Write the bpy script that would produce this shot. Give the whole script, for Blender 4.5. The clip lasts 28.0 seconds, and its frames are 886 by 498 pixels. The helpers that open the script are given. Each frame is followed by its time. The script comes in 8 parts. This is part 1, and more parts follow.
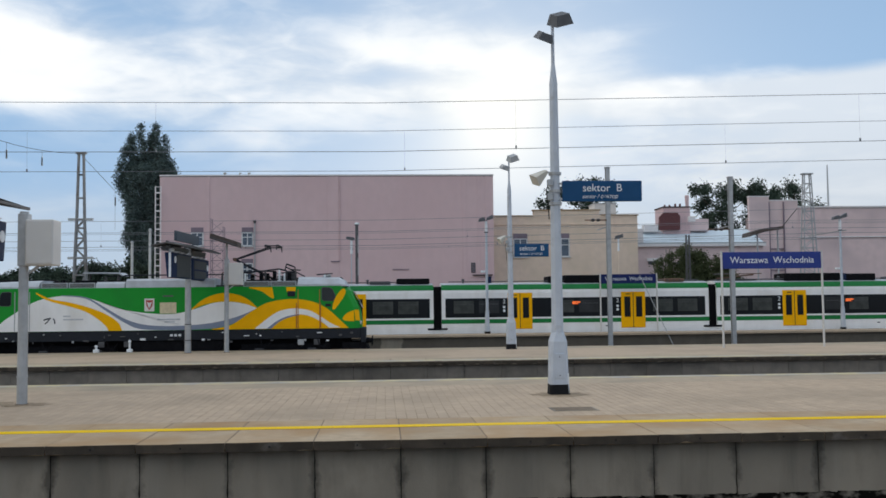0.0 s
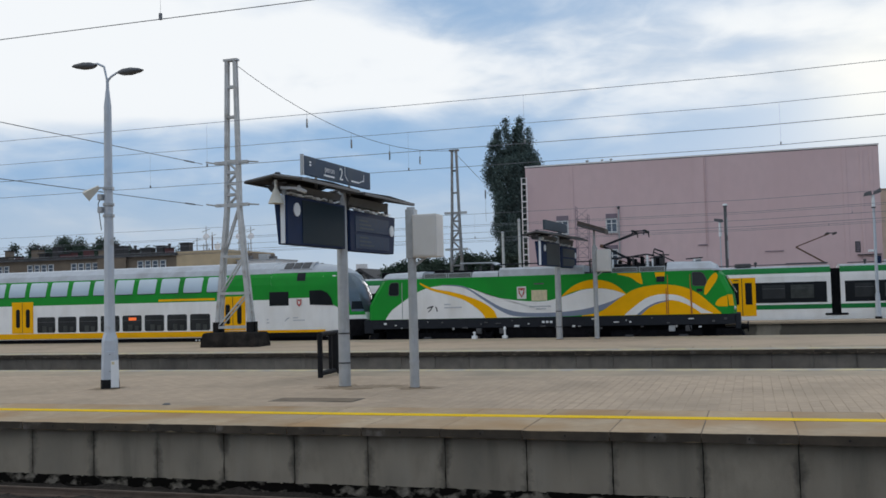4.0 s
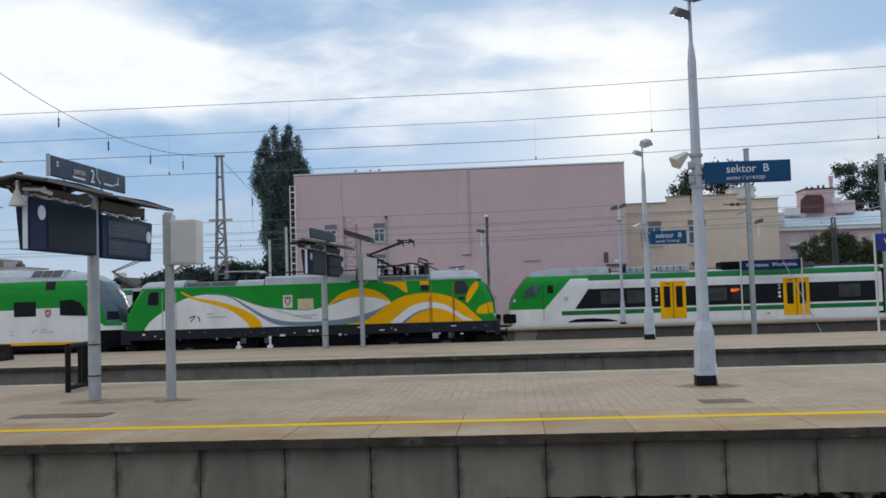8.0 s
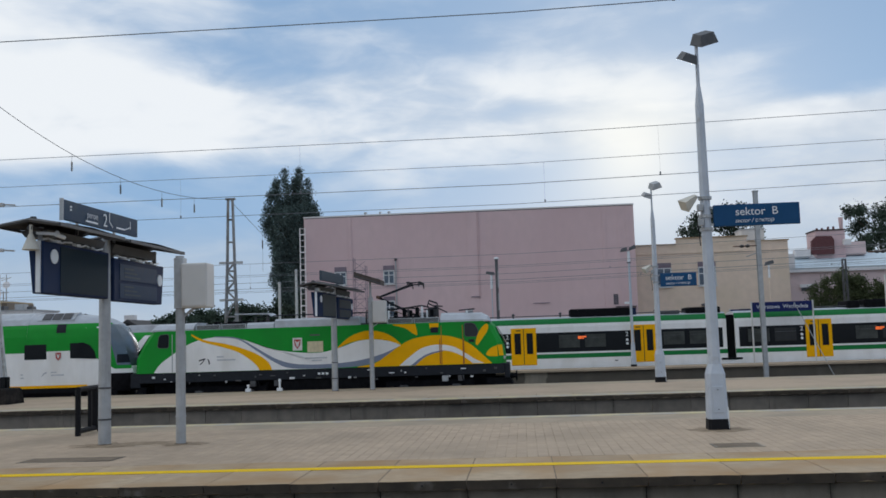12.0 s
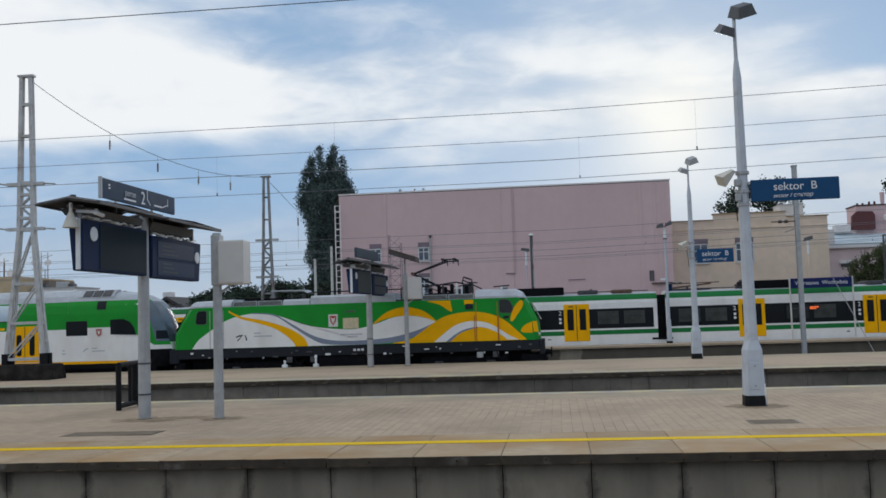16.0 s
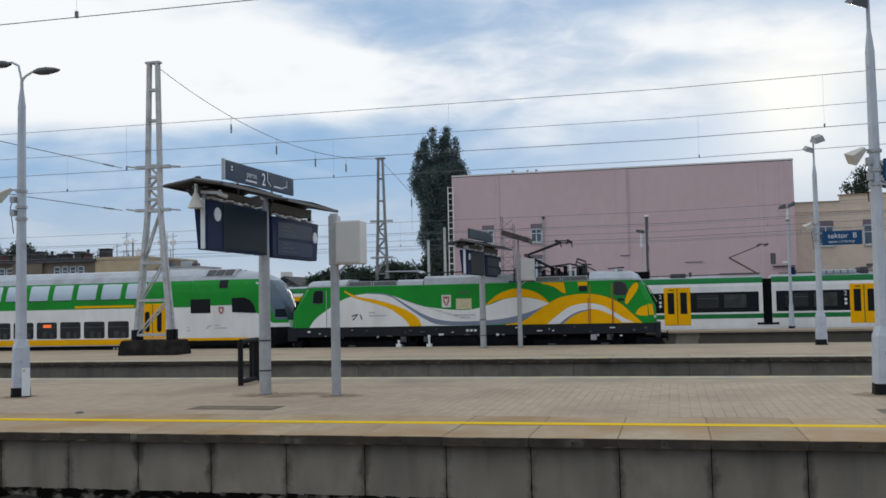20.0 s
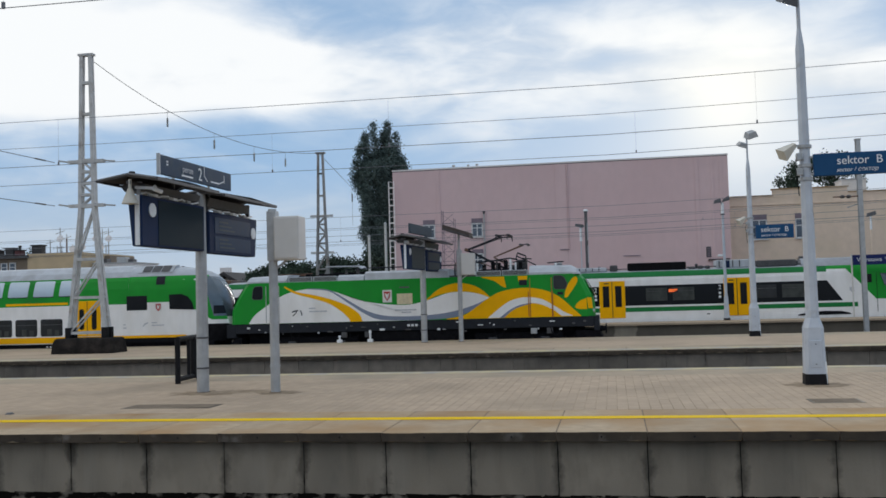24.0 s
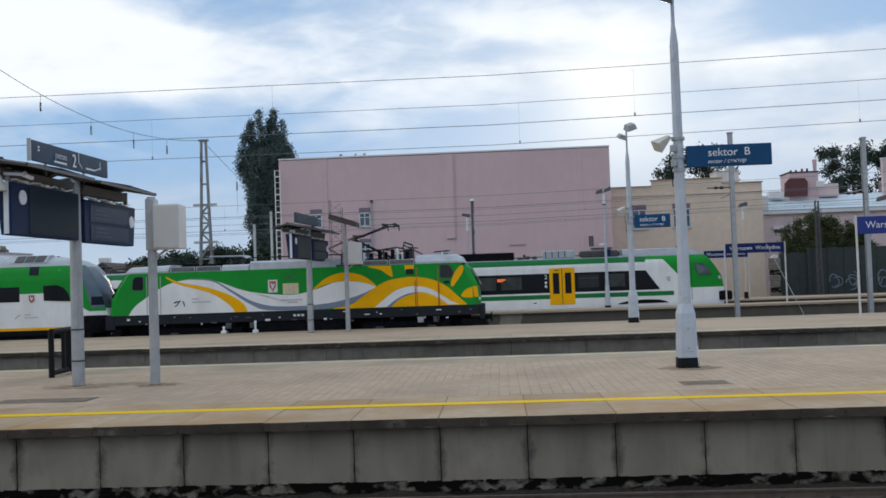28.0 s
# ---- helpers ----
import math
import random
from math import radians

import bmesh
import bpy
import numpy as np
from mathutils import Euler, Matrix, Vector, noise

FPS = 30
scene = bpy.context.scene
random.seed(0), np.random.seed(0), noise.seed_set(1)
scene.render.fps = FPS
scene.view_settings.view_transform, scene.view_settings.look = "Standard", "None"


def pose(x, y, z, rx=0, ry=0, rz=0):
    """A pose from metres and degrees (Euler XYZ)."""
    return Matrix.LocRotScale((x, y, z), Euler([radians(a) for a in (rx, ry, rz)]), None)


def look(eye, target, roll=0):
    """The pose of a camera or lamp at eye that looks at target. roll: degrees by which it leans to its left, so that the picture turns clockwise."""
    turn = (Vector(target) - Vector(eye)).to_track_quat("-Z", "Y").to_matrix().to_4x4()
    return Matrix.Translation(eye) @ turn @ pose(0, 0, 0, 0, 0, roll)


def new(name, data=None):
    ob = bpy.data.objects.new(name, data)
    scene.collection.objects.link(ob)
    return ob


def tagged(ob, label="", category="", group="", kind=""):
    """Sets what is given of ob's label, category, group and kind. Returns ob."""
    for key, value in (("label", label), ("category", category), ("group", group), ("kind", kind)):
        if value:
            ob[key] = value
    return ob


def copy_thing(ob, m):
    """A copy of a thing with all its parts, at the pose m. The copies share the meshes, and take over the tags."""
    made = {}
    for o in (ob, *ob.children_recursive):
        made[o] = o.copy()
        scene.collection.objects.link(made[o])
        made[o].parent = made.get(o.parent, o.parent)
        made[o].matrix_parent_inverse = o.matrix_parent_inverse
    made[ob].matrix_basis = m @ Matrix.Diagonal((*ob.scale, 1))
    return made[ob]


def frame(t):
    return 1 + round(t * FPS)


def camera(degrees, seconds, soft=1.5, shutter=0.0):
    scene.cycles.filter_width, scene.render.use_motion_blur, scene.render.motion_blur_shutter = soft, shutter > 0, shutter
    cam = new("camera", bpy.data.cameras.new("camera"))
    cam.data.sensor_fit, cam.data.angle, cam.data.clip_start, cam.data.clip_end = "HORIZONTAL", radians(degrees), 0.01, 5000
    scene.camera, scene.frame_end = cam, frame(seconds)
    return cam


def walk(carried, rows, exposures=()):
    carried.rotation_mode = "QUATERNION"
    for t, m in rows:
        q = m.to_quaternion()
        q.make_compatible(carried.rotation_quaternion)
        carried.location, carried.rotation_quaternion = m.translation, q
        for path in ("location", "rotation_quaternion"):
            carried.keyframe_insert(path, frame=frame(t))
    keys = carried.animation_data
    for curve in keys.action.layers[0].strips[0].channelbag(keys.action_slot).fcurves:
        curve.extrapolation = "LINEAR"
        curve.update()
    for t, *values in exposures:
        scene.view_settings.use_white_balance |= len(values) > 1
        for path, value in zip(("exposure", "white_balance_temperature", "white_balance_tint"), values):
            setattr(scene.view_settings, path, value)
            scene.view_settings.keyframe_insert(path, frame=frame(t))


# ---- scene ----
cam = camera(49.05, 28.0, soft=1.6)

# place: x along the tracks, y away from the camera, z = 0 on the platform tops; rail heads lie at -0.76
# seconds, x, y, z, turn to the left, tilt up, lean
PATH = [
    (0.0, 0.167, -0.389, 2.206, -3.57, 3.19, -0.61),
    (0.5, 0.074, -0.168, 2.182, 2.62, 3.35, -0.46),
    (1.0, 0.094, -0.040, 2.190, 7.38, 2.65, -0.40),
    (1.5, 0.045, 0.007, 2.218, 11.11, 2.88, -0.97),
    (2.0, -0.050, -0.048, 2.243, 16.49, 3.83, -1.63),
    (2.5, -0.072, -0.085, 2.260, 17.68, 3.25, -1.46),
    (4.5, -0.147, 0.000, 2.213, 17.41, 2.67, -1.43),
    (5.0, -0.101, -0.005, 2.219, 14.30, 2.82, -0.96),
    (5.5, -0.072, 0.060, 2.189, 9.18, 3.38, -1.57),
    (6.0, -0.041, 0.048, 2.182, 7.54, 3.57, -1.44),
    (6.5, -0.013, 0.059, 2.183, 4.49, 3.13, -0.98),
    (7.0, 0.000, 0.067, 2.188, 3.70, 2.72, -1.46),
    (7.5, 0.015, 0.048, 2.175, 2.21, 2.88, -1.38),
    (8.0, 0.012, 0.053, 2.176, 4.04, 2.92, -1.77),
    (8.5, 0.015, 0.018, 2.189, 4.31, 3.43, -1.58),
    (9.0, -0.001, 0.006, 2.213, 5.97, 5.14, -2.12),
    (9.5, -0.005, -0.008, 2.195, 6.94, 5.79, -1.62),
    (10.0, -0.012, -0.011, 2.201, 7.07, 5.88, -1.64),
    (10.5, -0.008, -0.003, 2.192, 6.35, 5.68, -1.68),
    (11.0, -0.007, -0.002, 2.202, 5.61, 5.52, -1.40),
    (11.5, -0.013, -0.007, 2.201, 4.79, 5.38, -1.46),
    (12.0, 0.008, -0.013, 2.201, 4.52, 5.40, -1.83),
    (12.5, 0.028, -0.006, 2.200, 3.84, 5.68, -2.20),
    (14.5, 0.045, -0.027, 2.202, 3.19, 5.28, -2.04),
    (15.0, 0.034, -0.026, 2.198, 4.36, 4.85, -2.35),
    (15.5, 0.028, -0.021, 2.192, 5.65, 4.54, -1.85),
    (16.0, 0.018, -0.020, 2.190, 6.62, 4.10, -1.83),
    (16.5, 0.000, -0.010, 2.190, 7.73, 4.13, -1.53),
    (17.0, -0.019, -0.013, 2.194, 9.12, 3.99, -1.76),
    (17.5, -0.025, 0.010, 2.180, 10.45, 3.71, -1.58),
    (18.0, -0.030, 0.044, 2.176, 11.31, 2.97, -1.39),
    (18.5, -0.030, 0.055, 2.182, 12.95, 2.97, -1.66),
    (19.0, -0.033, 0.055, 2.183, 13.49, 3.11, -1.49),
    (19.5, -0.044, 0.058, 2.183, 13.19, 3.05, -1.46),
    (20.0, -0.054, 0.023, 2.173, 13.25, 3.19, -1.20),
    (20.5, -0.065, 0.041, 2.185, 13.23, 2.89, -1.48),
    (22.5, -0.066, 0.052, 2.185, 12.64, 3.11, -1.42),
    (23.0, -0.040, 0.035, 2.167, 12.50, 2.89, -1.46),
    (23.5, -0.029, 0.053, 2.180, 11.29, 2.68, -1.47),
    (24.0, -0.013, 0.049, 2.190, 9.81, 2.78, -1.63),
    (24.5, -0.003, 0.034, 2.171, 8.05, 2.85, -1.60),
    (25.0, 0.009, 0.016, 2.173, 7.52, 3.08, -2.03),
    (25.5, 0.024, 0.011, 2.177, 7.34, 3.01, -2.19),
    (26.0, 0.056, 0.011, 2.172, 5.86, 3.19, -1.97),
    (26.5, 0.065, 0.007, 2.174, 4.68, 2.70, -2.04),
    (27.0, 0.086, 0.016, 2.165, 3.42, 2.49, -2.12),
    (27.5, 0.082, -0.006, 2.163, 2.96, 2.07, -1.99),
    (28.0, 0.088, 0.004, 2.160, 3.27, 1.97, -1.97),
]


def held(x, y, z, turn, tilt, lean):
    return pose(x, y, z, 0, 0, turn) @ pose(0, 0, 0, 90 + tilt) @ pose(0, 0, 0, 0, 0, lean)


# the picture darkens and turns a little bluer while more of the upper sky is in view: seconds, stops, kelvin, tint
EXPOSURES = ((0, -0.27, 6450, 10), (1, -0.22, 6300, 10), (2, -0.48, 6180, 10), (5, -0.37, 6400, 10), (7, -0.36, 6320, 10), (8, -0.32, 6300, 10), (9, -0.31, 6280, 10), (10, -0.43, 6250, 10), (12, -0.48, 6250, 10),
             (15, -0.46, 6370, 10), (18, -0.44, 6330, 10), (20, -0.37, 6430, 10), (23, -0.36, 6500, 10), (25, -0.33, 6350, 10), (28, -0.31, 6220, 10))
walk(cam, [(t, held(*p)) for t, *p in PATH], EXPOSURES)

# ---- world, sun ----
SUN_AZ, SUN_EL = 6.9, 10.6      # degrees to the right of +y, and up
world = bpy.data.worlds.new("overcast_sky")
scene.world = world
world.use_nodes = True


def make_sky(tree):
    n, l = tree.nodes, tree.links
    n.clear()

    def node(kind, **kw):
        made = n.new(kind)
        for k, v in kw.items():
            made.inputs[k].default_value = v
        return made

    def calc(op, a, b=None, clamp=False):
        m = n.new("ShaderNodeMath")
        m.operation, m.use_clamp = op, clamp
        for i, v in enumerate((a, b)):
            if v is None:
                continue
            if isinstance(v, (int, float)):
                m.inputs[i].default_value = v
            else:
                l.new(v, m.inputs[i])
        return m.outputs[0]

    def mix(f, a, b):
        m = n.new("ShaderNodeMix")
        m.data_type = "RGBA"
        for s, v in ((m.inputs[0], f), (m.inputs[6], a), (m.inputs[7], b)):
            if isinstance(v, (int, float, tuple)):
                s.default_value = v
            else:
                l.new(v, s)
        return m.outputs[2]

    def ramp(f, *stops):
        r = n.new("ShaderNodeValToRGB")
        r.color_ramp.interpolation = "EASE"
        while len(r.color_ramp.elements) < len(stops):
            r.color_ramp.elements.new(0.5)
        for e, (p, v) in zip(r.color_ramp.elements, stops):
            e.position, e.color = p, (v, v, v, 1)
        l.new(f, r.inputs[0])
        return r.outputs[0]

    sky = n.new("ShaderNodeTexSky")
    sky.sky_type, sky.sun_disc = "NISHITA", False
    sky.sun_elevation, sky.sun_rotation = radians(SUN_EL), radians(SUN_AZ)
    sky.air_density, sky.dust_density, sky.ozone_density = 1.0, 1.5, 2.0
    way = n.new("ShaderNodeTexCoord").outputs["Generated"]
    sep = n.new("ShaderNodeSeparateXYZ")
    l.new(way, sep.inputs[0])
    up = calc("MAXIMUM", sep.outputs[2], 0.0)
    # far cloud layers lie flat along the horizon: wide and low
    com = n.new("ShaderNodeCombineXYZ")
    l.new(calc("ARCTAN2", sep.outputs[0], sep.outputs[1]), com.inputs[0])
    l.new(up, com.inputs[1])

    def deck(scale, detail, seed, rough=0.55, dist=0.3, tall=3.4):
        mp = n.new("ShaderNodeMapping")
        mp.inputs["Location"].default_value = (seed, seed * 0.7, 0)
        mp.inputs["Scale"].default_value = (1.0, tall, 1.0)
        l.new(com.outputs[0], mp.inputs[0])
        t = node("ShaderNodeTexNoise", Scale=scale, Detail=detail, Roughness=rough, Distortion=dist)
        l.new(mp.outputs[0], t.inputs["Vector"])
        return t.outputs["Fac"]

    big, small, fine, shade = deck(2.6, 3, CLOUD_SEED), deck(6.5, 5, 3.0, 0.5, 0.4), deck(17.0, 5, 8.0, 0.55, 0.5, 2.4), deck(4.5, 4, 11.3, 0.5, 0.3, 4.0)
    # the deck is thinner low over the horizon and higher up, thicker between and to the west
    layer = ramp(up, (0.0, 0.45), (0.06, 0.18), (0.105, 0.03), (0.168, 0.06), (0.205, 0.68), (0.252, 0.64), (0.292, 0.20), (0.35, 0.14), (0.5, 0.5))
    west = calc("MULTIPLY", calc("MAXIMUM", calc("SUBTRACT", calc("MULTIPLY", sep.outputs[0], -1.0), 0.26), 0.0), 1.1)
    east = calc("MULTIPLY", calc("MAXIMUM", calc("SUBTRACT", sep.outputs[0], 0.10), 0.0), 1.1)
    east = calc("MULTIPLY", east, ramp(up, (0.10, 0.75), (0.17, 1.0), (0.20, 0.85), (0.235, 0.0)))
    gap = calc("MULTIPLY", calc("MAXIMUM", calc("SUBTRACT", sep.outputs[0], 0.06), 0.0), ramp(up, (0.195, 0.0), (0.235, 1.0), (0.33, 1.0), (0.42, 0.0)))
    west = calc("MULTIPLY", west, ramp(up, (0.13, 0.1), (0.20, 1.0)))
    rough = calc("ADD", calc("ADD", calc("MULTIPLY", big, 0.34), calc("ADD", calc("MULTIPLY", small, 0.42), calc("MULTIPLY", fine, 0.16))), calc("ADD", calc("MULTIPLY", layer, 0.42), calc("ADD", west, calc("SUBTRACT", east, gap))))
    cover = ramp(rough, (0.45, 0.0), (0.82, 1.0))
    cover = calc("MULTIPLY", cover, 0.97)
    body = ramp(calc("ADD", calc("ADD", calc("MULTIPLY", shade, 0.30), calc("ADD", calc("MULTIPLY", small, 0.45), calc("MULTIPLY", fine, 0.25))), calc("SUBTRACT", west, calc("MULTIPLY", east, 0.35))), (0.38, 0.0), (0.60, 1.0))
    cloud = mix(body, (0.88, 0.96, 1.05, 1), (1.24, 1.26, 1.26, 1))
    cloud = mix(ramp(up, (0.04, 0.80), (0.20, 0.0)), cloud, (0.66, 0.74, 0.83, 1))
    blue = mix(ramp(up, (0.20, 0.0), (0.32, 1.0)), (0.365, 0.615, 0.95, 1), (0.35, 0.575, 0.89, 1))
    scaled = n.new("ShaderNodeVectorMath")
    scaled.operation = "SCALE"
    scaled.inputs["Scale"].default_value = SKY_STRENGTH
    l.new(sky.outputs[0], scaled.inputs[0])
    thin = mix(0.90, scaled.outputs[0], blue)
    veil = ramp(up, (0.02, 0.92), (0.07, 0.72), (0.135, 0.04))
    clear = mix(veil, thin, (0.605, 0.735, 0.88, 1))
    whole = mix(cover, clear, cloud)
    # the veiled sun brightens the cloud round it
    sx, sy, sz = (math.sin(radians(SUN_AZ)) * math.cos(radians(SUN_EL)), math.cos(radians(SUN_AZ)) * math.cos(radians(SUN_EL)), math.sin(radians(SUN_EL)))
    dot = n.new("ShaderNodeVectorMath")
    dot.operation = "DOT_PRODUCT"
    dot.inputs[1].default_value = (sx, sy, sz)
    l.new(way, dot.inputs[0])
    toward = calc("MAXIMUM", dot.outputs["Value"], 0.0)
    near, mid, wide = calc("POWER", toward, 700.0), calc("POWER", toward, 150.0), calc("POWER", toward, 14.0)
    glow = calc("ADD", calc("MULTIPLY", near, 0.55), calc("ADD", calc("MULTIPLY", mid, 0.20), calc("MULTIPLY", wide, 0.03)))
    lit = mix(glow, whole, (1.5, 1.45, 1.30, 1))
    bg = n.new("ShaderNodeBackground")
    bg.inputs[1].default_value = 1.0
    l.new(lit, bg.inputs[0])
    out = n.new("ShaderNodeOutputWorld")
    l.new(bg.outputs[0], out.inputs[0])


CLOUD_SEED, SKY_STRENGTH = 4.2, 0.09
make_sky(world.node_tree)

sun_data = bpy.data.lights.new("sun", "SUN")
sun_data.energy, sun_data.angle, sun_data.color = 0.9, radians(14), (1.0, 0.95, 0.88)
sun = new("sun", sun_data)
sun.matrix_world = look((0, 0, 60), (-60 * math.sin(radians(SUN_AZ)), -60 * math.cos(radians(SUN_AZ)), 60 - 60 * math.tan(radians(SUN_EL))))


# ---- materials ----
def mat(name, col, rough=0.6, metal=0.0, vary=0.15, scale=6.0, stain=None, stain_scale=0.6, stain_at=(0.5, 0.72), bump=0.0, bump_scale=40.0, by_object=0.0, island=0.0, stretch=(1, 1, 1), coords="Object", spec=0.5, coat=0.0):
    """A surface with fine grain, large stains and relief, at real size."""
    m = bpy.data.materials.new(name)
    m.use_nodes = True
    n, l = m.node_tree.nodes, m.node_tree.links
    b = n["Principled BSDF"]
    b.inputs["Roughness"].default_value, b.inputs["Metallic"].default_value = rough, metal
    b.inputs["Specular IOR Level"].default_value = spec
    b.inputs["Coat Weight"].default_value = coat
    b.inputs["Coat Roughness"].default_value = 0.12
    tc = n.new("ShaderNodeTexCoord").outputs[coords] if coords != "Position" else n.new("ShaderNodeNewGeometry").outputs["Position"]
    mp = n.new("ShaderNodeMapping")
    mp.inputs["Scale"].default_value = stretch
    l.new(tc, mp.inputs[0])

    def noise_tex(s, d):
        t = n.new("ShaderNodeTexNoise")
        t.inputs["Scale"].default_value, t.inputs["Detail"].default_value = s, d
        l.new(mp.outputs[0], t.inputs["Vector"])
        return t.outputs["Fac"]

    def mixed(f, a, c, kind="MIX"):
        x = n.new("ShaderNodeMix")
        x.data_type, x.blend_type = "RGBA", kind
        for s, v in ((x.inputs[0], f), (x.inputs[6], a), (x.inputs[7], c)):
            if isinstance(v, (int, float, tuple)):
                s.default_value = v
            else:
                l.new(v, s)
        return x.outputs[2]

    def span(f, a, c):
        x = n.new("ShaderNodeMapRange")
        x.inputs[1].default_value, x.inputs[2].default_value = 0.3, 0.7
        x.inputs[3].default_value, x.inputs[4].default_value = a, c
        l.new(f, x.inputs[0])
        return x.outputs[0]

    def grey(v):
        x = n.new("ShaderNodeCombineColor")
        for i in range(3):
            l.new(v, x.inputs[i])
        return x.outputs[0]

    out = col
    fine = noise_tex(scale, 5)
    out = mixed(1.0, out, grey(span(fine, 1 - vary, 1 + vary * 0.6)), "MULTIPLY")
    if stain:
        r = n.new("ShaderNodeValToRGB")
        r.color_ramp.elements[0].position, r.color_ramp.elements[1].position = stain_at
        l.new(noise_tex(stain_scale, 6), r.inputs[0])
        out = mixed(r.outputs[0], out, stain)
    if by_object:
        oi = n.new("ShaderNodeObjectInfo").outputs["Random"]
        x = n.new("ShaderNodeMapRange")
        x.inputs[3].default_value, x.inputs[4].default_value = 1 - by_object, 1 + by_object
        l.new(oi, x.inputs[0])
        out = mixed(1.0, out, grey(x.outputs[0]), "MULTIPLY")
    if island:
        oi = n.new("ShaderNodeNewGeometry").outputs["Random Per Island"]
        x = n.new("ShaderNodeMapRange")
        x.inputs[3].default_value, x.inputs[4].default_value = 1 - island, 1 + island
        l.new(oi, x.inputs[0])
        out = mixed(1.0, out, grey(x.outputs[0]), "MULTIPLY")
    l.new(out, b.inputs["Base Color"])
    rr = n.new("ShaderNodeMapRange")
    rr.inputs[3].default_value, rr.inputs[4].default_value = max(rough - 0.1, 0.03), min(rough + 0.12, 1)
    l.new(fine, rr.inputs[0])
    l.new(rr.outputs[0], b.inputs["Roughness"])
    if bump:
        bp = n.new("ShaderNodeBump")
        bp.inputs["Strength"].default_value, bp.inputs["Distance"].default_value = 0.6, bump
        l.new(noise_tex(bump_scale, 4), bp.inputs["Height"])
        l.new(bp.outputs[0], b.inputs["Normal"])
    return m


def glow(name, col, strength):
    m = bpy.data.materials.new(name)
    m.use_nodes = True
    b = m.node_tree.nodes["Principled BSDF"]
    b.inputs["Base Color"].default_value = col
    b.inputs["Emission Color"].default_value, b.inputs["Emission Strength"].default_value = col, strength
    return m


PAVING = mat("paving_blocks", (0.462, 0.356, 0.258, 1), 0.85, vary=0.10, scale=3.0, stain=(0.345, 0.272, 0.198, 1), stain_scale=0.35, stain_at=(0.46, 0.74), bump=0.004, bump_scale=30, spec=0.15, coords="Position", island=0.045, by_object=0.03)
SANDJOINT = mat("dirty_sand_joint", (0.43, 0.335, 0.243, 1), 0.95, vary=0.2, scale=4, stain=(0.255, 0.195, 0.138, 1), stain_scale=0.42, stain_at=(0.47, 0.63), coords="Position", spec=0.1)
SLAB = mat("coping_concrete", (0.435, 0.335, 0.228, 1), 0.85, vary=0.14, scale=5, stain=(0.36, 0.23, 0.118, 1), stain_scale=0.55, stain_at=(0.40, 0.64), bump=0.004, by_object=0.10, coords="Position", spec=0.15)
EDGE = mat("platform_wall_concrete", (0.315, 0.268, 0.208, 1), 0.9, vary=0.22, scale=3, stain=(0.215, 0.188, 0.15, 1), stain_scale=1.5, stain_at=(0.46, 0.74), bump=0.008, by_object=0.09, stretch=(1, 1, 0.6), coords="Position")


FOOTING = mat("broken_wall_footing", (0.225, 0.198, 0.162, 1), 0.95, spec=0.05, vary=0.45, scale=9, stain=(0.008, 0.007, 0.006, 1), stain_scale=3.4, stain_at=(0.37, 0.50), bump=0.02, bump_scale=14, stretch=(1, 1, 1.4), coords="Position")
PALESLAB = mat("pale_edge_concrete", (0.45, 0.36, 0.26, 1), 0.85, vary=0.14, scale=4, stain=(0.29, 0.25, 0.19, 1), stain_scale=0.5, stain_at=(0.46, 0.78), bump=0.004, by_object=0.06, coords="Position", spec=0.15)
SOOTWALL = mat("sooty_wall_concrete", (0.225, 0.195, 0.162, 1), 0.95, vary=0.18, scale=3, stain=(0.11, 0.097, 0.083, 1), stain_scale=0.5, stain_at=(0.46, 0.72), bump=0.008, by_object=0.10, coords="Position")
# near-black core makes the gaps between and under the wall panels read dark
DARKWALL = mat("dark_core_concrete", (0.024, 0.021, 0.018, 1), 0.95, spec=0.08, vary=0.2, scale=5, bump=0.01, coords="Position")
LINE = mat("yellow_line_paint", (0.80, 0.52, 0.008, 1), 0.8, spec=0.08, vary=0.1, scale=8, stain=(0.62, 0.45, 0.05, 1), stain_scale=3.0, stain_at=(0.62, 0.85))
PALE_LINE = mat("faded_yellow_paint", (0.53, 0.45, 0.25, 1), 0.8, vary=0.15, scale=6, stain=(0.36, 0.33, 0.29, 1), stain_scale=1.2, stain_at=(0.4, 0.6))
BALLAST = mat("ballast_stone", (0.055, 0.047, 0.040, 1), 0.95, spec=0.15, vary=0.5, scale=14, bump=0.05, bump_scale=16, island=0.35)
SOIL = mat("station_ground", (0.11, 0.095, 0.08, 1), 0.95, vary=0.4, scale=3, bump=0.03, bump_scale=8)
RAIL = mat("worn_rail_steel", (0.22, 0.17, 0.14, 1), 0.45, 0.7, vary=0.2)
SLEEPER = mat("concrete_sleeper", (0.24, 0.22, 0.20, 1), 0.9, vary=0.2)
POLE = mat("pale_blue_grey_paint", (0.50, 0.54, 0.60, 1), 0.5, vary=0.10, scale=3, stain=(0.34, 0.33, 0.33, 1), stain_scale=2.2, stain_at=(0.58, 0.75))
GALV = mat("galvanised_steel", (0.42, 0.43, 0.44, 1), 0.5, 0.45, vary=0.15, scale=5)
MASTPAINT = mat("weathered_mast_paint", (0.52, 0.52, 0.52, 1), 0.65, vary=0.18, scale=3, stain=(0.27, 0.22, 0.18, 1), stain_scale=1.6, stain_at=(0.58, 0.78))
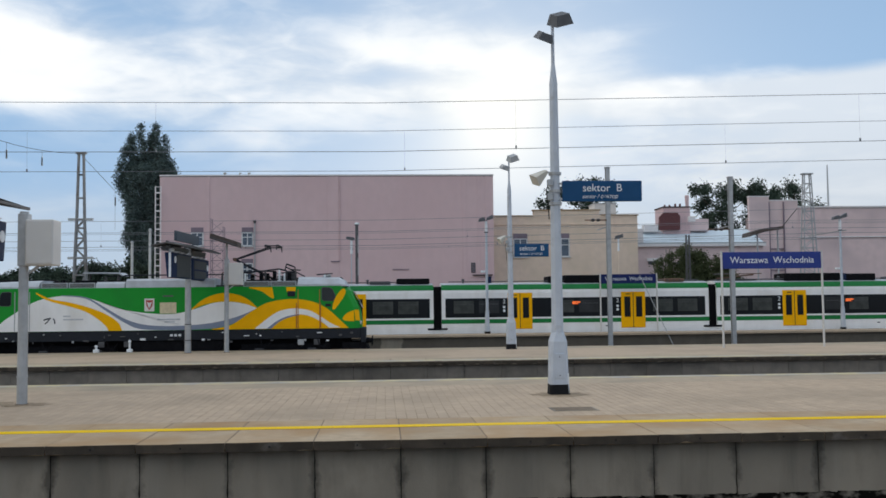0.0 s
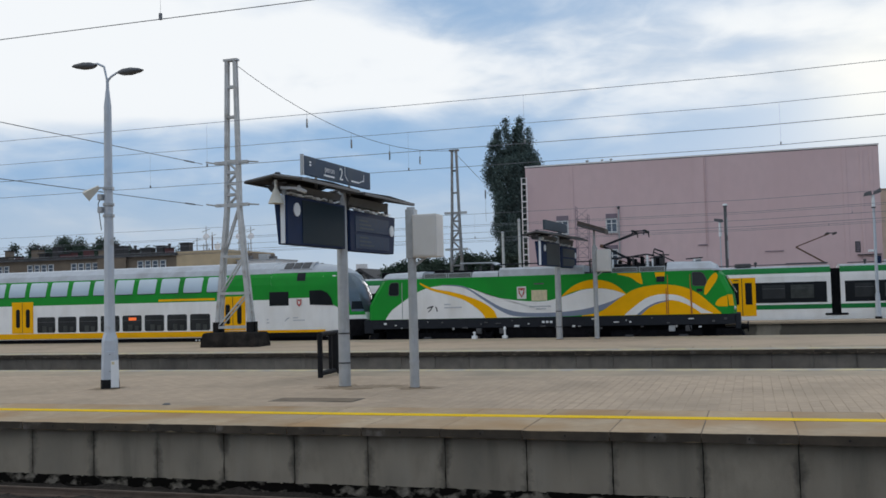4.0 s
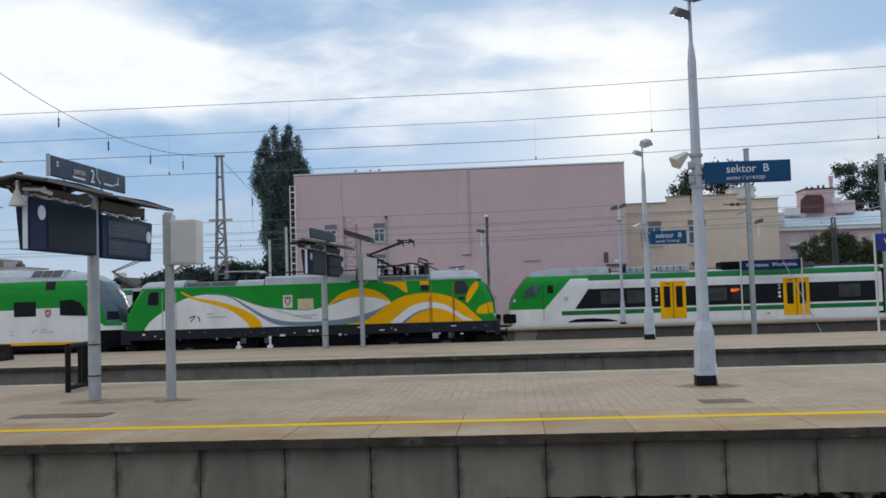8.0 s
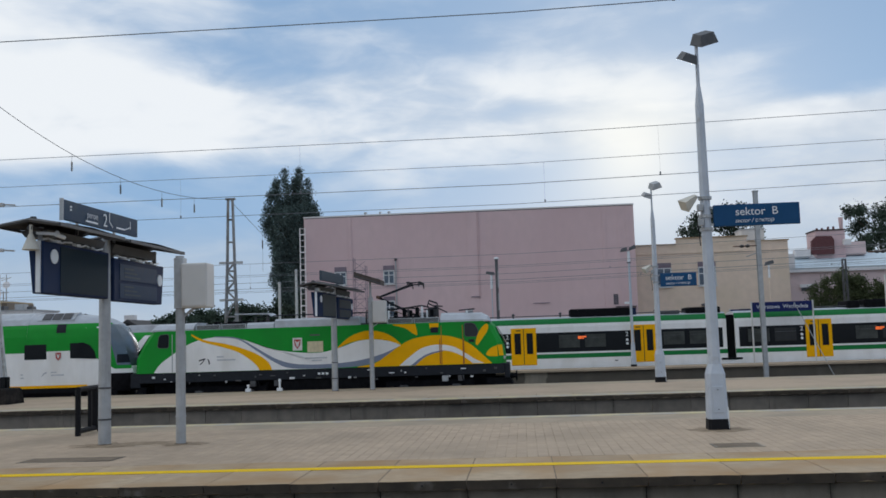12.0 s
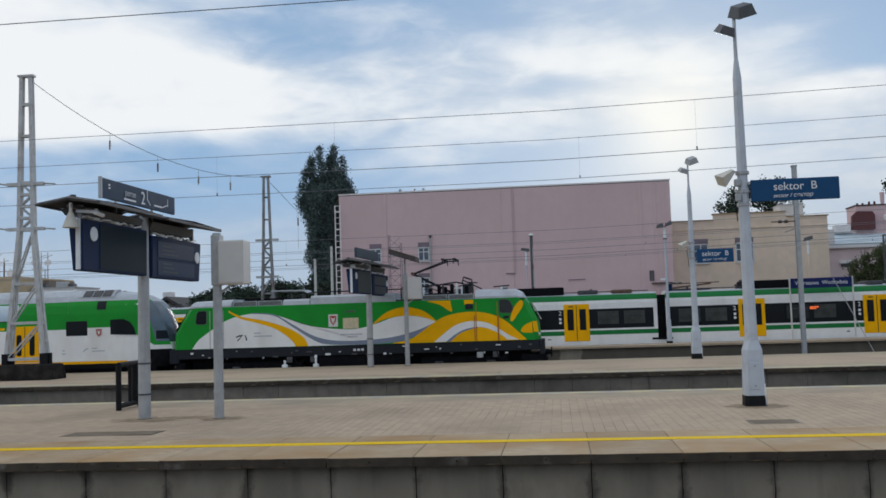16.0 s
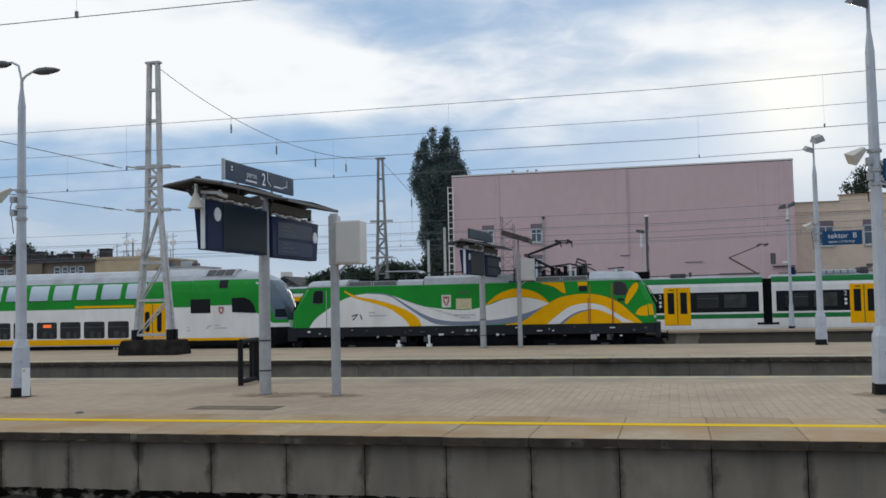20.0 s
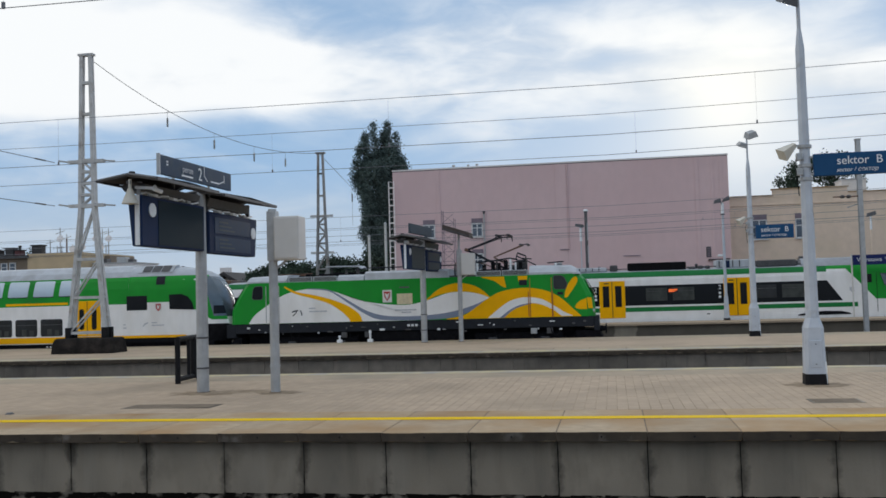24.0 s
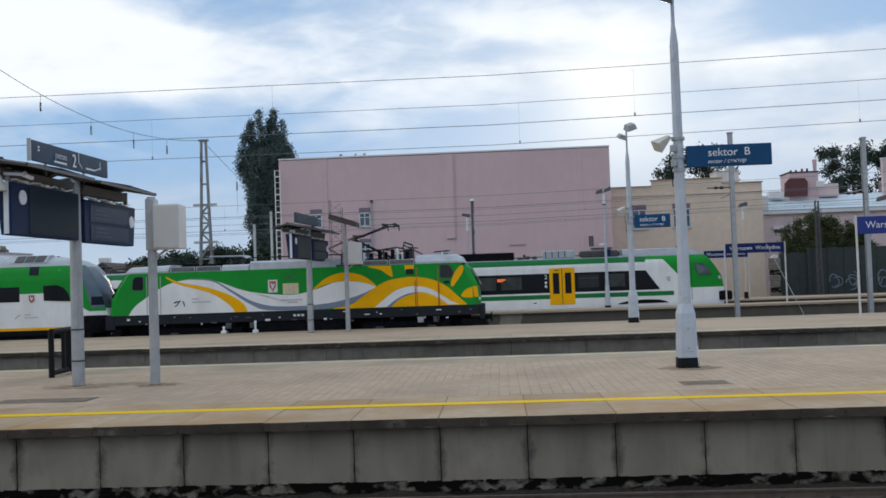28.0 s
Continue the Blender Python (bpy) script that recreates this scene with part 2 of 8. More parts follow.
# mast paint with the further mast's backlit shade put into its grey
BACKLITMAST = mat("backlit_mast_grey", (0.27, 0.265, 0.265, 1), 0.75, vary=0.2, scale=3, stain=(0.16, 0.12, 0.09, 1), stain_scale=1.6, stain_at=(0.55, 0.75))
BLACKPAINT = mat("black_paint", (0.010, 0.010, 0.012, 1), 0.7, vary=0.3, scale=4, spec=0.2)
BITUMEN = mat("bitumen_coated_concrete", (0.021, 0.018, 0.017, 1), 0.9, vary=0.5, scale=3, stain=(0.045, 0.038, 0.033, 1), stain_scale=2.0, bump=0.03, bump_scale=10, spec=0.15)
FLOOD = mat("floodlight_housing", (0.10, 0.105, 0.115, 1), 0.55, vary=0.2)
FLOODPALE = mat("grey_light_housing", (0.40, 0.41, 0.42, 1), 0.5, vary=0.15)
LENS = mat("lamp_glass", (0.55, 0.56, 0.55, 1), 0.2, vary=0.05)
HORN = mat("ivory_horn_plastic", (0.58, 0.55, 0.48, 1), 0.6, vary=0.1)
SIGNBLUE = mat("sign_blue_enamel", (0.018, 0.075, 0.18, 1), 0.6, vary=0.12, scale=2, spec=0.12)
NAVY = mat("station_sign_blue", (0.010, 0.03, 0.22, 1), 0.45, vary=0.12, scale=2)
DEEPNAVY = mat("dull_navy_enamel", (0.012, 0.02, 0.11, 1), 0.5, vary=0.12, scale=2, spec=0.2)
DISPLAY = mat("display_housing_navy", (0.016, 0.030, 0.078, 1), 0.6, vary=0.15, scale=2, spec=0.12)
SCREEN = mat("dark_display_glass", (0.018, 0.031, 0.042, 1), 0.55, vary=0.1, spec=0.06)
LIP = mat("dark_slab_edge", (0.062, 0.047, 0.033, 1), 0.95, vary=0.35, scale=4, stain=(0.16, 0.14, 0.12, 1), stain_scale=2.2, stain_at=(0.60, 0.72), bump=0.006, coords="Position", by_object=0.2)
SCREENTEXT = mat("dim_display_panel", (0.025, 0.05, 0.10, 1), 0.45, vary=0.15, spec=0.12)
CANOPY = mat("weathered_canopy_sheet", (0.062, 0.062, 0.068, 1), 0.8, vary=0.25, scale=3, stain=(0.085, 0.08, 0.08, 1), stain_scale=1.3, spec=0.2)
WHITEPL = mat("white_sign_letter", (0.78, 0.80, 0.82, 1), 0.5, vary=0.03)
CABINET = mat("white_cabinet_paint", (0.62, 0.60, 0.575, 1), 0.5, vary=0.05, scale=2, stain=(0.5, 0.475, 0.44, 1), stain_scale=1.1)
SLATE = mat("weathered_slate_enamel", (0.028, 0.058, 0.105, 1), 0.6, vary=0.15, scale=2, stain=(0.06, 0.085, 0.11, 1), stain_scale=1.5, spec=0.15)
GREEN = mat("train_green_paint", (0.010, 0.29, 0.028, 1), 0.45, vary=0.07, scale=2, stain=(0.012, 0.22, 0.028, 1), stain_scale=0.5, spec=0.22)
UNITGREEN = mat("dull_train_green_paint", (0.012, 0.185, 0.045, 1), 0.5, vary=0.07, scale=2, stain=(0.014, 0.15, 0.04, 1), stain_scale=0.5, spec=0.2)
WHITE = mat("train_white_paint", (0.86, 0.85, 0.84, 1), 0.45, vary=0.05, scale=2, stain=(0.76, 0.74, 0.71, 1), stain_scale=0.7, spec=0.3, stretch=(1, 1, 0.5))
YELLOW = mat("train_yellow_paint", (0.95, 0.47, 0.002, 1), 0.5, vary=0.05, scale=2, stain=(0.86, 0.42, 0.004, 1), stain_scale=0.8, spec=0.08)
RIBBON = mat("slate_blue_paint", (0.20, 0.24, 0.33, 1), 0.4, vary=0.06, coat=0.2)
ROOFGREY = mat("train_roof_grey", (0.47, 0.50, 0.54, 1), 0.6, vary=0.10, scale=3, stain=(0.36, 0.37, 0.39, 1), stain_scale=0.9)
UNITROOF = mat("dull_train_roof_grey", (0.34, 0.355, 0.385, 1), 0.65, vary=0.12, scale=3, stain=(0.26, 0.265, 0.28, 1), stain_scale=0.9)
UNDER = mat("sooty_underframe", (0.010, 0.010, 0.012, 1), 0.9, vary=0.4, scale=5, spec=0.1)
BEAM = mat("dark_grey_sill_paint", (0.020, 0.023, 0.03, 1), 0.7, vary=0.2, scale=4, spec=0.2)
EQUIP = mat("roof_equipment_grey", (0.075, 0.075, 0.08, 1), 0.65, vary=0.3, scale=4)
RAILPAINT = mat("worn_orange_rail_paint", (0.42, 0.15, 0.02, 1), 0.6, vary=0.2, scale=4)
RUST = mat("rusty_steel", (0.16, 0.09, 0.06, 1), 0.8, vary=0.3, scale=6)
PORCELAIN = mat("dark_insulator", (0.05, 0.045, 0.045, 1), 0.3, vary=0.2)
WIRE = mat("oxidised_wire", (0.17, 0.18, 0.20, 1), 0.6, vary=0.2)
GLASS = mat("tinted_train_glass", (0.010, 0.012, 0.015, 1), 0.12, vary=0.1, scale=0.8, spec=0.16)
LOWGLASS = mat("grey_tinted_window_glass", (0.026, 0.028, 0.03, 1), 0.15, vary=0.3, scale=1.2, spec=0.35)
# pale blue base carries the sky's reflection in the upper windows
PALEGLASS = mat("sky_toned_curved_glass", (0.44, 0.53, 0.61, 1), 0.32, 0.6, vary=0.06, scale=0.7, spec=0.9)
SCREENGLASS = mat("raked_windscreen_glass", (0.10, 0.13, 0.155, 1), 0.2, 0.35, vary=0.12, scale=2.5, spec=0.8)
# tone of the seat shapes, lightened to carry reflections in the train panes
SEATPANE = mat("seats_and_pane_reflections", (0.055, 0.060, 0.056, 1), 0.4, vary=0.4, scale=2, spec=0.2)
RUBBER = mat("gangway_rubber", (0.010, 0.010, 0.012, 1), 0.95, vary=0.2, spec=0.1)
ORANGE = glow("orange_led_display", (0.95, 0.16, 0.03, 1), 0.75)
RED = mat("badge_red", (0.42, 0.04, 0.03, 1), 0.5)
BADGE = mat("badge_white", (0.72, 0.72, 0.70, 1), 0.5)
PLATE = mat("cream_plate", (0.66, 0.58, 0.38, 1), 0.5)
PINK = mat("pink_render", (0.65, 0.482, 0.485, 1), 0.9, vary=0.05, scale=1.5, stain=(0.60, 0.425, 0.43, 1), stain_scale=0.16, stain_at=(0.4, 0.75), bump=0.006, stretch=(1, 1, 0.6))
PINKLOW = mat("faded_pink_render", (0.702, 0.548, 0.533, 1), 0.9, vary=0.08, scale=1.2, stain=(0.54, 0.43, 0.43, 1), stain_scale=0.3)
PALECAP = mat("pale_roof_cap", (0.74, 0.71, 0.70, 1), 0.6, vary=0.1)
BEIGE = mat("beige_render", (0.755, 0.60, 0.475, 1), 0.9, vary=0.07, scale=1.5, stain=(0.66, 0.54, 0.40, 1), stain_scale=0.25, bump=0.006)
BLUEROOF = mat("pale_blue_sheet_roof", (0.58, 0.67, 0.73, 1), 0.5, vary=0.08, scale=2)
WINFRAME = mat("white_window_frame", (0.62, 0.62, 0.62, 1), 0.5, vary=0.05)
WINGLASS = mat("blue_grey_window_pane", (0.09, 0.115, 0.15, 1), 0.12, 0.25, vary=0.25, scale=1.0)
DIRT = mat("trodden_dirt", (0.335, 0.258, 0.18, 1), 0.95, vary=0.3, scale=7, stain=(0.24, 0.175, 0.115, 1), stain_scale=2.5, coords="Position", spec=0.1)
LINTEL = mat("dull_mauve_lintel", (0.21, 0.165, 0.20, 1), 0.85, vary=0.12, scale=2)
WEATHERED = mat("weathered_brown_felt", (0.085, 0.066, 0.058, 1), 0.9, vary=0.3, scale=5)
BRICKRED = mat("red_brick", (0.125, 0.048, 0.05, 1), 0.9, vary=0.2)
TAN = mat("tan_render", (0.56, 0.43, 0.27, 1), 0.9, vary=0.1, scale=1.2, stain=(0.47, 0.36, 0.24, 1), stain_scale=0.3)
BROWN = mat("brown_render", (0.20, 0.155, 0.115, 1), 0.9, vary=0.15, scale=1.0)
TARROOF = mat("tar_roof", (0.05, 0.048, 0.05, 1), 0.9, vary=0.3)
FENCE = mat("dark_green_fence", (0.035, 0.045, 0.045, 1), 0.8, vary=0.25, scale=2)
GRAFFITI = mat("pale_spray_paint", (0.17, 0.20, 0.24, 1), 0.8, vary=0.2)
BARK = mat("bark", (0.07, 0.055, 0.042, 1), 0.95, vary=0.35, scale=8, bump=0.02, bump_scale=12)
POPLAR = mat("poplar_leaves", (0.10, 0.14, 0.128, 1), 0.85, spec=0.25, vary=0.35, scale=1.3, island=0.45)
LEAVES = mat("tree_leaves", (0.046, 0.072, 0.05, 1), 0.8, spec=0.3, vary=0.35, scale=1.0, island=0.45)
BUSHLEAF = mat("bush_leaves", (0.080, 0.098, 0.044, 1), 0.75, vary=0.3, scale=0.6, island=0.22, spec=0.2)
FAINT = mat("faded_lettering", (0.52, 0.53, 0.56, 1), 0.5, vary=0.1)
COVER = mat("worn_cover_plate", (0.20, 0.155, 0.112, 1), 0.9, vary=0.25, scale=5, stain=(0.26, 0.205, 0.15, 1), stain_scale=1.8, spec=0.15)
DULLBOARD = mat("dull_slate_enamel", (0.07, 0.09, 0.11, 1), 0.6, vary=0.15, spec=0.15)
DULLSCREEN = mat("dull_grey_screen", (0.055, 0.065, 0.066, 1), 0.5, vary=0.15, spec=0.2)
DARKPOST = mat("dark_weathered_steel", (0.10, 0.10, 0.105, 1), 0.6, 0.2, vary=0.25)


def run_down(m, colour, wide, amount):
    """Adds water and soot streaks running down a wall."""
    n, l = m.node_tree.nodes, m.node_tree.links
    b = n["Principled BSDF"]
    old = b.inputs["Base Color"].links[0].from_socket
    mp = n.new("ShaderNodeMapping")
    mp.inputs["Scale"].default_value = (1 / wide, 1 / wide, 0.10 / wide)
    l.new(n.new("ShaderNodeNewGeometry").outputs["Position"], mp.inputs[0])
    t = n.new("ShaderNodeTexNoise")
    t.inputs["Scale"].default_value, t.inputs["Detail"].default_value, t.inputs["Roughness"].default_value = 1.0, 5, 0.65
    l.new(mp.outputs[0], t.inputs["Vector"])
    r = n.new("ShaderNodeMapRange")
    for i, v in enumerate((0.56, 0.76, 0.0, amount)):
        r.inputs[i + 1].default_value = v
    l.new(t.outputs["Fac"], r.inputs[0])
    x = n.new("ShaderNodeMix")
    x.data_type = "RGBA"
    l.new(r.outputs[0], x.inputs[0])
    l.new(old, x.inputs[6])
    x.inputs[7].default_value = colour
    l.new(x.outputs[2], b.inputs["Base Color"])


run_down(EDGE, (0.13, 0.113, 0.088, 1), 0.6, 0.5)
run_down(EDGE, (0.40, 0.355, 0.295, 1), 0.9, 0.4)


def joint_soot(m, length):
    """Adds soot that has run out of the joints at both ends of a panel."""
    n, l = m.node_tree.nodes, m.node_tree.links
    b = n["Principled BSDF"]
    old = b.inputs["Base Color"].links[0].from_socket
    sep = n.new("ShaderNodeSeparateXYZ")
    l.new(n.new("ShaderNodeTexCoord").outputs["Object"], sep.inputs[0])

    def calc(op, a, c):
        k = n.new("ShaderNodeMath")
        k.operation = op
        for i, v in enumerate((a, c)):
            if isinstance(v, (int, float)):
                k.inputs[i].default_value = v
            else:
                l.new(v, k.inputs[i])
        return k.outputs[0]
    t = n.new("ShaderNodeTexNoise")
    t.inputs["Scale"].default_value, t.inputs["Detail"].default_value = 2.2, 5
    l.new(n.new("ShaderNodeNewGeometry").outputs["Position"], t.inputs["Vector"])
    edge = calc("MINIMUM", sep.outputs[0], calc("SUBTRACT", length, sep.outputs[0]))
    crumbs = n.new("ShaderNodeTexNoise")
    crumbs.inputs["Scale"].default_value, crumbs.inputs["Detail"].default_value = 17.0, 4
    l.new(t.inputs["Vector"].links[0].from_socket, crumbs.inputs["Vector"])
    reach = calc("ADD", calc("MULTIPLY", calc("SUBTRACT", t.outputs["Fac"], 0.40), 0.42), calc("MULTIPLY", calc("SUBTRACT", crumbs.outputs["Fac"], 0.5), 0.10))
    r = n.new("ShaderNodeMapRange")
    for i, v in enumerate((-0.07, 0.05, 0.0, 0.72)):
        r.inputs[i + 1].default_value = v
    l.new(calc("SUBTRACT", reach, edge), r.inputs[0])
    x = n.new("ShaderNodeMix")
    x.data_type = "RGBA"
    l.new(r.outputs[0], x.inputs[0])
    l.new(old, x.inputs[6])
    x.inputs[7].default_value = (0.045, 0.038, 0.03, 1)
    l.new(x.outputs[2], b.inputs["Base Color"])


joint_soot(EDGE, 1.415)
run_down(SOOTWALL, (0.085, 0.075, 0.064, 1), 0.5, 0.75)
run_down(SOOTWALL, (0.26, 0.20, 0.15, 1), 0.9, 0.35)
run_down(PINK, (0.56, 0.415, 0.42, 1), 1.8, 0.35)
run_down(BEIGE, (0.60, 0.48, 0.35, 1), 1.2, 0.5)
run_down(WHITE, (0.62, 0.60, 0.56, 1), 0.8, 0.35)
run_down(GALV, (0.27, 0.26, 0.25, 1), 0.12, 0.6)
run_down(MASTPAINT, (0.30, 0.25, 0.20, 1), 0.2, 0.5)
run_down(ROOFGREY, (0.32, 0.32, 0.32, 1), 0.6, 0.25)
run_down(POLE, (0.36, 0.37, 0.38, 1), 0.25, 0.5)


# ---- mesh helpers ----
class Shape:
    """Gathers simple solids into one bmesh."""

    def __init__(self):
        self.bm = bmesh.new()

    def box(self, x0, y0, z0, x1, y1, z1, bev=0.0):
        m = Matrix.Translation(((x0 + x1) / 2, (y0 + y1) / 2, (z0 + z1) / 2)) @ Matrix.Diagonal((x1 - x0, y1 - y0, z1 - z0, 1))
        made = bmesh.ops.create_cube(self.bm, size=1, matrix=m)
        if bev:
            es = {e for v in made["verts"] for e in v.link_edges}
            bmesh.ops.bevel(self.bm, geom=list(es), offset=bev, segments=1, affect="EDGES")
        return self

    def rod(self, a, b, r0, r1=None, n=8):
        a, b = Vector(a), Vector(b)
        r1 = r0 if r1 is None else r1
        q = (b - a).to_track_quat("Z", "Y").to_matrix()
        rings = []
        for p, r in ((a, r0), (b, r1)):
            rings.append([self.bm.verts.new(p + q @ Vector((r * math.cos(2 * math.pi * i / n + 0.39), r * math.sin(2 * math.pi * i / n + 0.39), 0))) for i in range(n)])
        for i in range(n):
            self.bm.faces.new((rings[0][i], rings[0][(i + 1) % n], rings[1][(i + 1) % n], rings[1][i]))
        self.bm.faces.new(rings[0][::-1])
        self.bm.faces.new(rings[1])
        return self

    def bar(self, a, b, w, d=None):
        """A square bar from a to b."""
        a, b = Vector(a), Vector(b)
        d = w if d is None else d
        along = (b - a).normalized()
        side = along.cross(Vector((0, 1, 0)))
        side = side.normalized() if side.length > 1e-4 else Vector((1, 0, 0))
        up = along.cross(side).normalized()
        c = [(s * w / 2 * side + t * d / 2 * up) for s, t in ((-1, -1), (1, -1), (1, 1), (-1, 1))]
        lo, hi = [self.bm.verts.new(a + k) for k in c], [self.bm.verts.new(b + k) for k in c]
        for i in range(4):
            self.bm.faces.new((lo[i], lo[(i + 1) % 4], hi[(i + 1) % 4], hi[i]))
        self.bm.faces.new(lo[::-1])
        self.bm.faces.new(hi)
        return self

    def slab_xz(self, pts, y0, y1):
        """An outline in x and z, from y0 to y1."""
        a, b = [self.bm.verts.new((x, y0, z)) for x, z in pts], [self.bm.verts.new((x, y1, z)) for x, z in pts]
        n = len(pts)
        for i in range(n):
            self.bm.faces.new((a[i], a[(i + 1) % n], b[(i + 1) % n], b[i]))
        self.bm.faces.new(a[::-1])
        self.bm.faces.new(b)
        return self

    def slab_yz(self, pts, x0, x1):
        a, b = [self.bm.verts.new((x0, y, z)) for y, z in pts], [self.bm.verts.new((x1, y, z)) for y, z in pts]
        n = len(pts)
        for i in range(n):
            self.bm.faces.new((a[i], a[(i + 1) % n], b[(i + 1) % n], b[i]))
        self.bm.faces.new(a[::-1])
        self.bm.faces.new(b)
        return self

    def grid(self, rows):
        """Quads between rows of points."""
        vs = [[self.bm.verts.new(p) for p in r] for r in rows]
        for r0, r1 in zip(vs, vs[1:]):
            for i in range(len(r0) - 1):
                self.bm.faces.new((r0[i], r0[i + 1], r1[i + 1], r1[i]))
        return self

    def tube(self, pts, r, n=6):
        for a, b in zip(pts, pts[1:]):
            self.rod(a, b, r, r, n)
        return self

    def ball(self, c, r, squash=1.0):
        bmesh.ops.create_icosphere(self.bm, subdivisions=2, radius=1, matrix=Matrix.Translation(c) @ Matrix.Diagonal((r, r, r * squash, 1)))
        return self


def part(name, shape, material, parent=None, label="", smooth=False):
    bm = shape.bm
    bmesh.ops.recalc_face_normals(bm, faces=bm.faces)
    me = bpy.data.meshes.new(name)
    bm.to_mesh(me)
    bm.free()
    me.materials.append(material)
    if smooth:
        for p in me.polygons:
            p.use_smooth = True
    ob = new(name, me)
    ob.parent = parent
    if label:
        tagged(ob, label)
    return ob


def thing(name, at, label, category, group="", turn=0.0):
    ob = new(name)
    ob.matrix_basis = pose(*at, 0, 0, turn)
    ob.empty_display_size = 0.3
    return tagged(ob, label, category, group)


def words(name, text, size, at, material, parent, turn=0.0, label="", wide=None, lean=0.0):
    cu = bpy.data.curves.new(name, "FONT")
    cu.body, cu.size, cu.extrude, cu.align_x, cu.align_y, cu.shear = text, size, 0.004, "CENTER", "CENTER", lean
    cu.materials.append(material)
    ob = new(name, cu)
    ob.parent = parent
    ob.matrix_basis = pose(*at, 90, 0, turn)
    if wide:
        cu.space_character = wide
    if label:
        tagged(ob, label)
    return ob


def smooth_line(pts, n=8):
    """A curve through a few points."""
    p = [Vector(q) for q in (pts[0], *pts, pts[-1])]
    out = []
    for i in range(1, len(p) - 2):
        for k in range(n):
            t = k / n
            a, b, c, d = p[i - 1], p[i], p[i + 1], p[i + 2]
            out.append(0.5 * (2 * b + (c - a) * t + (2 * a - 5 * b + 4 * c - d) * t * t + (3 * b - a - 3 * c + d) * t ** 3))
    out.append(p[-2])
    return out


def painted(upper, lower, y, n=8):
    """A painted band between two curves in x and z, on the side at y."""
    def even(line, count):
        line = smooth_line(line, n)
        step = [(len(line) - 1) * i / (count - 1) for i in range(count)]
        return [line[min(int(s), len(line) - 2)].lerp(line[min(int(s), len(line) - 2) + 1], s - min(int(s), len(line) - 2)) for s in step]
    count = 8 * max(len(upper), len(lower))
    a, b = even(upper, count), even(lower, count)
    return Shape().grid([[(p.x, y, p.y) for p in a], [(p.x, y, p.y) for p in b]])


# ---- ground, tracks, platforms ----
RAILZ, BEDZ = -0.76, -0.98
X0, X1 = -130.0, 130.0
NEAR2, FAR2 = 15.56, 28.10          # the second platform's edges
NEAR3, FAR3 = 36.75, 47.75
NEAR4, FAR4, TOP4 = 60.6, 63.75, 0.18
NEAR5, FAR5 = 72.2, 78.0
JOINT = 1.415                        # length of an edge slab
JOINT_AT = -0.97

ground = Shape()
ground.grid([[(x, y, -1.42) for x in (-1500, -300, 300, 1500)] for y in (-600, -60, 200, 2500)])
tagged(part("ground", ground, SOIL), "bare dark station ground reaching the horizon", "ground", kind="structure")


def bed(y0, y1, low=0.0):
    """A rough bed of ballast between two platform walls."""
    rnd = np.random.default_rng(int(y0 * 10))
    xs, ys = np.arange(X0 * 0.6, X1 * 0.6, 0.28), np.arange(y0, y1 + 0.01, 0.28)
    s = Shape()
    z = BEDZ + 0.05 + low + rnd.normal(0, 0.03, (len(ys), len(xs)))
    s.grid([[(x, y, z[j, i]) for i, x in enumerate(xs)] for j, y in enumerate(ys)])
    return part("ballast_bed", s, BALLAST)


for k, (a, b) in enumerate(((6.0, NEAR2 + 0.3), (FAR2 - 0.3, NEAR3 + 0.3))):
    tagged(bed(a, b, -0.30 if a < 10 else 0.0), "dark brown crushed stone ballast under the rails", "ballast", kind="stuff")
rest = Shape()
for a, b in ((FAR3 - 0.2, NEAR4 + 0.2), (FAR4 - 0.2, NEAR5 + 0.2)):
    rest.grid([[(x, y, BEDZ) for x in (X0, X1)] for y in (a, b)])
tagged(part("ballast_beds", rest, BALLAST), "dark crushed stone ballast between far platforms", "ballast", kind="stuff")

TRACKS = (9.5, 14.05, 29.85, 34.95, 49.45, 54.6, 65.45)
for y in TRACKS:
    tr = tagged(thing("railway_track", (0, y, -0.32 if y < 15 else 0), "pair of worn steel rails on concrete sleepers in ballast", "track", "railway tracks"), kind="structure")
    for s in (-0.752, 0.752):
        r = Shape()
        r.slab_yz([(s - 0.07, BEDZ + 0.06), (s + 0.07, BEDZ + 0.06), (s + 0.07, BEDZ + 0.085), (s + 0.012, BEDZ + 0.10), (s + 0.012, RAILZ - 0.045), (s + 0.036, RAILZ - 0.03), (s + 0.036, RAILZ), (s - 0.036, RAILZ), (s - 0.036, RAILZ - 0.03), (s - 0.012, RAILZ - 0.045), (s - 0.012, BEDZ + 0.10), (s - 0.07, BEDZ + 0.085)], X0, X1)
        part("rail", r, RAIL, tr)
    sl = Shape()
    for i in range(int(-50 / 0.6), int(50 / 0.6)):
        sl.box(i * 0.6 - 0.12, -1.25, BEDZ - 0.06, i * 0.6 + 0.12, 1.25, BEDZ + 0.045)
    tagged(part("sleepers", sl, SLEEPER, tr), kind="stuff")


def platform(name, near, far, top, label):
    p = tagged(thing(name, (0, 0, 0), label, "platform"), kind="structure")
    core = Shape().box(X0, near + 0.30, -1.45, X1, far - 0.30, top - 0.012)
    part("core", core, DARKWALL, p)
    return p


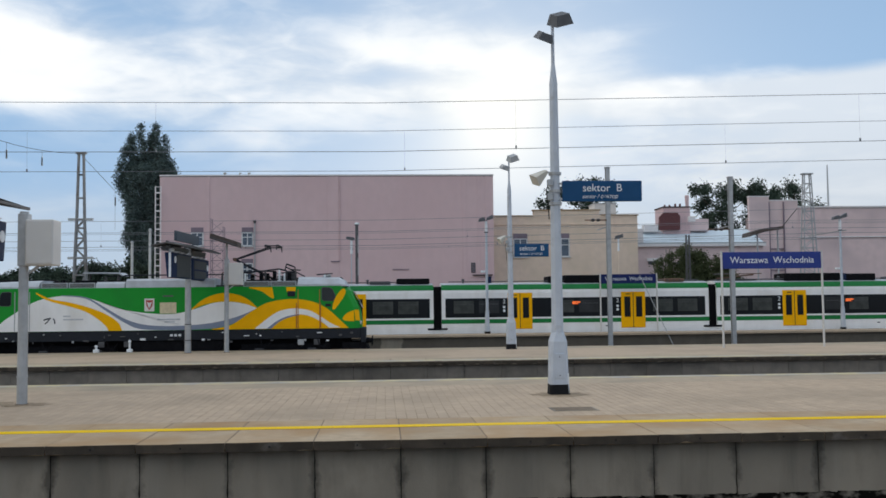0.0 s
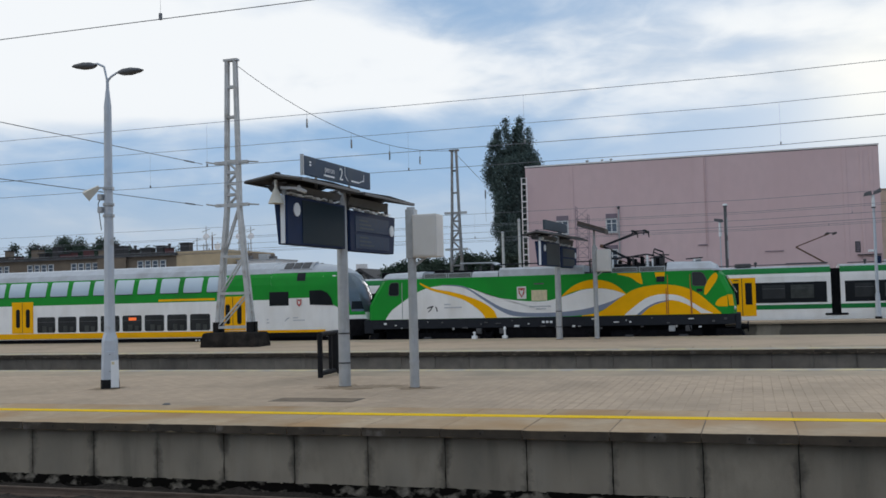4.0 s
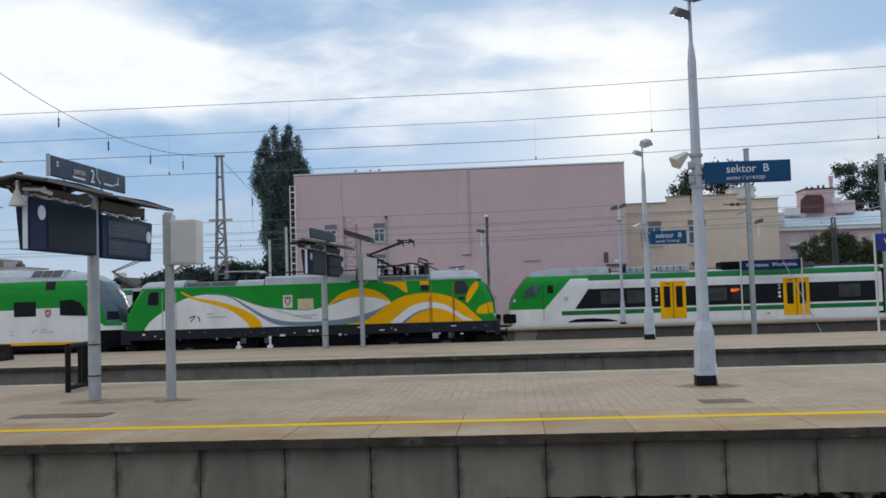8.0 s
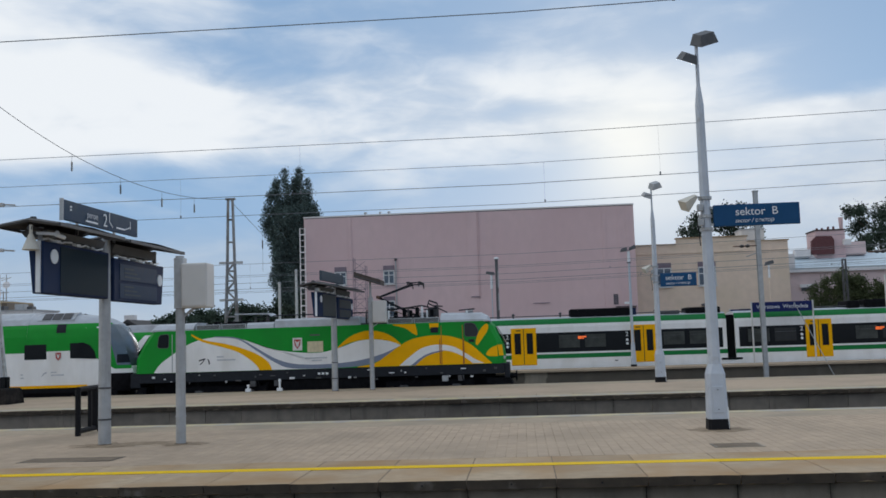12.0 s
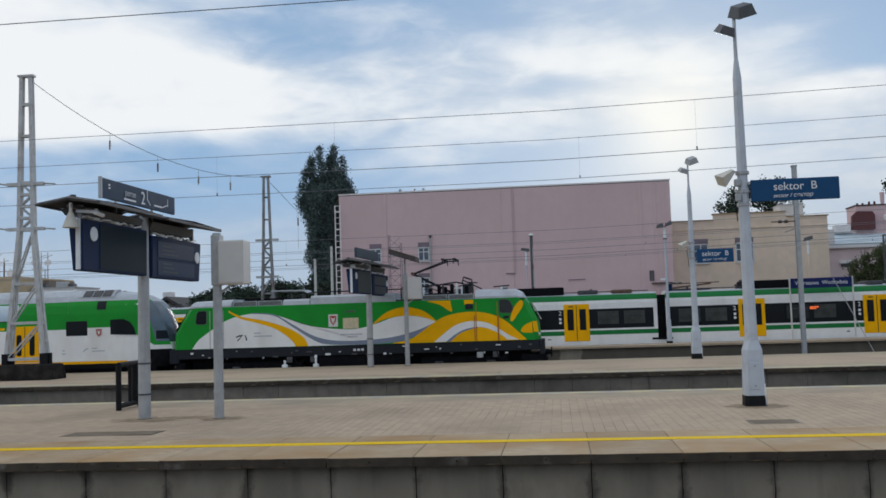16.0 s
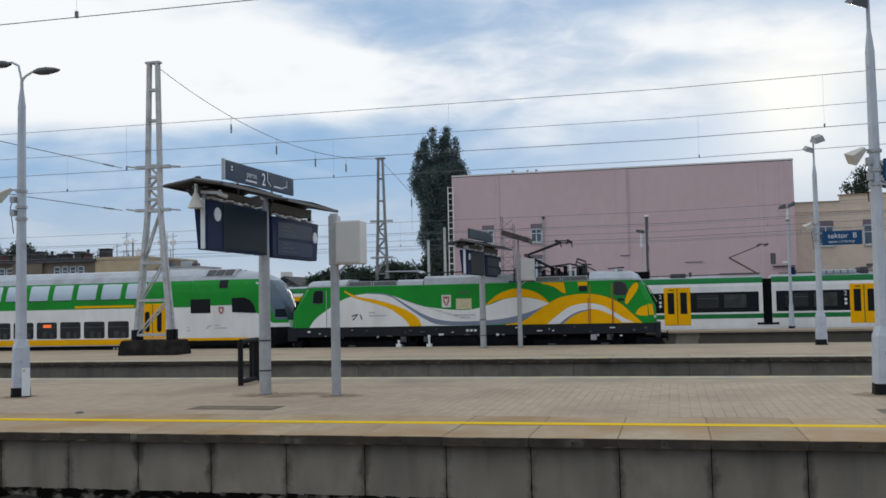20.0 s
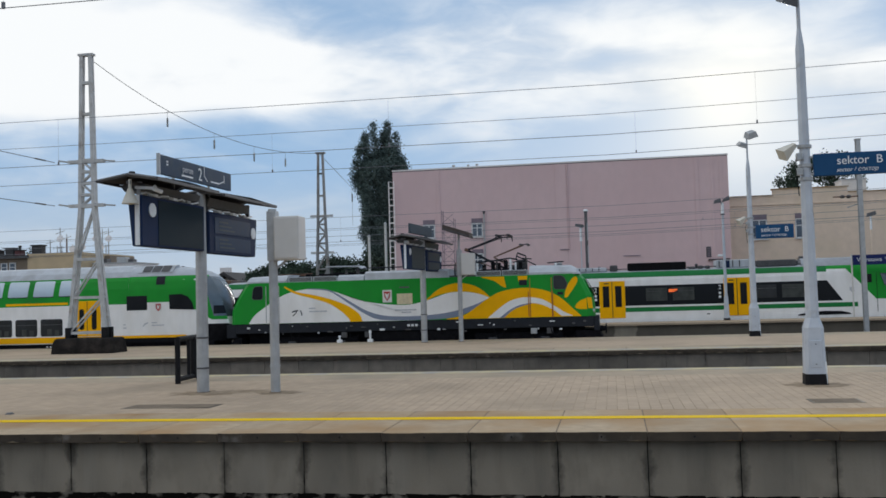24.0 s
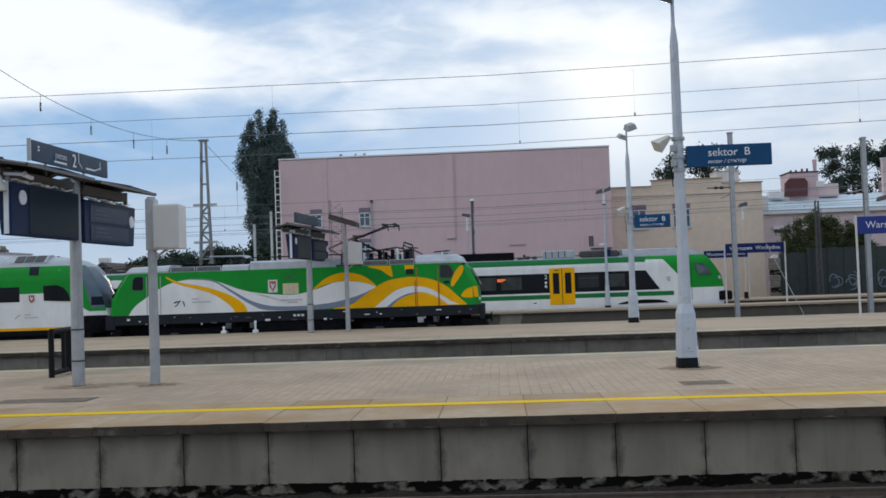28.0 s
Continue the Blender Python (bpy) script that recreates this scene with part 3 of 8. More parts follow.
p1 = platform("platform_one", -7.0, 4.0, 0.55, "plain paved station platform under the viewpoint")
part("paving", Shape().box(X0, -7.0, 0.43, X1, 4.0, 0.55), PAVING, p1, "grey paving")
p2 = platform("platform_two", NEAR2, FAR2, 0.0, "wide station platform of grey paving blocks with concrete edge slabs")
p3 = platform("platform_three", NEAR3, FAR3, 0.0, "station platform with worn grey surface and concrete edge")
p4 = platform("platform_four", NEAR4, FAR4, TOP4, "narrow pale station platform beside the passing train")
p5 = platform("platform_five", NEAR5, FAR5, TOP4, "far pale station platform before the buildings")
# paved surfaces
part("paving_bed", Shape().box(X0, NEAR2 + 2.88, -0.06, X1, FAR2 - 2.3, -0.006), SANDJOINT, p2, "sandy joints between the paving blocks")
part("paving", Shape().box(X0, NEAR3 + 2.3, -0.06, X1, FAR3 - 2.3, 0.0), PAVING, p3, "grey paving")
part("paving", Shape().box(X0, NEAR4, TOP4 - 0.12, X1, FAR4, TOP4), PAVING, p4, "pale paving")
part("paving", Shape().box(X0, NEAR5, TOP4 - 0.12, X1, FAR5, TOP4), PAVING, p5, "pale paving")
part("face", Shape().box(X0, NEAR4 + 0.2, -1.05, X1, NEAR4 + 0.32, TOP4 - 0.12), EDGE, p4, "stained concrete platform wall")
part("face", Shape().box(X0, NEAR5 + 0.2, -1.05, X1, NEAR5 + 0.32, TOP4 - 0.12), EDGE, p5, "stained concrete platform wall")
# yellow warning line and a faded one at the back
part("warning_line", Shape().box(X0, 17.16, 0.0, X1, 17.50, 0.005), LINE, p2, "bright yellow painted line")
part("warning_line", Shape().box(X0, FAR2 - 0.75, 0.0, X1, FAR2 - 0.12, 0.004), PALE_LINE, p2, "faded yellow painted line")
part("warning_line", Shape().box(X0, NEAR3 + 0.25, 0.0, X1, NEAR3 + 1.0, 0.004), PALE_LINE, p3, "faded yellow painted line")
part("warning_line", Shape().box(X0, FAR3 - 1.64, 0.0, X1, FAR3 - 1.5, 0.004), PALE_LINE, p3, "faded yellow painted line")


# ---- trains ----
# electric locomotive; x from its left end, y = 0 at its near side, z as in the place
LOCO_X, LOCO_Y = -19.45, 47.98


def make_locomotive():
    lo = thing("electric_locomotive", (LOCO_X, LOCO_Y, 0), "green white and yellow electric locomotive with waves painted on its side", "locomotive")
    W = 2.94
    outline = [(-0.28, 1.02), (-0.24, 1.75), (0.11, 2.42), (0.50, 3.0), (0.66, 3.12), (17.86, 3.12), (18.12, 2.86), (18.50, 2.06), (18.58, 1.36), (18.58, 1.02)]

    def inset(pts, e):
        mid = 9.27
        return [(x + (e if x < mid else -e) * (1.0 if abs(x - mid) > 8.2 else 0), z) for x, z in pts]

    body = Shape()
    rows = []
    for y, e in ((0.0, 0.34), (0.22, 0.12), (0.6, 0.02), (W / 2, 0.0), (W - 0.6, 0.02), (W - 0.22, 0.12), (W, 0.34)):
        o = inset(outline, e)
        rows.append([(x, y, z) for x, z in o] + [(o[0][0], y, o[0][1])])
    body.grid(rows)
    for r, flip in ((rows[0], 1), (rows[-1], -1)):
        vs = [body.bm.verts.new(p) for p in r[:-1]]
        body.bm.faces.new(vs[::flip])
    bmesh.ops.remove_doubles(body.bm, verts=body.bm.verts, dist=0.0005)
    part("body", body, GREEN, lo, "glossy green body shell")
    # roof: two cab roofs and low hoods between
    for pts, nm in (([(0.66, 3.10), (0.82, 3.46), (2.90, 3.52), (2.94, 3.10)], "cab_roof"), ([(15.38, 3.10), (15.42, 3.60), (17.45, 3.56), (17.74, 3.40), (17.90, 3.10)], "cab_roof")):
        s = Shape()
        rows = []
        for y, k in ((0.02, 0.0), (0.28, 0.7), (0.75, 1.0), (W - 0.75, 1.0), (W - 0.28, 0.7), (W - 0.02, 0.0)):
            rows.append([(x, y, 3.10 + (z - 3.10) * (0.25 + 0.75 * k)) for x, z in pts])
        s.grid(rows)
        for r in (rows[0], rows[-1]):
            s.bm.faces.new([s.bm.verts.new(p) for p in r])
        part(nm, s, ROOFGREY, lo, "light grey cab roof")
    for x0, x1, z1 in ((5.62, 7.0, 3.42), (7.06, 11.35, 3.56)):
        s = Shape()
        s.slab_yz([(0.02, 3.10), (0.10, z1 - 0.1), (0.35, z1), (W - 0.35, z1), (W - 0.10, z1 - 0.1), (W - 0.02, 3.10)], x0, x1)
        part("roof_hood", s, ROOFGREY, lo, "light grey roof hood")
    for x0, x1 in ((3.0, 4.26), (4.32, 5.58), (12.75, 14.02), (14.08, 15.34)):
        g = part("roof_grille", Shape().box(x0, 0.12, 3.10, x1, 0.5, 3.38, 0.02), EQUIP, lo, "dark louvred roof grille")
        part("grille_frame", Shape().box(x0, 0.09, 3.345, x1, 0.13, 3.385).box(x0, 0.09, 3.11, x1, 0.13, 3.145).box(x0, 0.09, 3.145, x0 + 0.04, 0.13, 3.345).box(x1 - 0.04, 0.09, 3.145, x1, 0.13, 3.345), ROOFGREY, g, "pale grille frame")
        for i in range(4):
            part("louvre", Shape().box(x0 + 0.05, 0.10, 3.165 + i * 0.045, x1 - 0.05, 0.125, 3.178 + i * 0.045), FLOODPALE, g)
    part("roof_deck", Shape().box(2.9, 0.5, 3.10, 15.4, W - 0.5, 3.22), EQUIP, lo, "dark roof deck")
    # painted waves
    y = -0.003
    white1 = painted([(0.86, 1.06), (1.17, 1.47), (1.68, 1.84), (2.49, 2.35), (3.19, 2.62), (3.99, 2.74), (4.78, 2.72), (5.57, 2.54), (6.74, 2.11), (8.11, 1.87), (9.4, 1.82), (10.42, 2.05), (11.3, 2.33), (12.13, 2.38), (12.88, 2.26), (13.44, 2.05)],
                     [(0.86, 1.03), (4.0, 1.03), (8.0, 1.03), (10.2, 1.05), (11.5, 1.28), (12.5, 1.62), (13.44, 2.03)], y)
    part("white_wave", white1, WHITE, lo, "white painted wave")
    part("yellow_wave", painted([(2.80, 2.93), (3.49, 2.61), (4.48, 2.41), (5.36, 2.16), (6.14, 1.84), (6.72, 1.43), (6.91, 1.03)], [(2.80, 2.85), (3.39, 2.52), (4.37, 2.24), (5.16, 1.97), (5.74, 1.61), (6.13, 1.26), (6.27, 1.03)], y * 3), YELLOW, lo, "yellow painted ribbon")
    part("slate_wave", painted([(3.99, 2.78), (5.18, 2.67), (6.15, 2.13), (7.12, 1.57), (8.09, 1.29), (9.4, 1.23), (10.77, 1.30), (11.72, 1.45), (12.67, 1.72), (13.44, 2.06)], [(3.99, 2.74), (5.17, 2.60), (6.15, 1.99), (7.11, 1.37), (7.89, 1.09), (9.6, 1.03), (11.24, 1.08), (12.09, 1.25), (12.76, 1.58), (13.44, 2.02)], y * 2), RIBBON, lo, "slate blue painted ribbon")
    part("yellow_wave", painted([(10.26, 2.06), (10.81, 2.51), (11.38, 2.75), (11.95, 2.82), (12.61, 2.69), (13.07, 2.44), (13.44, 2.09)], [(10.26, 2.00), (10.80, 2.23), (11.47, 2.37), (12.13, 2.39), (12.79, 2.29), (13.44, 2.06)], y * 3), YELLOW, lo, "yellow painted arch")
    part("yellow_wave", painted([(11.24, 1.06), (12.09, 1.21), (12.67, 1.56), (13.25, 1.96), (13.92, 2.31), (14.77, 2.47), (15.52, 2.47), (16.26, 2.31), (16.9, 1.98), (17.44, 1.49), (17.89, 1.06)], [(11.24, 1.03), (13.0, 1.03), (15.0, 1.03), (17.89, 1.03)], y * 3), YELLOW, lo, "large yellow painted arch")
    part("white_wave", painted([(13.31, 1.04), (13.79, 1.43), (14.37, 1.83), (14.94, 2.0), (15.5, 2.01), (16.06, 1.89), (16.61, 1.57), (17.06, 1.27), (17.52, 1.06)], [(13.97, 1.04), (14.45, 1.41), (14.93, 1.63), (15.49, 1.73), (16.05, 1.62), (16.6, 1.34), (16.96, 1.06)], y * 4), WHITE, lo, "white painted arch")
    part("slate_wave", painted([(13.90, 1.04), (14.40, 1.41), (14.90, 1.64), (15.49, 1.74)], [(14.12, 1.04), (14.56, 1.40), (15.0, 1.585), (15.5, 1.70)], y * 5), RIBBON, lo, "thin slate painted line")
    part("yellow_wave", painted([(13.05, 3.09), (13.6, 3.09), (14.17, 3.08)], [(13.05, 3.05), (13.65, 2.88), (14.02, 2.62), (14.25, 2.54), (14.2, 2.9)], y * 3), YELLOW, lo, "yellow painted leaf")
    part("yellow_wave", painted([(14.85, 3.08), (15.33, 3.08)], [(14.88, 2.86), (15.01, 2.74), (15.3, 2.83)], y * 3), YELLOW, lo, "yellow painted leaf")
    part("yellow_wave", Shape().slab_xz([(17.12, 1.98), (17.15, 2.22), (17.22, 2.44), (17.33, 2.64), (17.48, 2.84), (17.62, 2.96), (17.72, 2.98), (17.78, 2.88), (17.77, 2.74), (17.68, 2.55), (17.54, 2.36), (17.40, 2.16), (17.28, 2.00), (17.20, 1.94)], y * 4, 0.01), YELLOW, lo, "yellow painted flame")
    part("yellow_wave", painted([(17.62, 1.50), (17.72, 1.66), (17.90, 1.80), (18.18, 1.90)], [(17.62, 1.46), (17.75, 1.39), (17.95, 1.37), (18.2, 1.37)], y * 3), YELLOW, lo, "yellow painted flame")
    # the flames go on round the corner of the nose
    def wrapped(low, high):
        rows = []
        for k in range(6):
            t = k / 5
            row = []
            for z in (low, (low + high) / 2, high):
                back = 18.58 - max(z - 1.36, 0) * 0.11 if z < 2.06 else 18.50 - (z - 2.06) * 0.475
                row.append((back - 0.34 + 0.22 * t + 0.02, 0.22 * t - 0.004 - 0.012 * (1 - t), z))
            rows.append(row)
        return Shape().grid(rows)
    part("yellow_wave", wrapped(1.40, 1.93), YELLOW, lo, "yellow painted flame on the nose corner")
    # windows, doors, plates
    for pts in ([(16.62, 2.98), (16.69, 3.03), (16.98, 3.02), (17.12, 2.94), (17.24, 2.68), (17.23, 2.50), (17.14, 2.39), (16.71, 2.40), (16.62, 2.47)], [(1.20, 2.93), (1.53, 2.95), (1.61, 2.89), (1.60, 2.37), (1.53, 2.29), (1.13, 2.30), (1.06, 2.37), (1.11, 2.80)]):
        cx, cz = sum(p[0] for p in pts) / len(pts), sum(p[1] for p in pts) / len(pts)
        w = part("cab_window", Shape().slab_xz([(cx + (px - cx) * 1.12, cz + (pz - cz) * 1.10) for px, pz in pts], -0.012, 0.05), EQUIP, lo, "rubber-edged cab side window")
        part("glass", Shape().slab_xz(pts, -0.022, 0.02), GLASS if cx < 9 else LOWGLASS, w)
    part("cab_plate", Shape().box(16.78, -0.018, 2.10, 17.06, 0.01, 2.24, 0.01), BEAM, lo, "small dark plate under the cab window")
    for x in (15.42, 16.48, 1.78, 2.48):
        part("door_seam", Shape().box(x, -0.02, 1.02, x + 0.035, 0.02, 2.95), RAILPAINT if x > 10 else GALV, lo, "door seam with grab rail")
    for x in (15.36, 16.54):
        part("handrail", Shape().rod((x, -0.06, 1.06), (x, -0.06, 2.3), 0.022), RAILPAINT, lo, "slim orange-brown handrail")
    b = part("badge", Shape().box(7.98, -0.02, 1.95, 8.46, 0.01, 2.58, 0.01), BADGE, lo, "white badge plate with a red shield")
    part("shield", Shape().slab_xz([(8.05, 2.50), (8.39, 2.50), (8.36, 2.22), (8.22, 2.02), (8.08, 2.22)], -0.028, -0.018), RED, b)
    part("eagle_shape", Shape().slab_xz([(8.10, 2.44), (8.22, 2.36), (8.34, 2.44), (8.28, 2.20), (8.22, 2.10), (8.16, 2.20)], -0.034, -0.027), BADGE, b)
    part("name_plate", Shape().box(8.72, -0.016, 1.84, 9.52, 0.01, 2.38, 0.01), PLATE, lo, "pale cream plate")
    for x, z, w in ((8.86, 2.66, 0.5), (8.6, 1.52, 1.1), (8.95, 1.40, 0.5), (4.1, 1.72, 0.35), (4.1, 1.56, 0.95)):
        part("lettering_bar", Shape().box(x, -0.016, z, x + w, 0.0, z + 0.07), DARKPOST if z > 2 else FAINT, lo, "faded unreadable small lettering")
    part("emblem", painted([(3.16, 1.60), (3.3, 1.66), (3.52, 1.70)], [(3.18, 1.55), (3.32, 1.60), (3.50, 1.63)], -0.012), BEAM, lo, "small dark curved emblem")
    part("emblem", painted([(3.50, 1.70), (3.40, 1.52), (3.26, 1.38)], [(3.44, 1.66), (3.34, 1.52), (3.20, 1.40)], -0.012), BEAM, lo, "small dark curved emblem")
    part("emblem", painted([(3.66, 1.66), (3.72, 1.54), (3.74, 1.40)], [(3.60, 1.66), (3.66, 1.54), (3.68, 1.40)], -0.012), BEAM, lo, "small dark curved emblem")
    # headlight band, sill, bogies
    part("windscreen", Shape().grid([[(18.60, 0.5, 2.02), (18.64, 1.47, 2.02), (18.60, 2.44, 2.02)], [(18.16, 0.55, 2.84), (18.19, 1.47, 2.84), (18.16, 2.39, 2.84)]]), GLASS, lo, "raked windscreen")
    part("windscreen", Shape().grid([[(-0.26, 0.5, 1.95), (-0.30, 1.47, 1.95), (-0.26, 2.44, 1.95)], [(0.38, 0.55, 2.90), (0.34, 1.47, 2.90), (0.38, 2.39, 2.90)]]), GLASS, lo, "raked windscreen")
    for yy in (0.35, 2.59):
        part("headlight", Shape().rod((18.40, yy, 1.30), (18.56, yy, 1.28), 0.10, 0.09, 12), LENS, lo, "round headlight")
    part("sill", Shape().box(0.1, 0.03, 0.52, 18.5, W - 0.03, 1.03, 0.03), BEAM, lo, "dark grey sill with steps and lockers")
    part("buffer_beam", Shape().box(18.5, 0.1, 0.30, 18.75, W - 0.1, 1.02, 0.03), BEAM, lo, "dark buffer beam")
    part("buffer_beam", Shape().box(-0.42, 0.1, 0.30, 0.1, W - 0.1, 1.02, 0.03), BEAM, lo, "dark buffer beam")
    for xa, xb in ((18.72, 19.1), (-0.60, -0.40)):
        for yy in (0.6, 2.34):
            s = Shape().rod((xa if xa > 1 else xb, yy, 0.36), ((xa + xb) / 2, yy, 0.36), 0.11, 0.11, 12)
            s.rod(((xa + xb) / 2, yy, 0.36), (xb if xa > 1 else xa, yy, 0.36), 0.09, 0.09, 12)
            s.rod((xb - 0.06 if xa > 1 else xa, yy, 0.36), (xb if xa > 1 else xa + 0.06, yy, 0.36), 0.23, 0.23, 14)
            part("buffer", s, UNDER, lo, "round black buffer")
    part("snow_plough", Shape().slab_xz([(17.6, -0.6), (18.85, -0.55), (18.95, -0.1), (18.75, 0.32), (17.6, 0.32)], 0.2, W - 0.2), UNDER, lo)
    part("snow_plough", Shape().slab_xz([(0.2, -0.55), (-0.25, -0.5), (-0.3, -0.1), (0.0, 0.32), (0.4, 0.32)], 0.2, W - 0.2), UNDER, lo)
    part("underfloor", Shape().box(0.6, 0.7, -0.7, 18.0, W - 0.7, 0.55), UNDER, lo, "black underfloor gear")
    for c in (4.4, 14.8):
        bog = part("bogie", Shape().box(c - 2.2, 0.25, -0.15, c + 2.2, 0.5, 0.28, 0.05).box(c - 2.2, W - 0.5, -0.15, c + 2.2, W - 0.25, 0.28, 0.05), UNDER, lo, "sooty black bogie frame")
        for xx in (c - 1.3, c + 1.3):
            for yy in (0.62, W - 0.75):
                part("wheel", Shape().rod((xx, yy, -0.14), (xx, yy + 0.13, -0.14), 0.62, 0.62, 24), UNDER, bog)
            part("axle_box", Shape().box(xx - 0.22, 0.14, -0.3, xx + 0.22, 0.26, 0.08, 0.04), EQUIP, bog)
    part("transformer", Shape().box(7.3, 0.12, -0.38, 12.0, W - 0.12, 0.54, 0.06), UNDER, lo, "black underfloor transformer box")
    rnd = random.Random(5)
    for i in range(34):
        x = 0.7 + i * 0.52 + rnd.uniform(-0.2, 0.2)
        w, z, t = rnd.choice((0.06, 0.09, 0.14, 0.26)), rnd.uniform(0.36, 0.86), rnd.choice((0.05, 0.07, 0.10))
        part("sill_fitting", Shape().box(x, -0.03, z, x + w, 0.04, z + t, 0.01), rnd.choice((WHITEPL, FLOODPALE, EQUIP, EQUIP)), lo)
    for x in (9.22, 9.42, 9.62):
        part("sill_fitting", Shape().box(x, -0.03, 0.72, x + 0.13, 0.04, 0.83, 0.01), WHITEPL, lo, "small white plate on the sill")
    for x in (3.1, 6.2, 11.3, 13.6, 16.4):
        part("hose", Shape().tube([(x, 0.0, 0.5), (x + 0.08, -0.04, 0.2), (x + 0.3, -0.04, 0.08), (x + 0.5, 0.0, 0.4)], 0.03), UNDER, lo)
    for x in (5.78, 15.42, 7.0, 16.2):
        part("step", Shape().box(x, -0.02, 0.22, x + 0.3, 0.1, 0.5, 0.02), FLOODPALE if x > 15 and x < 16 else EQUIP, lo)
    # raised pantograph
    pan = part("pantograph", Shape().box(12.6, 0.7, 3.42, 15.0, 2.24, 3.48), BEAM, lo, "raised single-arm pantograph")
    part("lower_arm", Shape().bar((14.1, 1.47, 3.50), (12.15, 1.47, 4.52), 0.12), BEAM, pan)
    part("upper_arm", Shape().bar((12.15, 1.25, 4.52), (13.9, 1.05, 5.12), 0.06).bar((12.15, 1.69, 4.52), (13.9, 1.89, 5.12), 0.06), BEAM, pan)
    part("knee", Shape().rod((12.15, 1.1, 4.52), (12.15, 1.84, 4.52), 0.09, 0.09, 8), RUST, pan)
    part("collector", Shape().box(13.72, 0.5, 5.14, 13.86, 2.44, 5.22, 0.02).box(14.30, 0.5, 5.14, 14.44, 2.44, 5.22, 0.02).bar((13.75, 0.62, 5.16), (14.42, 0.62, 5.16), 0.06).bar((13.75, 2.3, 5.16), (14.42, 2.3, 5.16), 0.06), BEAM, pan)
    for k in (13.80, 14.37):
        part("collector_horn", Shape().tube([(k, 0.52, 5.18), (k, 0.30, 5.10), (k, 0.18, 4.96)], 0.03).tube([(k, 2.42, 5.18), (k, 2.64, 5.10), (k, 2.76, 4.96)], 0.03), BEAM, pan)
    for x in (12.7, 13.8, 14.9):
        for yy in (0.75, 2.19):
            part("insulator", Shape().rod((x, yy, 3.1), (x, yy, 3.38), 0.09, 0.06), PORCELAIN, pan)
    for x in (11.7, 12.2):
        part("roof_insulator", Shape().rod((x, 1.1, 3.2), (x, 1.1, 3.78), 0.08, 0.05), PORCELAIN, lo)
    part("roof_busbar", Shape().tube([(5.8, 1.1, 3.70), (7.0, 1.1, 3.76), (11.5, 1.1, 3.76), (12.9, 1.1, 3.68)], 0.03), BEAM, lo)
    part("mirror_box", Shape().box(14.92, -0.07, 2.62, 15.3, 0.0, 2.88, 0.02), BEAM, lo, "dark folded mirror box")
    for x, h in ((5.9, 0.30), (6.5, 0.36), (11.6, 0.42), (12.5, 0.46), (13.1, 0.34)):
        ins = part("roof_insulator", Shape().rod((x, 0.8, 3.2), (x, 0.8, 3.4 + h), 0.05, 0.04, 8), PORCELAIN, lo, "ribbed brown insulator")
        for k in range(3):
            part("insulator_rib", Shape().rod((x, 0.8, 3.3 + k * h / 3), (x, 0.8, 3.34 + k * h / 3), 0.10, 0.06, 10), PORCELAIN, ins)
    part("roof_busbar", Shape().tube([(11.6, 0.8, 3.84), (12.5, 0.8, 3.88), (13.1, 0.8, 3.76), (13.7, 0.9, 3.5)], 0.025), RUST, lo)
    part("equipment_frame", Shape().box(14.3, 0.9, 3.46, 15.2, 2.0, 3.66, 0.04), EQUIP, lo, "dark gear frame")
    part("gear_box", Shape().box(4.6, 0.9, 3.22, 6.3, 2.1, 3.52, 0.05), UNDER, lo, "black roof gear box")
    part("gear_cover", Shape().slab_xz([(4.75, 3.86), (4.80, 3.92), (6.55, 3.90), (6.75, 3.76), (6.68, 3.72), (6.50, 3.84)], 0.8, 2.0), ROOFGREY, lo, "pale cover over the roof gear")
    part("cover_post", Shape().rod((4.95, 1.4, 3.2), (4.95, 1.4, 3.88), 0.05, 0.05, 8).rod((6.4, 1.4, 3.2), (6.4, 1.4, 3.88), 0.05, 0.05, 8), EQUIP, lo)
    for x in (3.3, 3.7, 4.1, 4.4):
        part("roof_gear", Shape().box(x, 0.8, 3.2, x + 0.22, 1.3, 3.46 + 0.08 * (x % 0.8 > 0.4), 0.03), UNDER, lo, "dark roof gear")
    for k, (x, z, w) in enumerate(((12.3, 3.80, 0.9), (13.4, 3.92, 0.7), (14.2, 3.78, 1.0), (15.0, 3.98, 0.5), (16.3, 3.70, 0.8))):
        part("roof_conductor", Shape().bar((x, 0.7 + 0.1 * (k % 2), z), (x + w, 0.75, z + 0.05 * (-1) ** k), 0.06), BEAM, lo, "dark roof conductor")
        part("conductor_post", Shape().rod((x + w / 2, 0.72, 3.3), (x + w / 2, 0.72, z), 0.05, 0.05, 8), PORCELAIN if k % 2 else WHITEPL, lo)
    part("air_horn", Shape().rod((16.6, 0.9, 3.6), (17.0, 0.9, 3.66), 0.03, 0.09), GALV, lo)
    part("roof_switch_box", Shape().box(14.72, 1.0, 3.46, 15.2, 1.9, 3.92, 0.03), EQUIP, lo)
    part("switch_frame", Shape().bar((14.68, 1.0, 3.9), (14.78, 1.0, 4.26), 0.05).bar((14.78, 1.0, 4.26), (15.2, 1.0, 4.10), 0.08).bar((15.2, 1.0, 4.10), (15.22, 1.0, 3.7), 0.05).bar((14.72, 1.0, 4.12), (15.7, 1.0, 3.62), 0.06), BEAM, lo, "dark switch frame")
    white_ins = part("roof_insulator", Shape().rod((14.45, 0.7, 3.2), (14.45, 0.7, 3.96), 0.06, 0.05, 8), WHITEPL, lo, "white roof insulator")
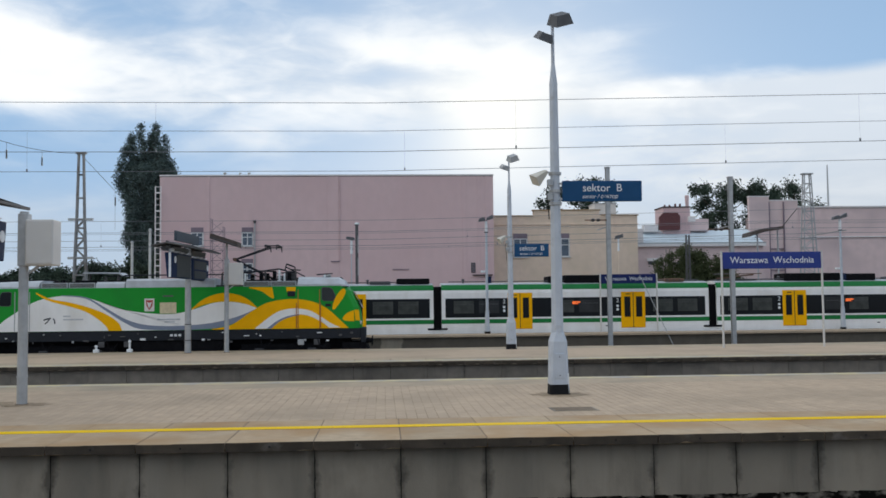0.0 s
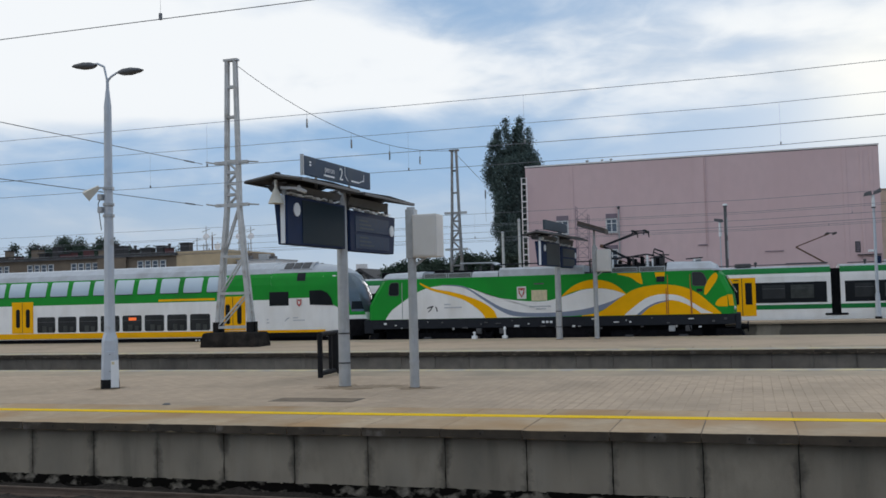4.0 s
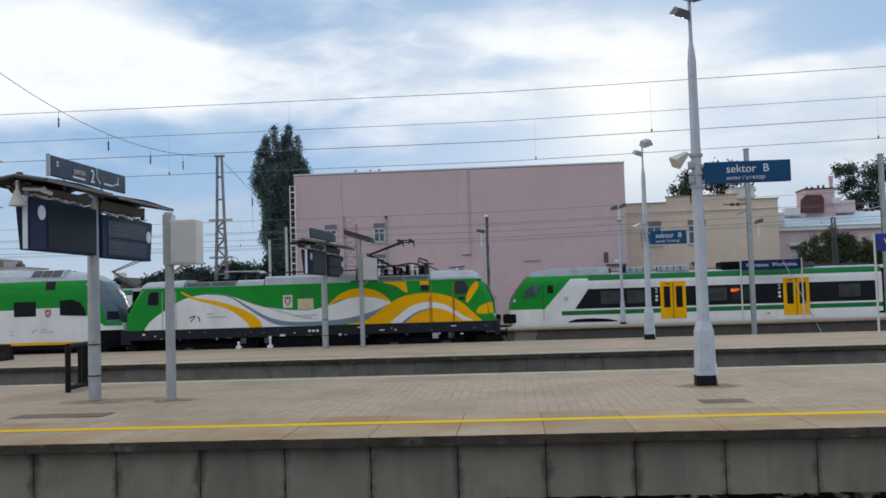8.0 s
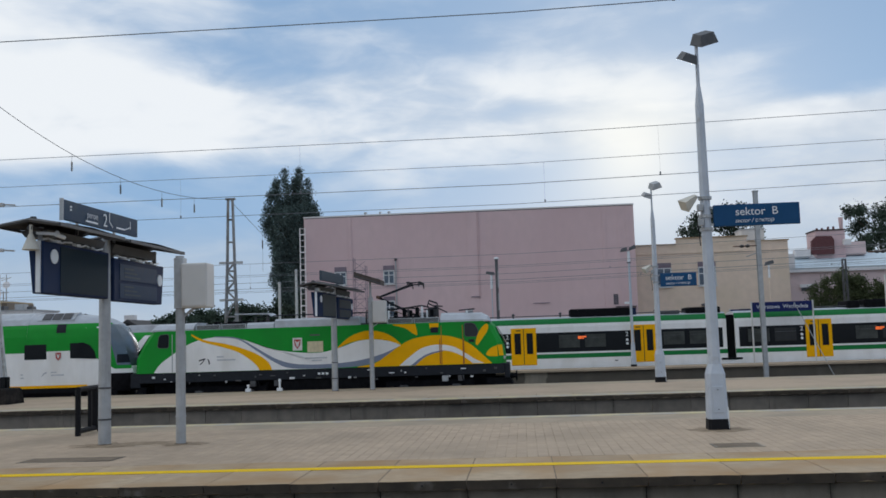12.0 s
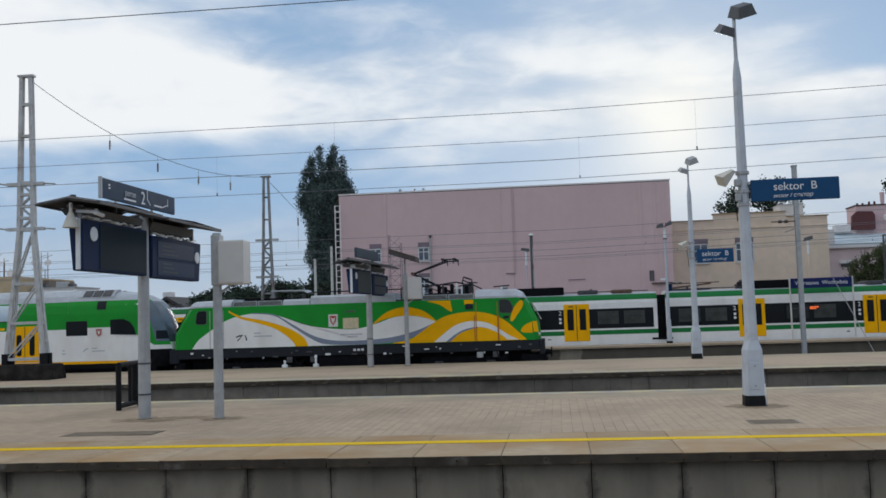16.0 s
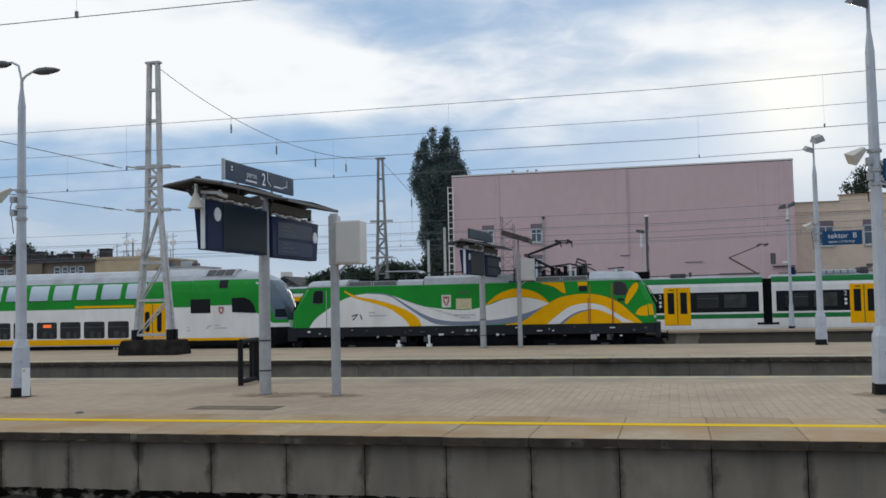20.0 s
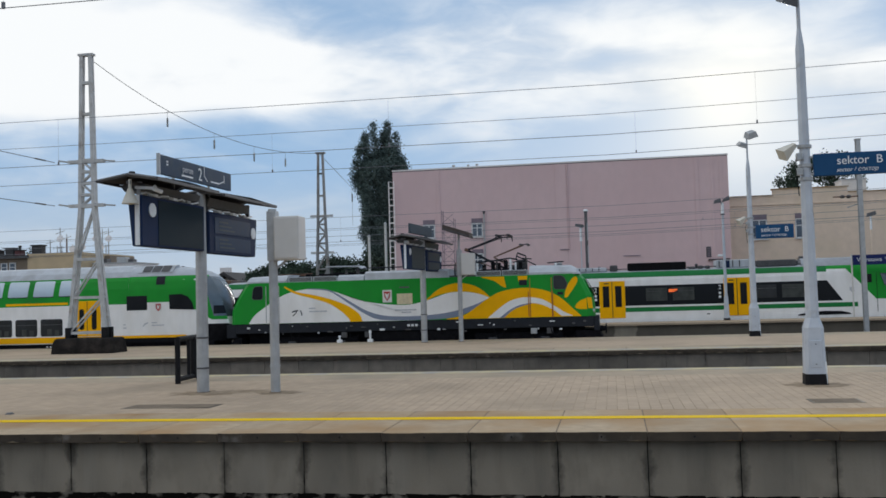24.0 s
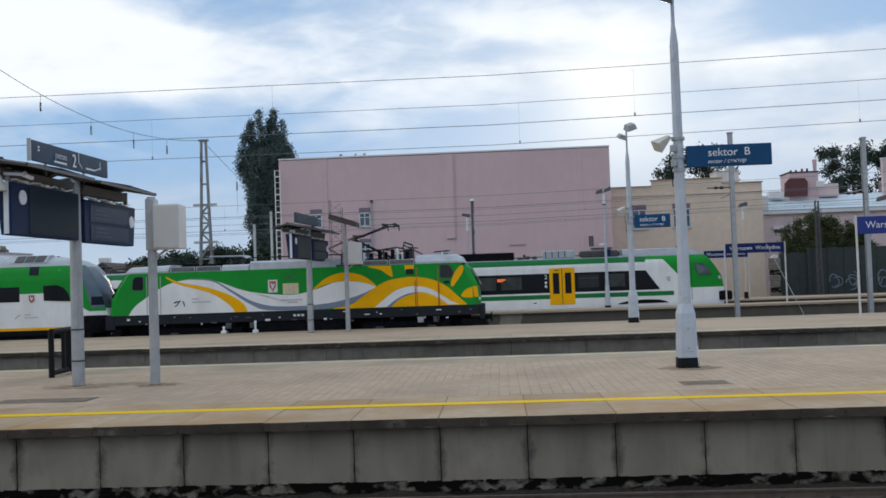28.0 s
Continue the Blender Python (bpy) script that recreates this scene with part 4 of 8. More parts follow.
    for k in range(4):
        part("insulator_rib", Shape().rod((14.45, 0.7, 3.42 + k * 0.12), (14.45, 0.7, 3.46 + k * 0.12), 0.12, 0.08, 10), WHITEPL, white_ins)
    for x, h in ((13.0, 0.42), (13.45, 0.56), (13.75, 0.5), (14.1, 0.62), (14.85, 0.5)):
        part("roof_gear", Shape().box(x, 0.75, 3.3, x + 0.16, 1.2, 3.3 + h, 0.03), UNDER, lo, "dark roof gear")
    part("roof_busbar", Shape().tube([(12.7, 0.75, 3.86), (13.6, 0.75, 3.9), (14.4, 0.75, 4.0), (14.8, 0.75, 3.92)], 0.04), BEAM, lo)
    return lo


make_locomotive()


# double-deck driving coach; x = 0 at its nose, negative to the left
def make_double_decker():
    dd = thing("double_deck_coach", (-20.0, LOCO_Y, 0), "green and white double-deck passenger coach with yellow sill and doors", "train coach")
    W, L, DOOR2 = 2.78, 26.6, -22.67
    prof = [(0.06, 0.20), (0.0, 0.6), (0.0, 3.0), (0.06, 3.45), (0.30, 3.95), (0.72, 4.22), (1.39, 4.32)]
    prof = prof + [(W - y, z) for y, z in prof[-2::-1]]
    s = Shape()
    s.slab_yz([p for p in prof], -L, -5.3)
    part("body", s, WHITE, dd, "white coach body")
    RIDGE = ((0.2, 0.0), (0.75, 0.12), (1.05, 0.14), (1.45, 0.02), (2.15, -0.20), (2.9, -0.48), (3.4, -0.78), (3.68, -1.08), (3.9, -1.5), (4.05, -2.0), (4.16, -2.8))

    def ridge(z):
        for (z0, x0), (z1, x1) in zip(RIDGE, RIDGE[1:]):
            if z <= z1:
                return x0 + (x1 - x0) * (z - z0) / (z1 - z0)
        return RIDGE[-1][1]

    def stand_in(x, z):
        """How far the side stands in from the full width near the nose and the roof."""
        e = 0.5 * math.exp(-max(ridge(z) - x, 0) / 0.55)
        for (y0, z0), (y1, z1) in zip(prof, prof[1:]):
            if z0 <= z <= z1 and z1 > z0:
                return e + y0 + (y1 - y0) * (z - z0) / (z1 - z0)
        return e + (0 if z < 1 else 0.72)

    def skin(name, m, columns, proud, lab=""):
        """columns: rows of points (x, z) on the side, laid on both sides."""
        for far in (0, 1):
            rows = []
            for col in columns:
                row = []
                for x, z in col:
                    x = min(x, ridge(z))
                    e = stand_in(x, z) - proud
                    row.append((x + proud * 0.5, W - e if far else e, z))
                rows.append(row)
            part(name, Shape().grid(rows), m, dd, lab, True)

    zs = (0.2, 0.45, 0.75, 1.05, 1.45, 1.8, 2.15, 2.5, 2.9, 3.2, 3.45, 3.68)
    xs = (-5.3, -4.0, -3.0, -2.2, -1.6, -1.2, -0.85, -0.6, -0.4, -0.2, 0.0, 0.15, 0.3, 0.4)
    skin("driving_end", WHITE, [[(x, z) for z in zs] for x in xs], 0.0, "white driving end")

    def green_foot(x):
        return 2.30 if x < -2.6 else 2.30 - 0.98 * min((x + 2.6) / 1.9, 1.0) ** 1.3

    skin("green_shell", GREEN, [[(x, green_foot(x) + (3.68 - green_foot(x)) * i / 12) for i in range(13)] for x in (-5.3, -4, -3, -2.6, -2.3, -2.0, -1.7, -1.45, -1.2, -1.0, -0.85, -0.7, -0.5, -0.3, -0.15, 0.0, 0.15, 0.3)], 0.006, "green upper part of the driving end")
    def glass_back(z):
        return -0.60 - 0.30 * (z - 1.5)

    skin("windscreen_side", SCREENGLASS, [[(glass_back(z) + (ridge(z) - glass_back(z)) * k / 6, z) for z in (1.5, 1.8, 2.1, 2.5, 2.9, 3.2, 3.4, 3.6)] for k in range(7)], 0.012, "curved side of the windscreen reflecting the sky")
    skin("driving_roof", ROOFGREY, [[(x, z) for z in (3.68, 3.8, 3.9, 4.0, 4.05, 4.1, 4.16)] for x in (-5.3, -4.5, -3.6, -2.8, -2.3, -1.9, -1.5, -1.2, -0.9, -0.7)], 0.004, "light grey cab roof")
    part("driving_roof", Shape().grid([[(x, stand_in(x, 4.16), 4.16), (x, W / 2, 4.22), (x, W - stand_in(x, 4.16), 4.16)] for x in (-5.3, -4.2, -2.8)]), ROOFGREY, dd)
    for rows, m, nm, lab in (((0.2, 0.5, 0.75, 1.05), UNDER, "nose_front", "black coupler front"), ((1.05, 1.25, 1.45), WHITE, "nose_front", "white nose front"), ((1.45, 1.8, 2.15), SCREENGLASS, "nose_front", "lower windscreen edge"), ((2.15, 2.5, 2.9, 3.4, 3.6), SCREENGLASS, "windscreen", "large raked windscreen"), ((3.6, 3.68, 3.9, 4.05, 4.16), ROOFGREY, "nose_front", "grey roof brow")):
        g = []
        for z in rows:
            x = ridge(z)
            e = stand_in(x, z)
            g.append([(x, e, z), (x + 0.10, e + 0.3, z), (x + 0.14, W / 2, z), (x + 0.10, W - e - 0.3, z), (x, W - e, z)])
        part(nm, Shape().grid(g), m, dd, lab, True)
    skin("dark_nose_patch", GLASS, [[(-0.62 + (ridge(z) + 0.62) * k / 4, z) for z in (1.62, 1.8, 1.95, 2.05)] for k in range(5)], 0.02, "black patch under the windscreen")
    skin("coupler_side", UNDER, [[(-0.98 + (ridge(z) + 0.98) * k / 5, z) for z in (0.2, 0.45, 0.75, 1.0, 1.1)] for k in range(6)], 0.012, "black coupler side")
    # bands along the side; each lies 3 mm over the one below
    part("green_band", Shape().box(-L, -0.004, 2.24, -5.3, 0.1, 3.05), GREEN, dd, "green band round the upper windows")
    part("green_band", Shape().grid([[(x, -0.004, 3.05) for x in (-L, -5.3)], [(x, 0.055, 3.47) for x in (-L, -5.3)], [(x, 0.14, 3.66) for x in (-L, -5.3)]]), GREEN, dd)
    roof = Shape()
    roof.grid([[(x, y, z + 0.006) for x in (-L, -5.3)] for y, z in ((0.135, 3.66), (0.294, 3.95), (0.72, 4.226), (1.39, 4.326), (W - 0.72, 4.226), (W - 0.294, 3.95), (W - 0.135, 3.66))])
    part("roof", roof, ROOFGREY, dd, "light grey curved roof")
    part("yellow_sill", Shape().box(-L, -0.006, 0.26, -6.2, 0.08, 0.57), YELLOW, dd, "yellow sill stripe")
    part("yellow_sill", Shape().box(-6.2, -0.006, 0.44, -2.1, 0.08, 0.57), YELLOW, dd, "thin yellow sill stripe")
    part("dark_skirt", Shape().box(-6.2, -0.006, 0.18, -2.1, 0.08, 0.436), UNDER, dd, "black skirt under the cab")
    part("yellow_line", Shape().box(-12.45, -0.007, 2.30, -8.8, 0.02, 2.42), YELLOW, dd, "thin yellow line")
    for i in range(13):
        x = -8.14 - 1.51 * i
        if x < -L + 1.4:
            break
        pane = []
        for z, y, e in ((2.76, -0.016, 0.05), (2.80, -0.016, 0.0), (3.05, -0.014, 0.0), (3.25, 0.012, 0.0), (3.40, 0.03, 0.0), (3.54, 0.066, 0.0), (3.59, 0.085, 0.05)):
            lean = 0.12 * (z - 2.78) / 0.8
            pane.append([(x + lean - e, y, z), (x + lean - 1.18 + e, y, z)])
        w = part("upper_window", Shape().grid(pane), PALEGLASS, dd, "curved upper window with the sky's reflection painted into its pale blue", True)
        part("window_rim", Shape().bar((x + 0.0, -0.02, 2.745), (x - 1.18, -0.02, 2.745), 0.03), BEAM, w)
    for i in range(11):
        x = -9.12 - 1.49 * i
        if x - 1.28 < -21.0:
            break
        w = part("lower_window", Shape().slab_xz([(x - 1.28, 0.70), (x - 1.21, 0.63), (x - 0.07, 0.63), (x, 0.70), (x, 1.48), (x - 0.07, 1.55), (x - 1.21, 1.55), (x - 1.28, 1.48)], -0.014, 0.02), LOWGLASS, dd, "dark lower window")
        part("vent_bar", Shape().box(x - 1.24, -0.02, 1.24, x - 0.02, -0.012, 1.265), EQUIP, w)
        part("seat_back", Shape().box(x - 0.9, -0.018, 0.66, x - 0.62, -0.012, 1.02), SEATPANE, w)
        part("seat_back", Shape().box(x - 0.45, -0.018, 0.66, x - 0.2, -0.012, 0.96), SEATPANE, w)
        if i == 3:
            part("led_display", Shape().box(x - 0.85, -0.022, 1.26, x - 0.35, -0.013, 1.42), ORANGE, w, "lit orange display")
    d = part("door", Shape().box(-8.44, -0.03, 0.60, -6.89, 0.02, 2.47, 0.02), YELLOW, dd, "yellow double door")
    for x in (-8.08, -7.36):
        part("door_window", Shape().slab_xz([(x - 0.04, 1.02), (x + 0.03, 0.94), (x + 0.17, 0.94), (x + 0.24, 1.02), (x + 0.24, 1.96), (x + 0.17, 2.04), (x + 0.03, 2.04), (x - 0.04, 1.96)], -0.04, -0.02), GLASS, d)
    part("door_gap", Shape().box(-7.68, -0.036, 0.62, -7.65, -0.02, 2.45), BEAM, d)
    d = part("door", Shape().box(DOOR2, -0.03, 0.60, DOOR2 + 1.55, 0.02, 2.47, 0.02), YELLOW, dd, "yellow double door")
    for x in (DOOR2 + 0.36, DOOR2 + 1.08):
        part("door_window", Shape().slab_xz([(x - 0.04, 1.02), (x + 0.03, 0.94), (x + 0.17, 0.94), (x + 0.24, 1.02), (x + 0.24, 1.96), (x + 0.17, 2.04), (x + 0.03, 2.04), (x - 0.04, 1.96)], -0.04, -0.02), GLASS, d)
    part("door_gap", Shape().box(DOOR2 + 0.76, -0.036, 0.62, DOOR2 + 0.79, -0.02, 2.45), BEAM, d)
    part("cab_side_window", Shape().box(-5.41, -0.02, 1.90, -4.24, 0.02, 2.66, 0.015), GLASS, dd, "dark window behind the cab")
    part("cab_side_window", Shape().slab_xz([(-3.0, 2.68), (-2.3, 2.70), (-1.95, 2.55), (-1.72, 2.25), (-1.62, 1.86), (-2.98, 1.92)], -0.012, 0.12), GLASS, dd, "dark pointed cab window")
    skin("vent", BEAM, [[(x, z) for z in (3.22, 3.34, 3.46, 3.58, 3.66)] for x in (-3.74, -3.5, -3.24)], 0.014, "dark louvred vent")
    b = part("badge", Shape().slab_xz([(-3.82, 2.26), (-3.40, 2.26), (-3.42, 1.92), (-3.61, 1.74), (-3.80, 1.92)], -0.012, 0.01), BADGE, dd, "white shield badge edged red")
    part("shield", Shape().slab_xz([(-3.76, 2.22), (-3.46, 2.22), (-3.48, 1.96), (-3.61, 1.82), (-3.74, 1.96)], -0.02, -0.01), RED, b)
    part("eagle_shape", Shape().slab_xz([(-3.70, 2.18), (-3.61, 2.10), (-3.52, 2.18), (-3.56, 2.0), (-3.61, 1.92), (-3.66, 2.0)], -0.026, -0.018), BADGE, b)
    part("emblem", painted([(-4.5, 1.05), (-4.38, 1.2), (-4.2, 1.26)], [(-4.46, 1.03), (-4.34, 1.14), (-4.2, 1.2)], -0.012), FAINT, dd, "faded curved emblem")
    for x, z, w in ((-4.0, 1.2, 0.3), (-4.0, 1.06, 0.7), (-5.6, 0.95, 0.16), (-5.6, 1.12, 0.12)):
        part("lettering_bar", Shape().box(x, -0.012, z, x + w, 0.0, z + 0.06), FAINT, dd, "faded unreadable small lettering")
    for i in range(3):
        part("roof_unit", Shape().slab_yz([(0.22, 3.93), (0.62, 4.24), (0.66, 4.20), (0.26, 3.89)], -4.60 + i * 0.53, -4.14 + i * 0.53), EQUIP, dd, "small dark tilted roof grille")
    part("roof_fairing", Shape().slab_yz([(0.24, 3.80), (0.24, 3.90), (0.64, 4.215), (1.1, 4.28), (1.1, 3.9)], -4.85, -2.9), ROOFGREY, dd, "light grey fairing under the roof grilles")
    part("underframe", Shape().box(-L, 0.15, -0.5, -0.6, W - 0.15, 0.27, 0.05), UNDER, dd, "sooty underframe")
    part("bumper", Shape().box(-0.4, 0.5, 0.2, 0.36, W - 0.5, 0.75, 0.08), UNDER, dd, "dark coupler shroud")
    for c in (-23.5, -4.0):
        bog = part("bogie", Shape().box(c - 1.7, 0.2, -0.3, c + 1.7, 0.4, 0.1, 0.04), UNDER, dd)
        for xx in (c - 1.25, c + 1.25):
            part("wheel", Shape().rod((xx, 0.5, -0.3), (xx, 0.63, -0.3), 0.46, 0.46, 20), UNDER, bog)
    for x in (-10.1, -9.9):
        part("socket", Shape().rod((x, 0.1, 0.06), (x, 0.2, 0.06), 0.05, 0.05, 10), WHITEPL, dd)
    return dd


make_double_decker()


# articulated electric multiple unit; x from its nose tip, y = 0 at its near side
UNIT_L, UNIT_W, UNIT_Y = 104.0, 2.82, 64.0
GANGWAYS = (23.9, 42.7, 61.3, 80.1)
DOORS = (10.44, 18.25, 29.4, 37.15, 48.2, 55.85, 66.95, 74.6, 85.75, 93.56)


# per car: start, end, height and paint of each box on the roof
ROOF_GEAR = (
    ((7.2, 9.2, 0.30, ROOFGREY), (9.6, 11.6, 0.34, ROOFGREY), (13.7, 17.4, 0.46, UNDER), (18.3, 19.6, 0.26, EQUIP)),
    ((32.5, 36.4, 0.46, UNDER), (38.2, 39.6, 0.16, EQUIP), (40.0, 42.2, 0.32, UNDER)),
    ((50.2, 51.0, 0.40, UNDER), (51.3, 55.1, 0.46, UNDER), (56.0, 57.3, 0.20, EQUIP), (58.2, 59.5, 0.18, RUST)),
    ((66.5, 70.4, 0.46, UNDER), (70.8, 72.9, 0.40, UNDER), (74.2, 75.2, 0.2, EQUIP)),
    ((83.1, 85.45, 0.22, ROOFGREY), (85.65, 86.15, 0.34, EQUIP), (86.8, 90.5, 0.44, UNDER), (90.7, 91.1, 0.10, EQUIP), (91.25, 91.55, 0.16, EQUIP), (91.7, 92.0, 0.14, EQUIP), (92.4, 94.5, 0.46, ROOFGREY), (94.9, 97.3, 0.36, EQUIP)),
)


def make_unit():
    un = thing("electric_multiple_unit", (0, UNIT_Y, 0), "white and green passenger train with yellow doors and black window band", "train", "coupled passenger trains")
    W, L = UNIT_W, UNIT_L

    def ridge(z):
        """How far back the nose starts at a height."""
        for (z0, s0), (z1, s1) in zip(NOSE, NOSE[1:]):
            if z <= z1:
                return s0 + (s1 - s0) * (z - z0) / (z1 - z0)
        return NOSE[-1][1]

    NOSE = ((-0.5, 0.04), (0.1, -0.07), (1.25, -0.09), (1.75, -0.02), (2.07, 0.08), (2.6, 0.42), (3.28, 0.95), (3.7, 1.55), (3.86, 2.1), (3.92, 2.9))

    def pulled(s, z):
        """How far the side stands in from the full width."""
        e = 0.62 * math.exp(-max(s, 0) / 0.75)
        return e + (max(z - 2.85, 0) / 1.05) ** 2 * 0.8

    def bound(z):
        return 2.13 + 0.906 * (z - 1.28)

    def nose(flip):
        X = (lambda s: L - s) if flip else (lambda s: s)

        def skin(name, m, zs, s_from, s_to, lab, steps=10):
            for far in (0, 1):
                rows = []
                for z in zs:
                    a, b = s_from(z), s_to(z)
                    row = []
                    for i in range(steps + 1):
                        s = a + (b - a) * (i / steps) ** 1.5
                        e = pulled(s, z)
                        row.append((X(s), W - e if far else e, z))
                    rows.append(row)
                part(name, Shape().grid(rows), m, un, lab, True)

        low, mid = (-0.45, 0.0, 0.4, 0.8, 1.1, 1.28), (1.28, 1.6, 1.95, 2.3, 2.6, 2.85, 3.05, 3.2)
        skin("nose_skirt", WHITE, low, ridge, lambda z: 5.0, "white nose skirt")
        skin("nose_shell", GREEN, mid + (3.3, 3.42), ridge, lambda z: min(bound(z), 3.9), "green sloping nose shell")
        skin("nose_side", WHITE, mid, lambda z: min(bound(z), 3.9), lambda z: 5.0, "white cab side")
        skin("nose_side", GREEN, (3.2, 3.3, 3.42), lambda z: 3.9, lambda z: 5.0, "green cant panel", 3)
        skin("nose_roof", UNITROOF, (3.42, 3.55, 3.7, 3.8, 3.88), ridge, lambda z: 6.4, "light grey cab roof fairing")
        top = Shape().grid([[(X(s), pulled(s, 3.88), 3.88), (X(s), W / 2, 3.95), (X(s), W - pulled(s, 3.88), 3.88)] for s in (2.3, 3.2, 4.5, 6.4)])
        part("nose_roof", top, UNITROOF, un, "light grey cab roof")
        part("nose_roof", Shape().slab_yz([(0.3, 3.3), (0.75, 3.88), (W - 0.75, 3.88), (W - 0.3, 3.3)], min(X(6.35), X(6.4)), max(X(6.35), X(6.4))), UNITROOF, un)
        for zs, m, nm, lab in (((-0.45, 0.0, 0.5, 1.0, 1.28), WHITE, "nose_front", "white nose front"), ((1.28, 1.6, 1.9), GREEN, "nose_front", "green nose front"), ((1.9, 2.07, 2.6, 3.28, 3.5), GLASS, "windscreen", "black raked windscreen"), ((3.5, 3.7, 3.86, 3.88), UNITROOF, "nose_front", "grey brow over the windscreen")):
            rows = []
            for z in zs:
                s = ridge(z)
                e = pulled(s, z)
                rows.append([(X(s), e, z), (X(s - 0.12), (e + W / 2) / 2, z), (X(s - 0.16), W / 2, z), (X(s - 0.12), W - (e + W / 2) / 2, z), (X(s), W - e, z)])
            part(nm, Shape().grid(rows), m, un, lab, True)

        def slanted(pts, proud=0.014):
            s = Shape()
            ring0 = [(X(a), pulled(a, z) - proud, z) for a, z in pts]
            ring1 = [(X(a), pulled(a, z) + 0.10, z) for a, z in pts]
            v0, v1 = [s.bm.verts.new(p) for p in ring0], [s.bm.verts.new(p) for p in ring1]
            for i in range(len(pts)):
                s.bm.faces.new((v0[i], v0[(i + 1) % len(pts)], v1[(i + 1) % len(pts)], v1[i]))
            s.bm.faces.new(v0)
            return s
        part("cab_window", slanted([(0.74, 2.10), (0.96, 2.56), (1.36, 2.84), (1.86, 2.86), (1.60, 2.10)], 0.07), SCREENGLASS, un, "grey cab side window reflecting the sky")
        part("cab_window", slanted([(2.35, 2.3), (2.35, 2.82), (2.72, 2.82), (2.72, 2.3)]), GLASS, un, "small dark cab window")
        part("side_badge", slanted([(3.42, 1.75), (3.42, 2.05), (3.68, 2.05), (3.68, 1.85), (3.55, 1.72)]), FAINT, un, "small grey badge")
        part("headlight", slanted([(0.06, 1.78), (0.12, 2.0), (0.24, 2.0), (0.26, 1.8)]), LENS, un, "pale headlight")
        part("bogie_cut", slanted([(3.6, 0.36), (3.75, 0.46), (4.2, 0.57), (5.2, 0.60), (6.2, 0.54), (6.8, 0.40), (6.8, 0.34)]), UNDER, un, "dark opening over the bogie")
        part("cab_door_seam", slanted([(2.05, 0.5), (2.05, 2.9), (2.075, 2.9), (2.075, 0.5)]), BEAM, un)
        part("coupler", Shape().box(min(X(-0.62), X(0.3)), 0.42, 0.40, max(X(-0.62), X(0.3)), W - 0.42, 1.0, 0.08), UNDER, un, "black coupler")

    prof = [(0.06, -0.45), (0.0, 0.0), (0.0, 2.86), (0.03, 3.05), (0.11, 3.22), (0.26, 3.40), (0.6, 3.5), (W / 2, 3.54)]
    prof = prof + [(W - y, z) for y, z in prof[-2::-1]]
    ends = [5.0] + [g for c in GANGWAYS for g in (c - 0.27, c + 0.27)] + [L - 5.0]
    rnd = random.Random(9)
    for k in range(5):
        a, b = ends[2 * k], ends[2 * k + 1]
        car = part("car_body", Shape().slab_yz(prof, a, b), WHITE, un, "white car body")
        ya = a - (0.87 if k == 0 else 0)
        yb = b + (0.87 if k == 4 else 0)
        band = [(a - (0.9 if k == 0 else -0.25), 1.23), (a if k == 0 else a + 0.25, 2.5), (b if k == 4 else b - 0.25, 2.5), (b + (0.9 if k == 4 else -0.25), 1.23)]
        glass = part("window_band", Shape().slab_xz(band, -0.010, 0.05), GLASS, car, "black glazed window band")
        part("green_stripe", Shape().box(ya - (0.9 if k == 0 else 0), -0.008, 0.83, yb + (0.9 if k == 4 else 0), 0.02, 1.11), UNITGREEN, car, "green waist stripe")
        part("cant_stripe", Shape().grid([[(x, 0.026, 3.05) for x in (a, b)], [(x, 0.104, 3.225) for x in (a, b)], [(x, 0.25, 3.405) for x in (a, b)]]), UNITGREEN, car, "green stripe under the roof")
        part("roof_skin", Shape().grid([[(x, y, z + 0.006) for x in (a, b)] for y, z in ((0.27, 3.405), (0.6, 3.502), (W / 2, 3.542), (W - 0.6, 3.502), (W - 0.27, 3.405))]), ROOFGREY, car, "grey roof")
        part("underframe", Shape().box(a, 0.2, -0.55, b, W - 0.2, 0.0), UNDER, car)
        # single windows inside the black band
        x = a + 0.8
        while x + 1.5 < b:
            if all(abs(x + 0.7 - d) > 1.7 for d in DOORS):
                part("window_pane", Shape().box(x, -0.015, 1.50, x + 1.35, -0.008, 2.34, 0.003), SEATPANE if rnd.random() < 0.7 else LOWGLASS, glass)
                part("vent_bar", Shape().box(x + 0.03, -0.019, 2.10, x + 1.32, -0.014, 2.125), EQUIP, glass)
            x += 1.68
        for x0, x1, h, paint in ROOF_GEAR[k]:
            ru = part("roof_unit", Shape().box(x0, 0.40, 3.48, x1, W - 0.5, 3.54 + h, 0.05), paint, car, "dark roof equipment box" if paint is UNDER else "roof equipment box")
            for q in range(int((x1 - x0) / 0.42)):
                part("unit_rib", Shape().box(x0 + 0.14 + q * 0.42, 0.37, 3.54, x0 + 0.20 + q * 0.42, 0.41, 3.50 + h), UNDER if paint is UNDER else EQUIP, ru)
        for x in np.arange(a + 1.5, b - 1.5, 3.1):
            fit = part("roof_fitting", Shape().rod((x, 0.7, 3.48), (x, 0.7, 3.70), 0.06, 0.05, 8), PORCELAIN, car)
            part("clamp", Shape().ball((x, 0.7, 3.74), 0.11, 0.8), EQUIP, fit)
        part("roof_pipe", Shape().tube([(a + 0.5, 0.62, 3.62), (b - 0.5, 0.62, 3.62)], 0.03), EQUIP, car)
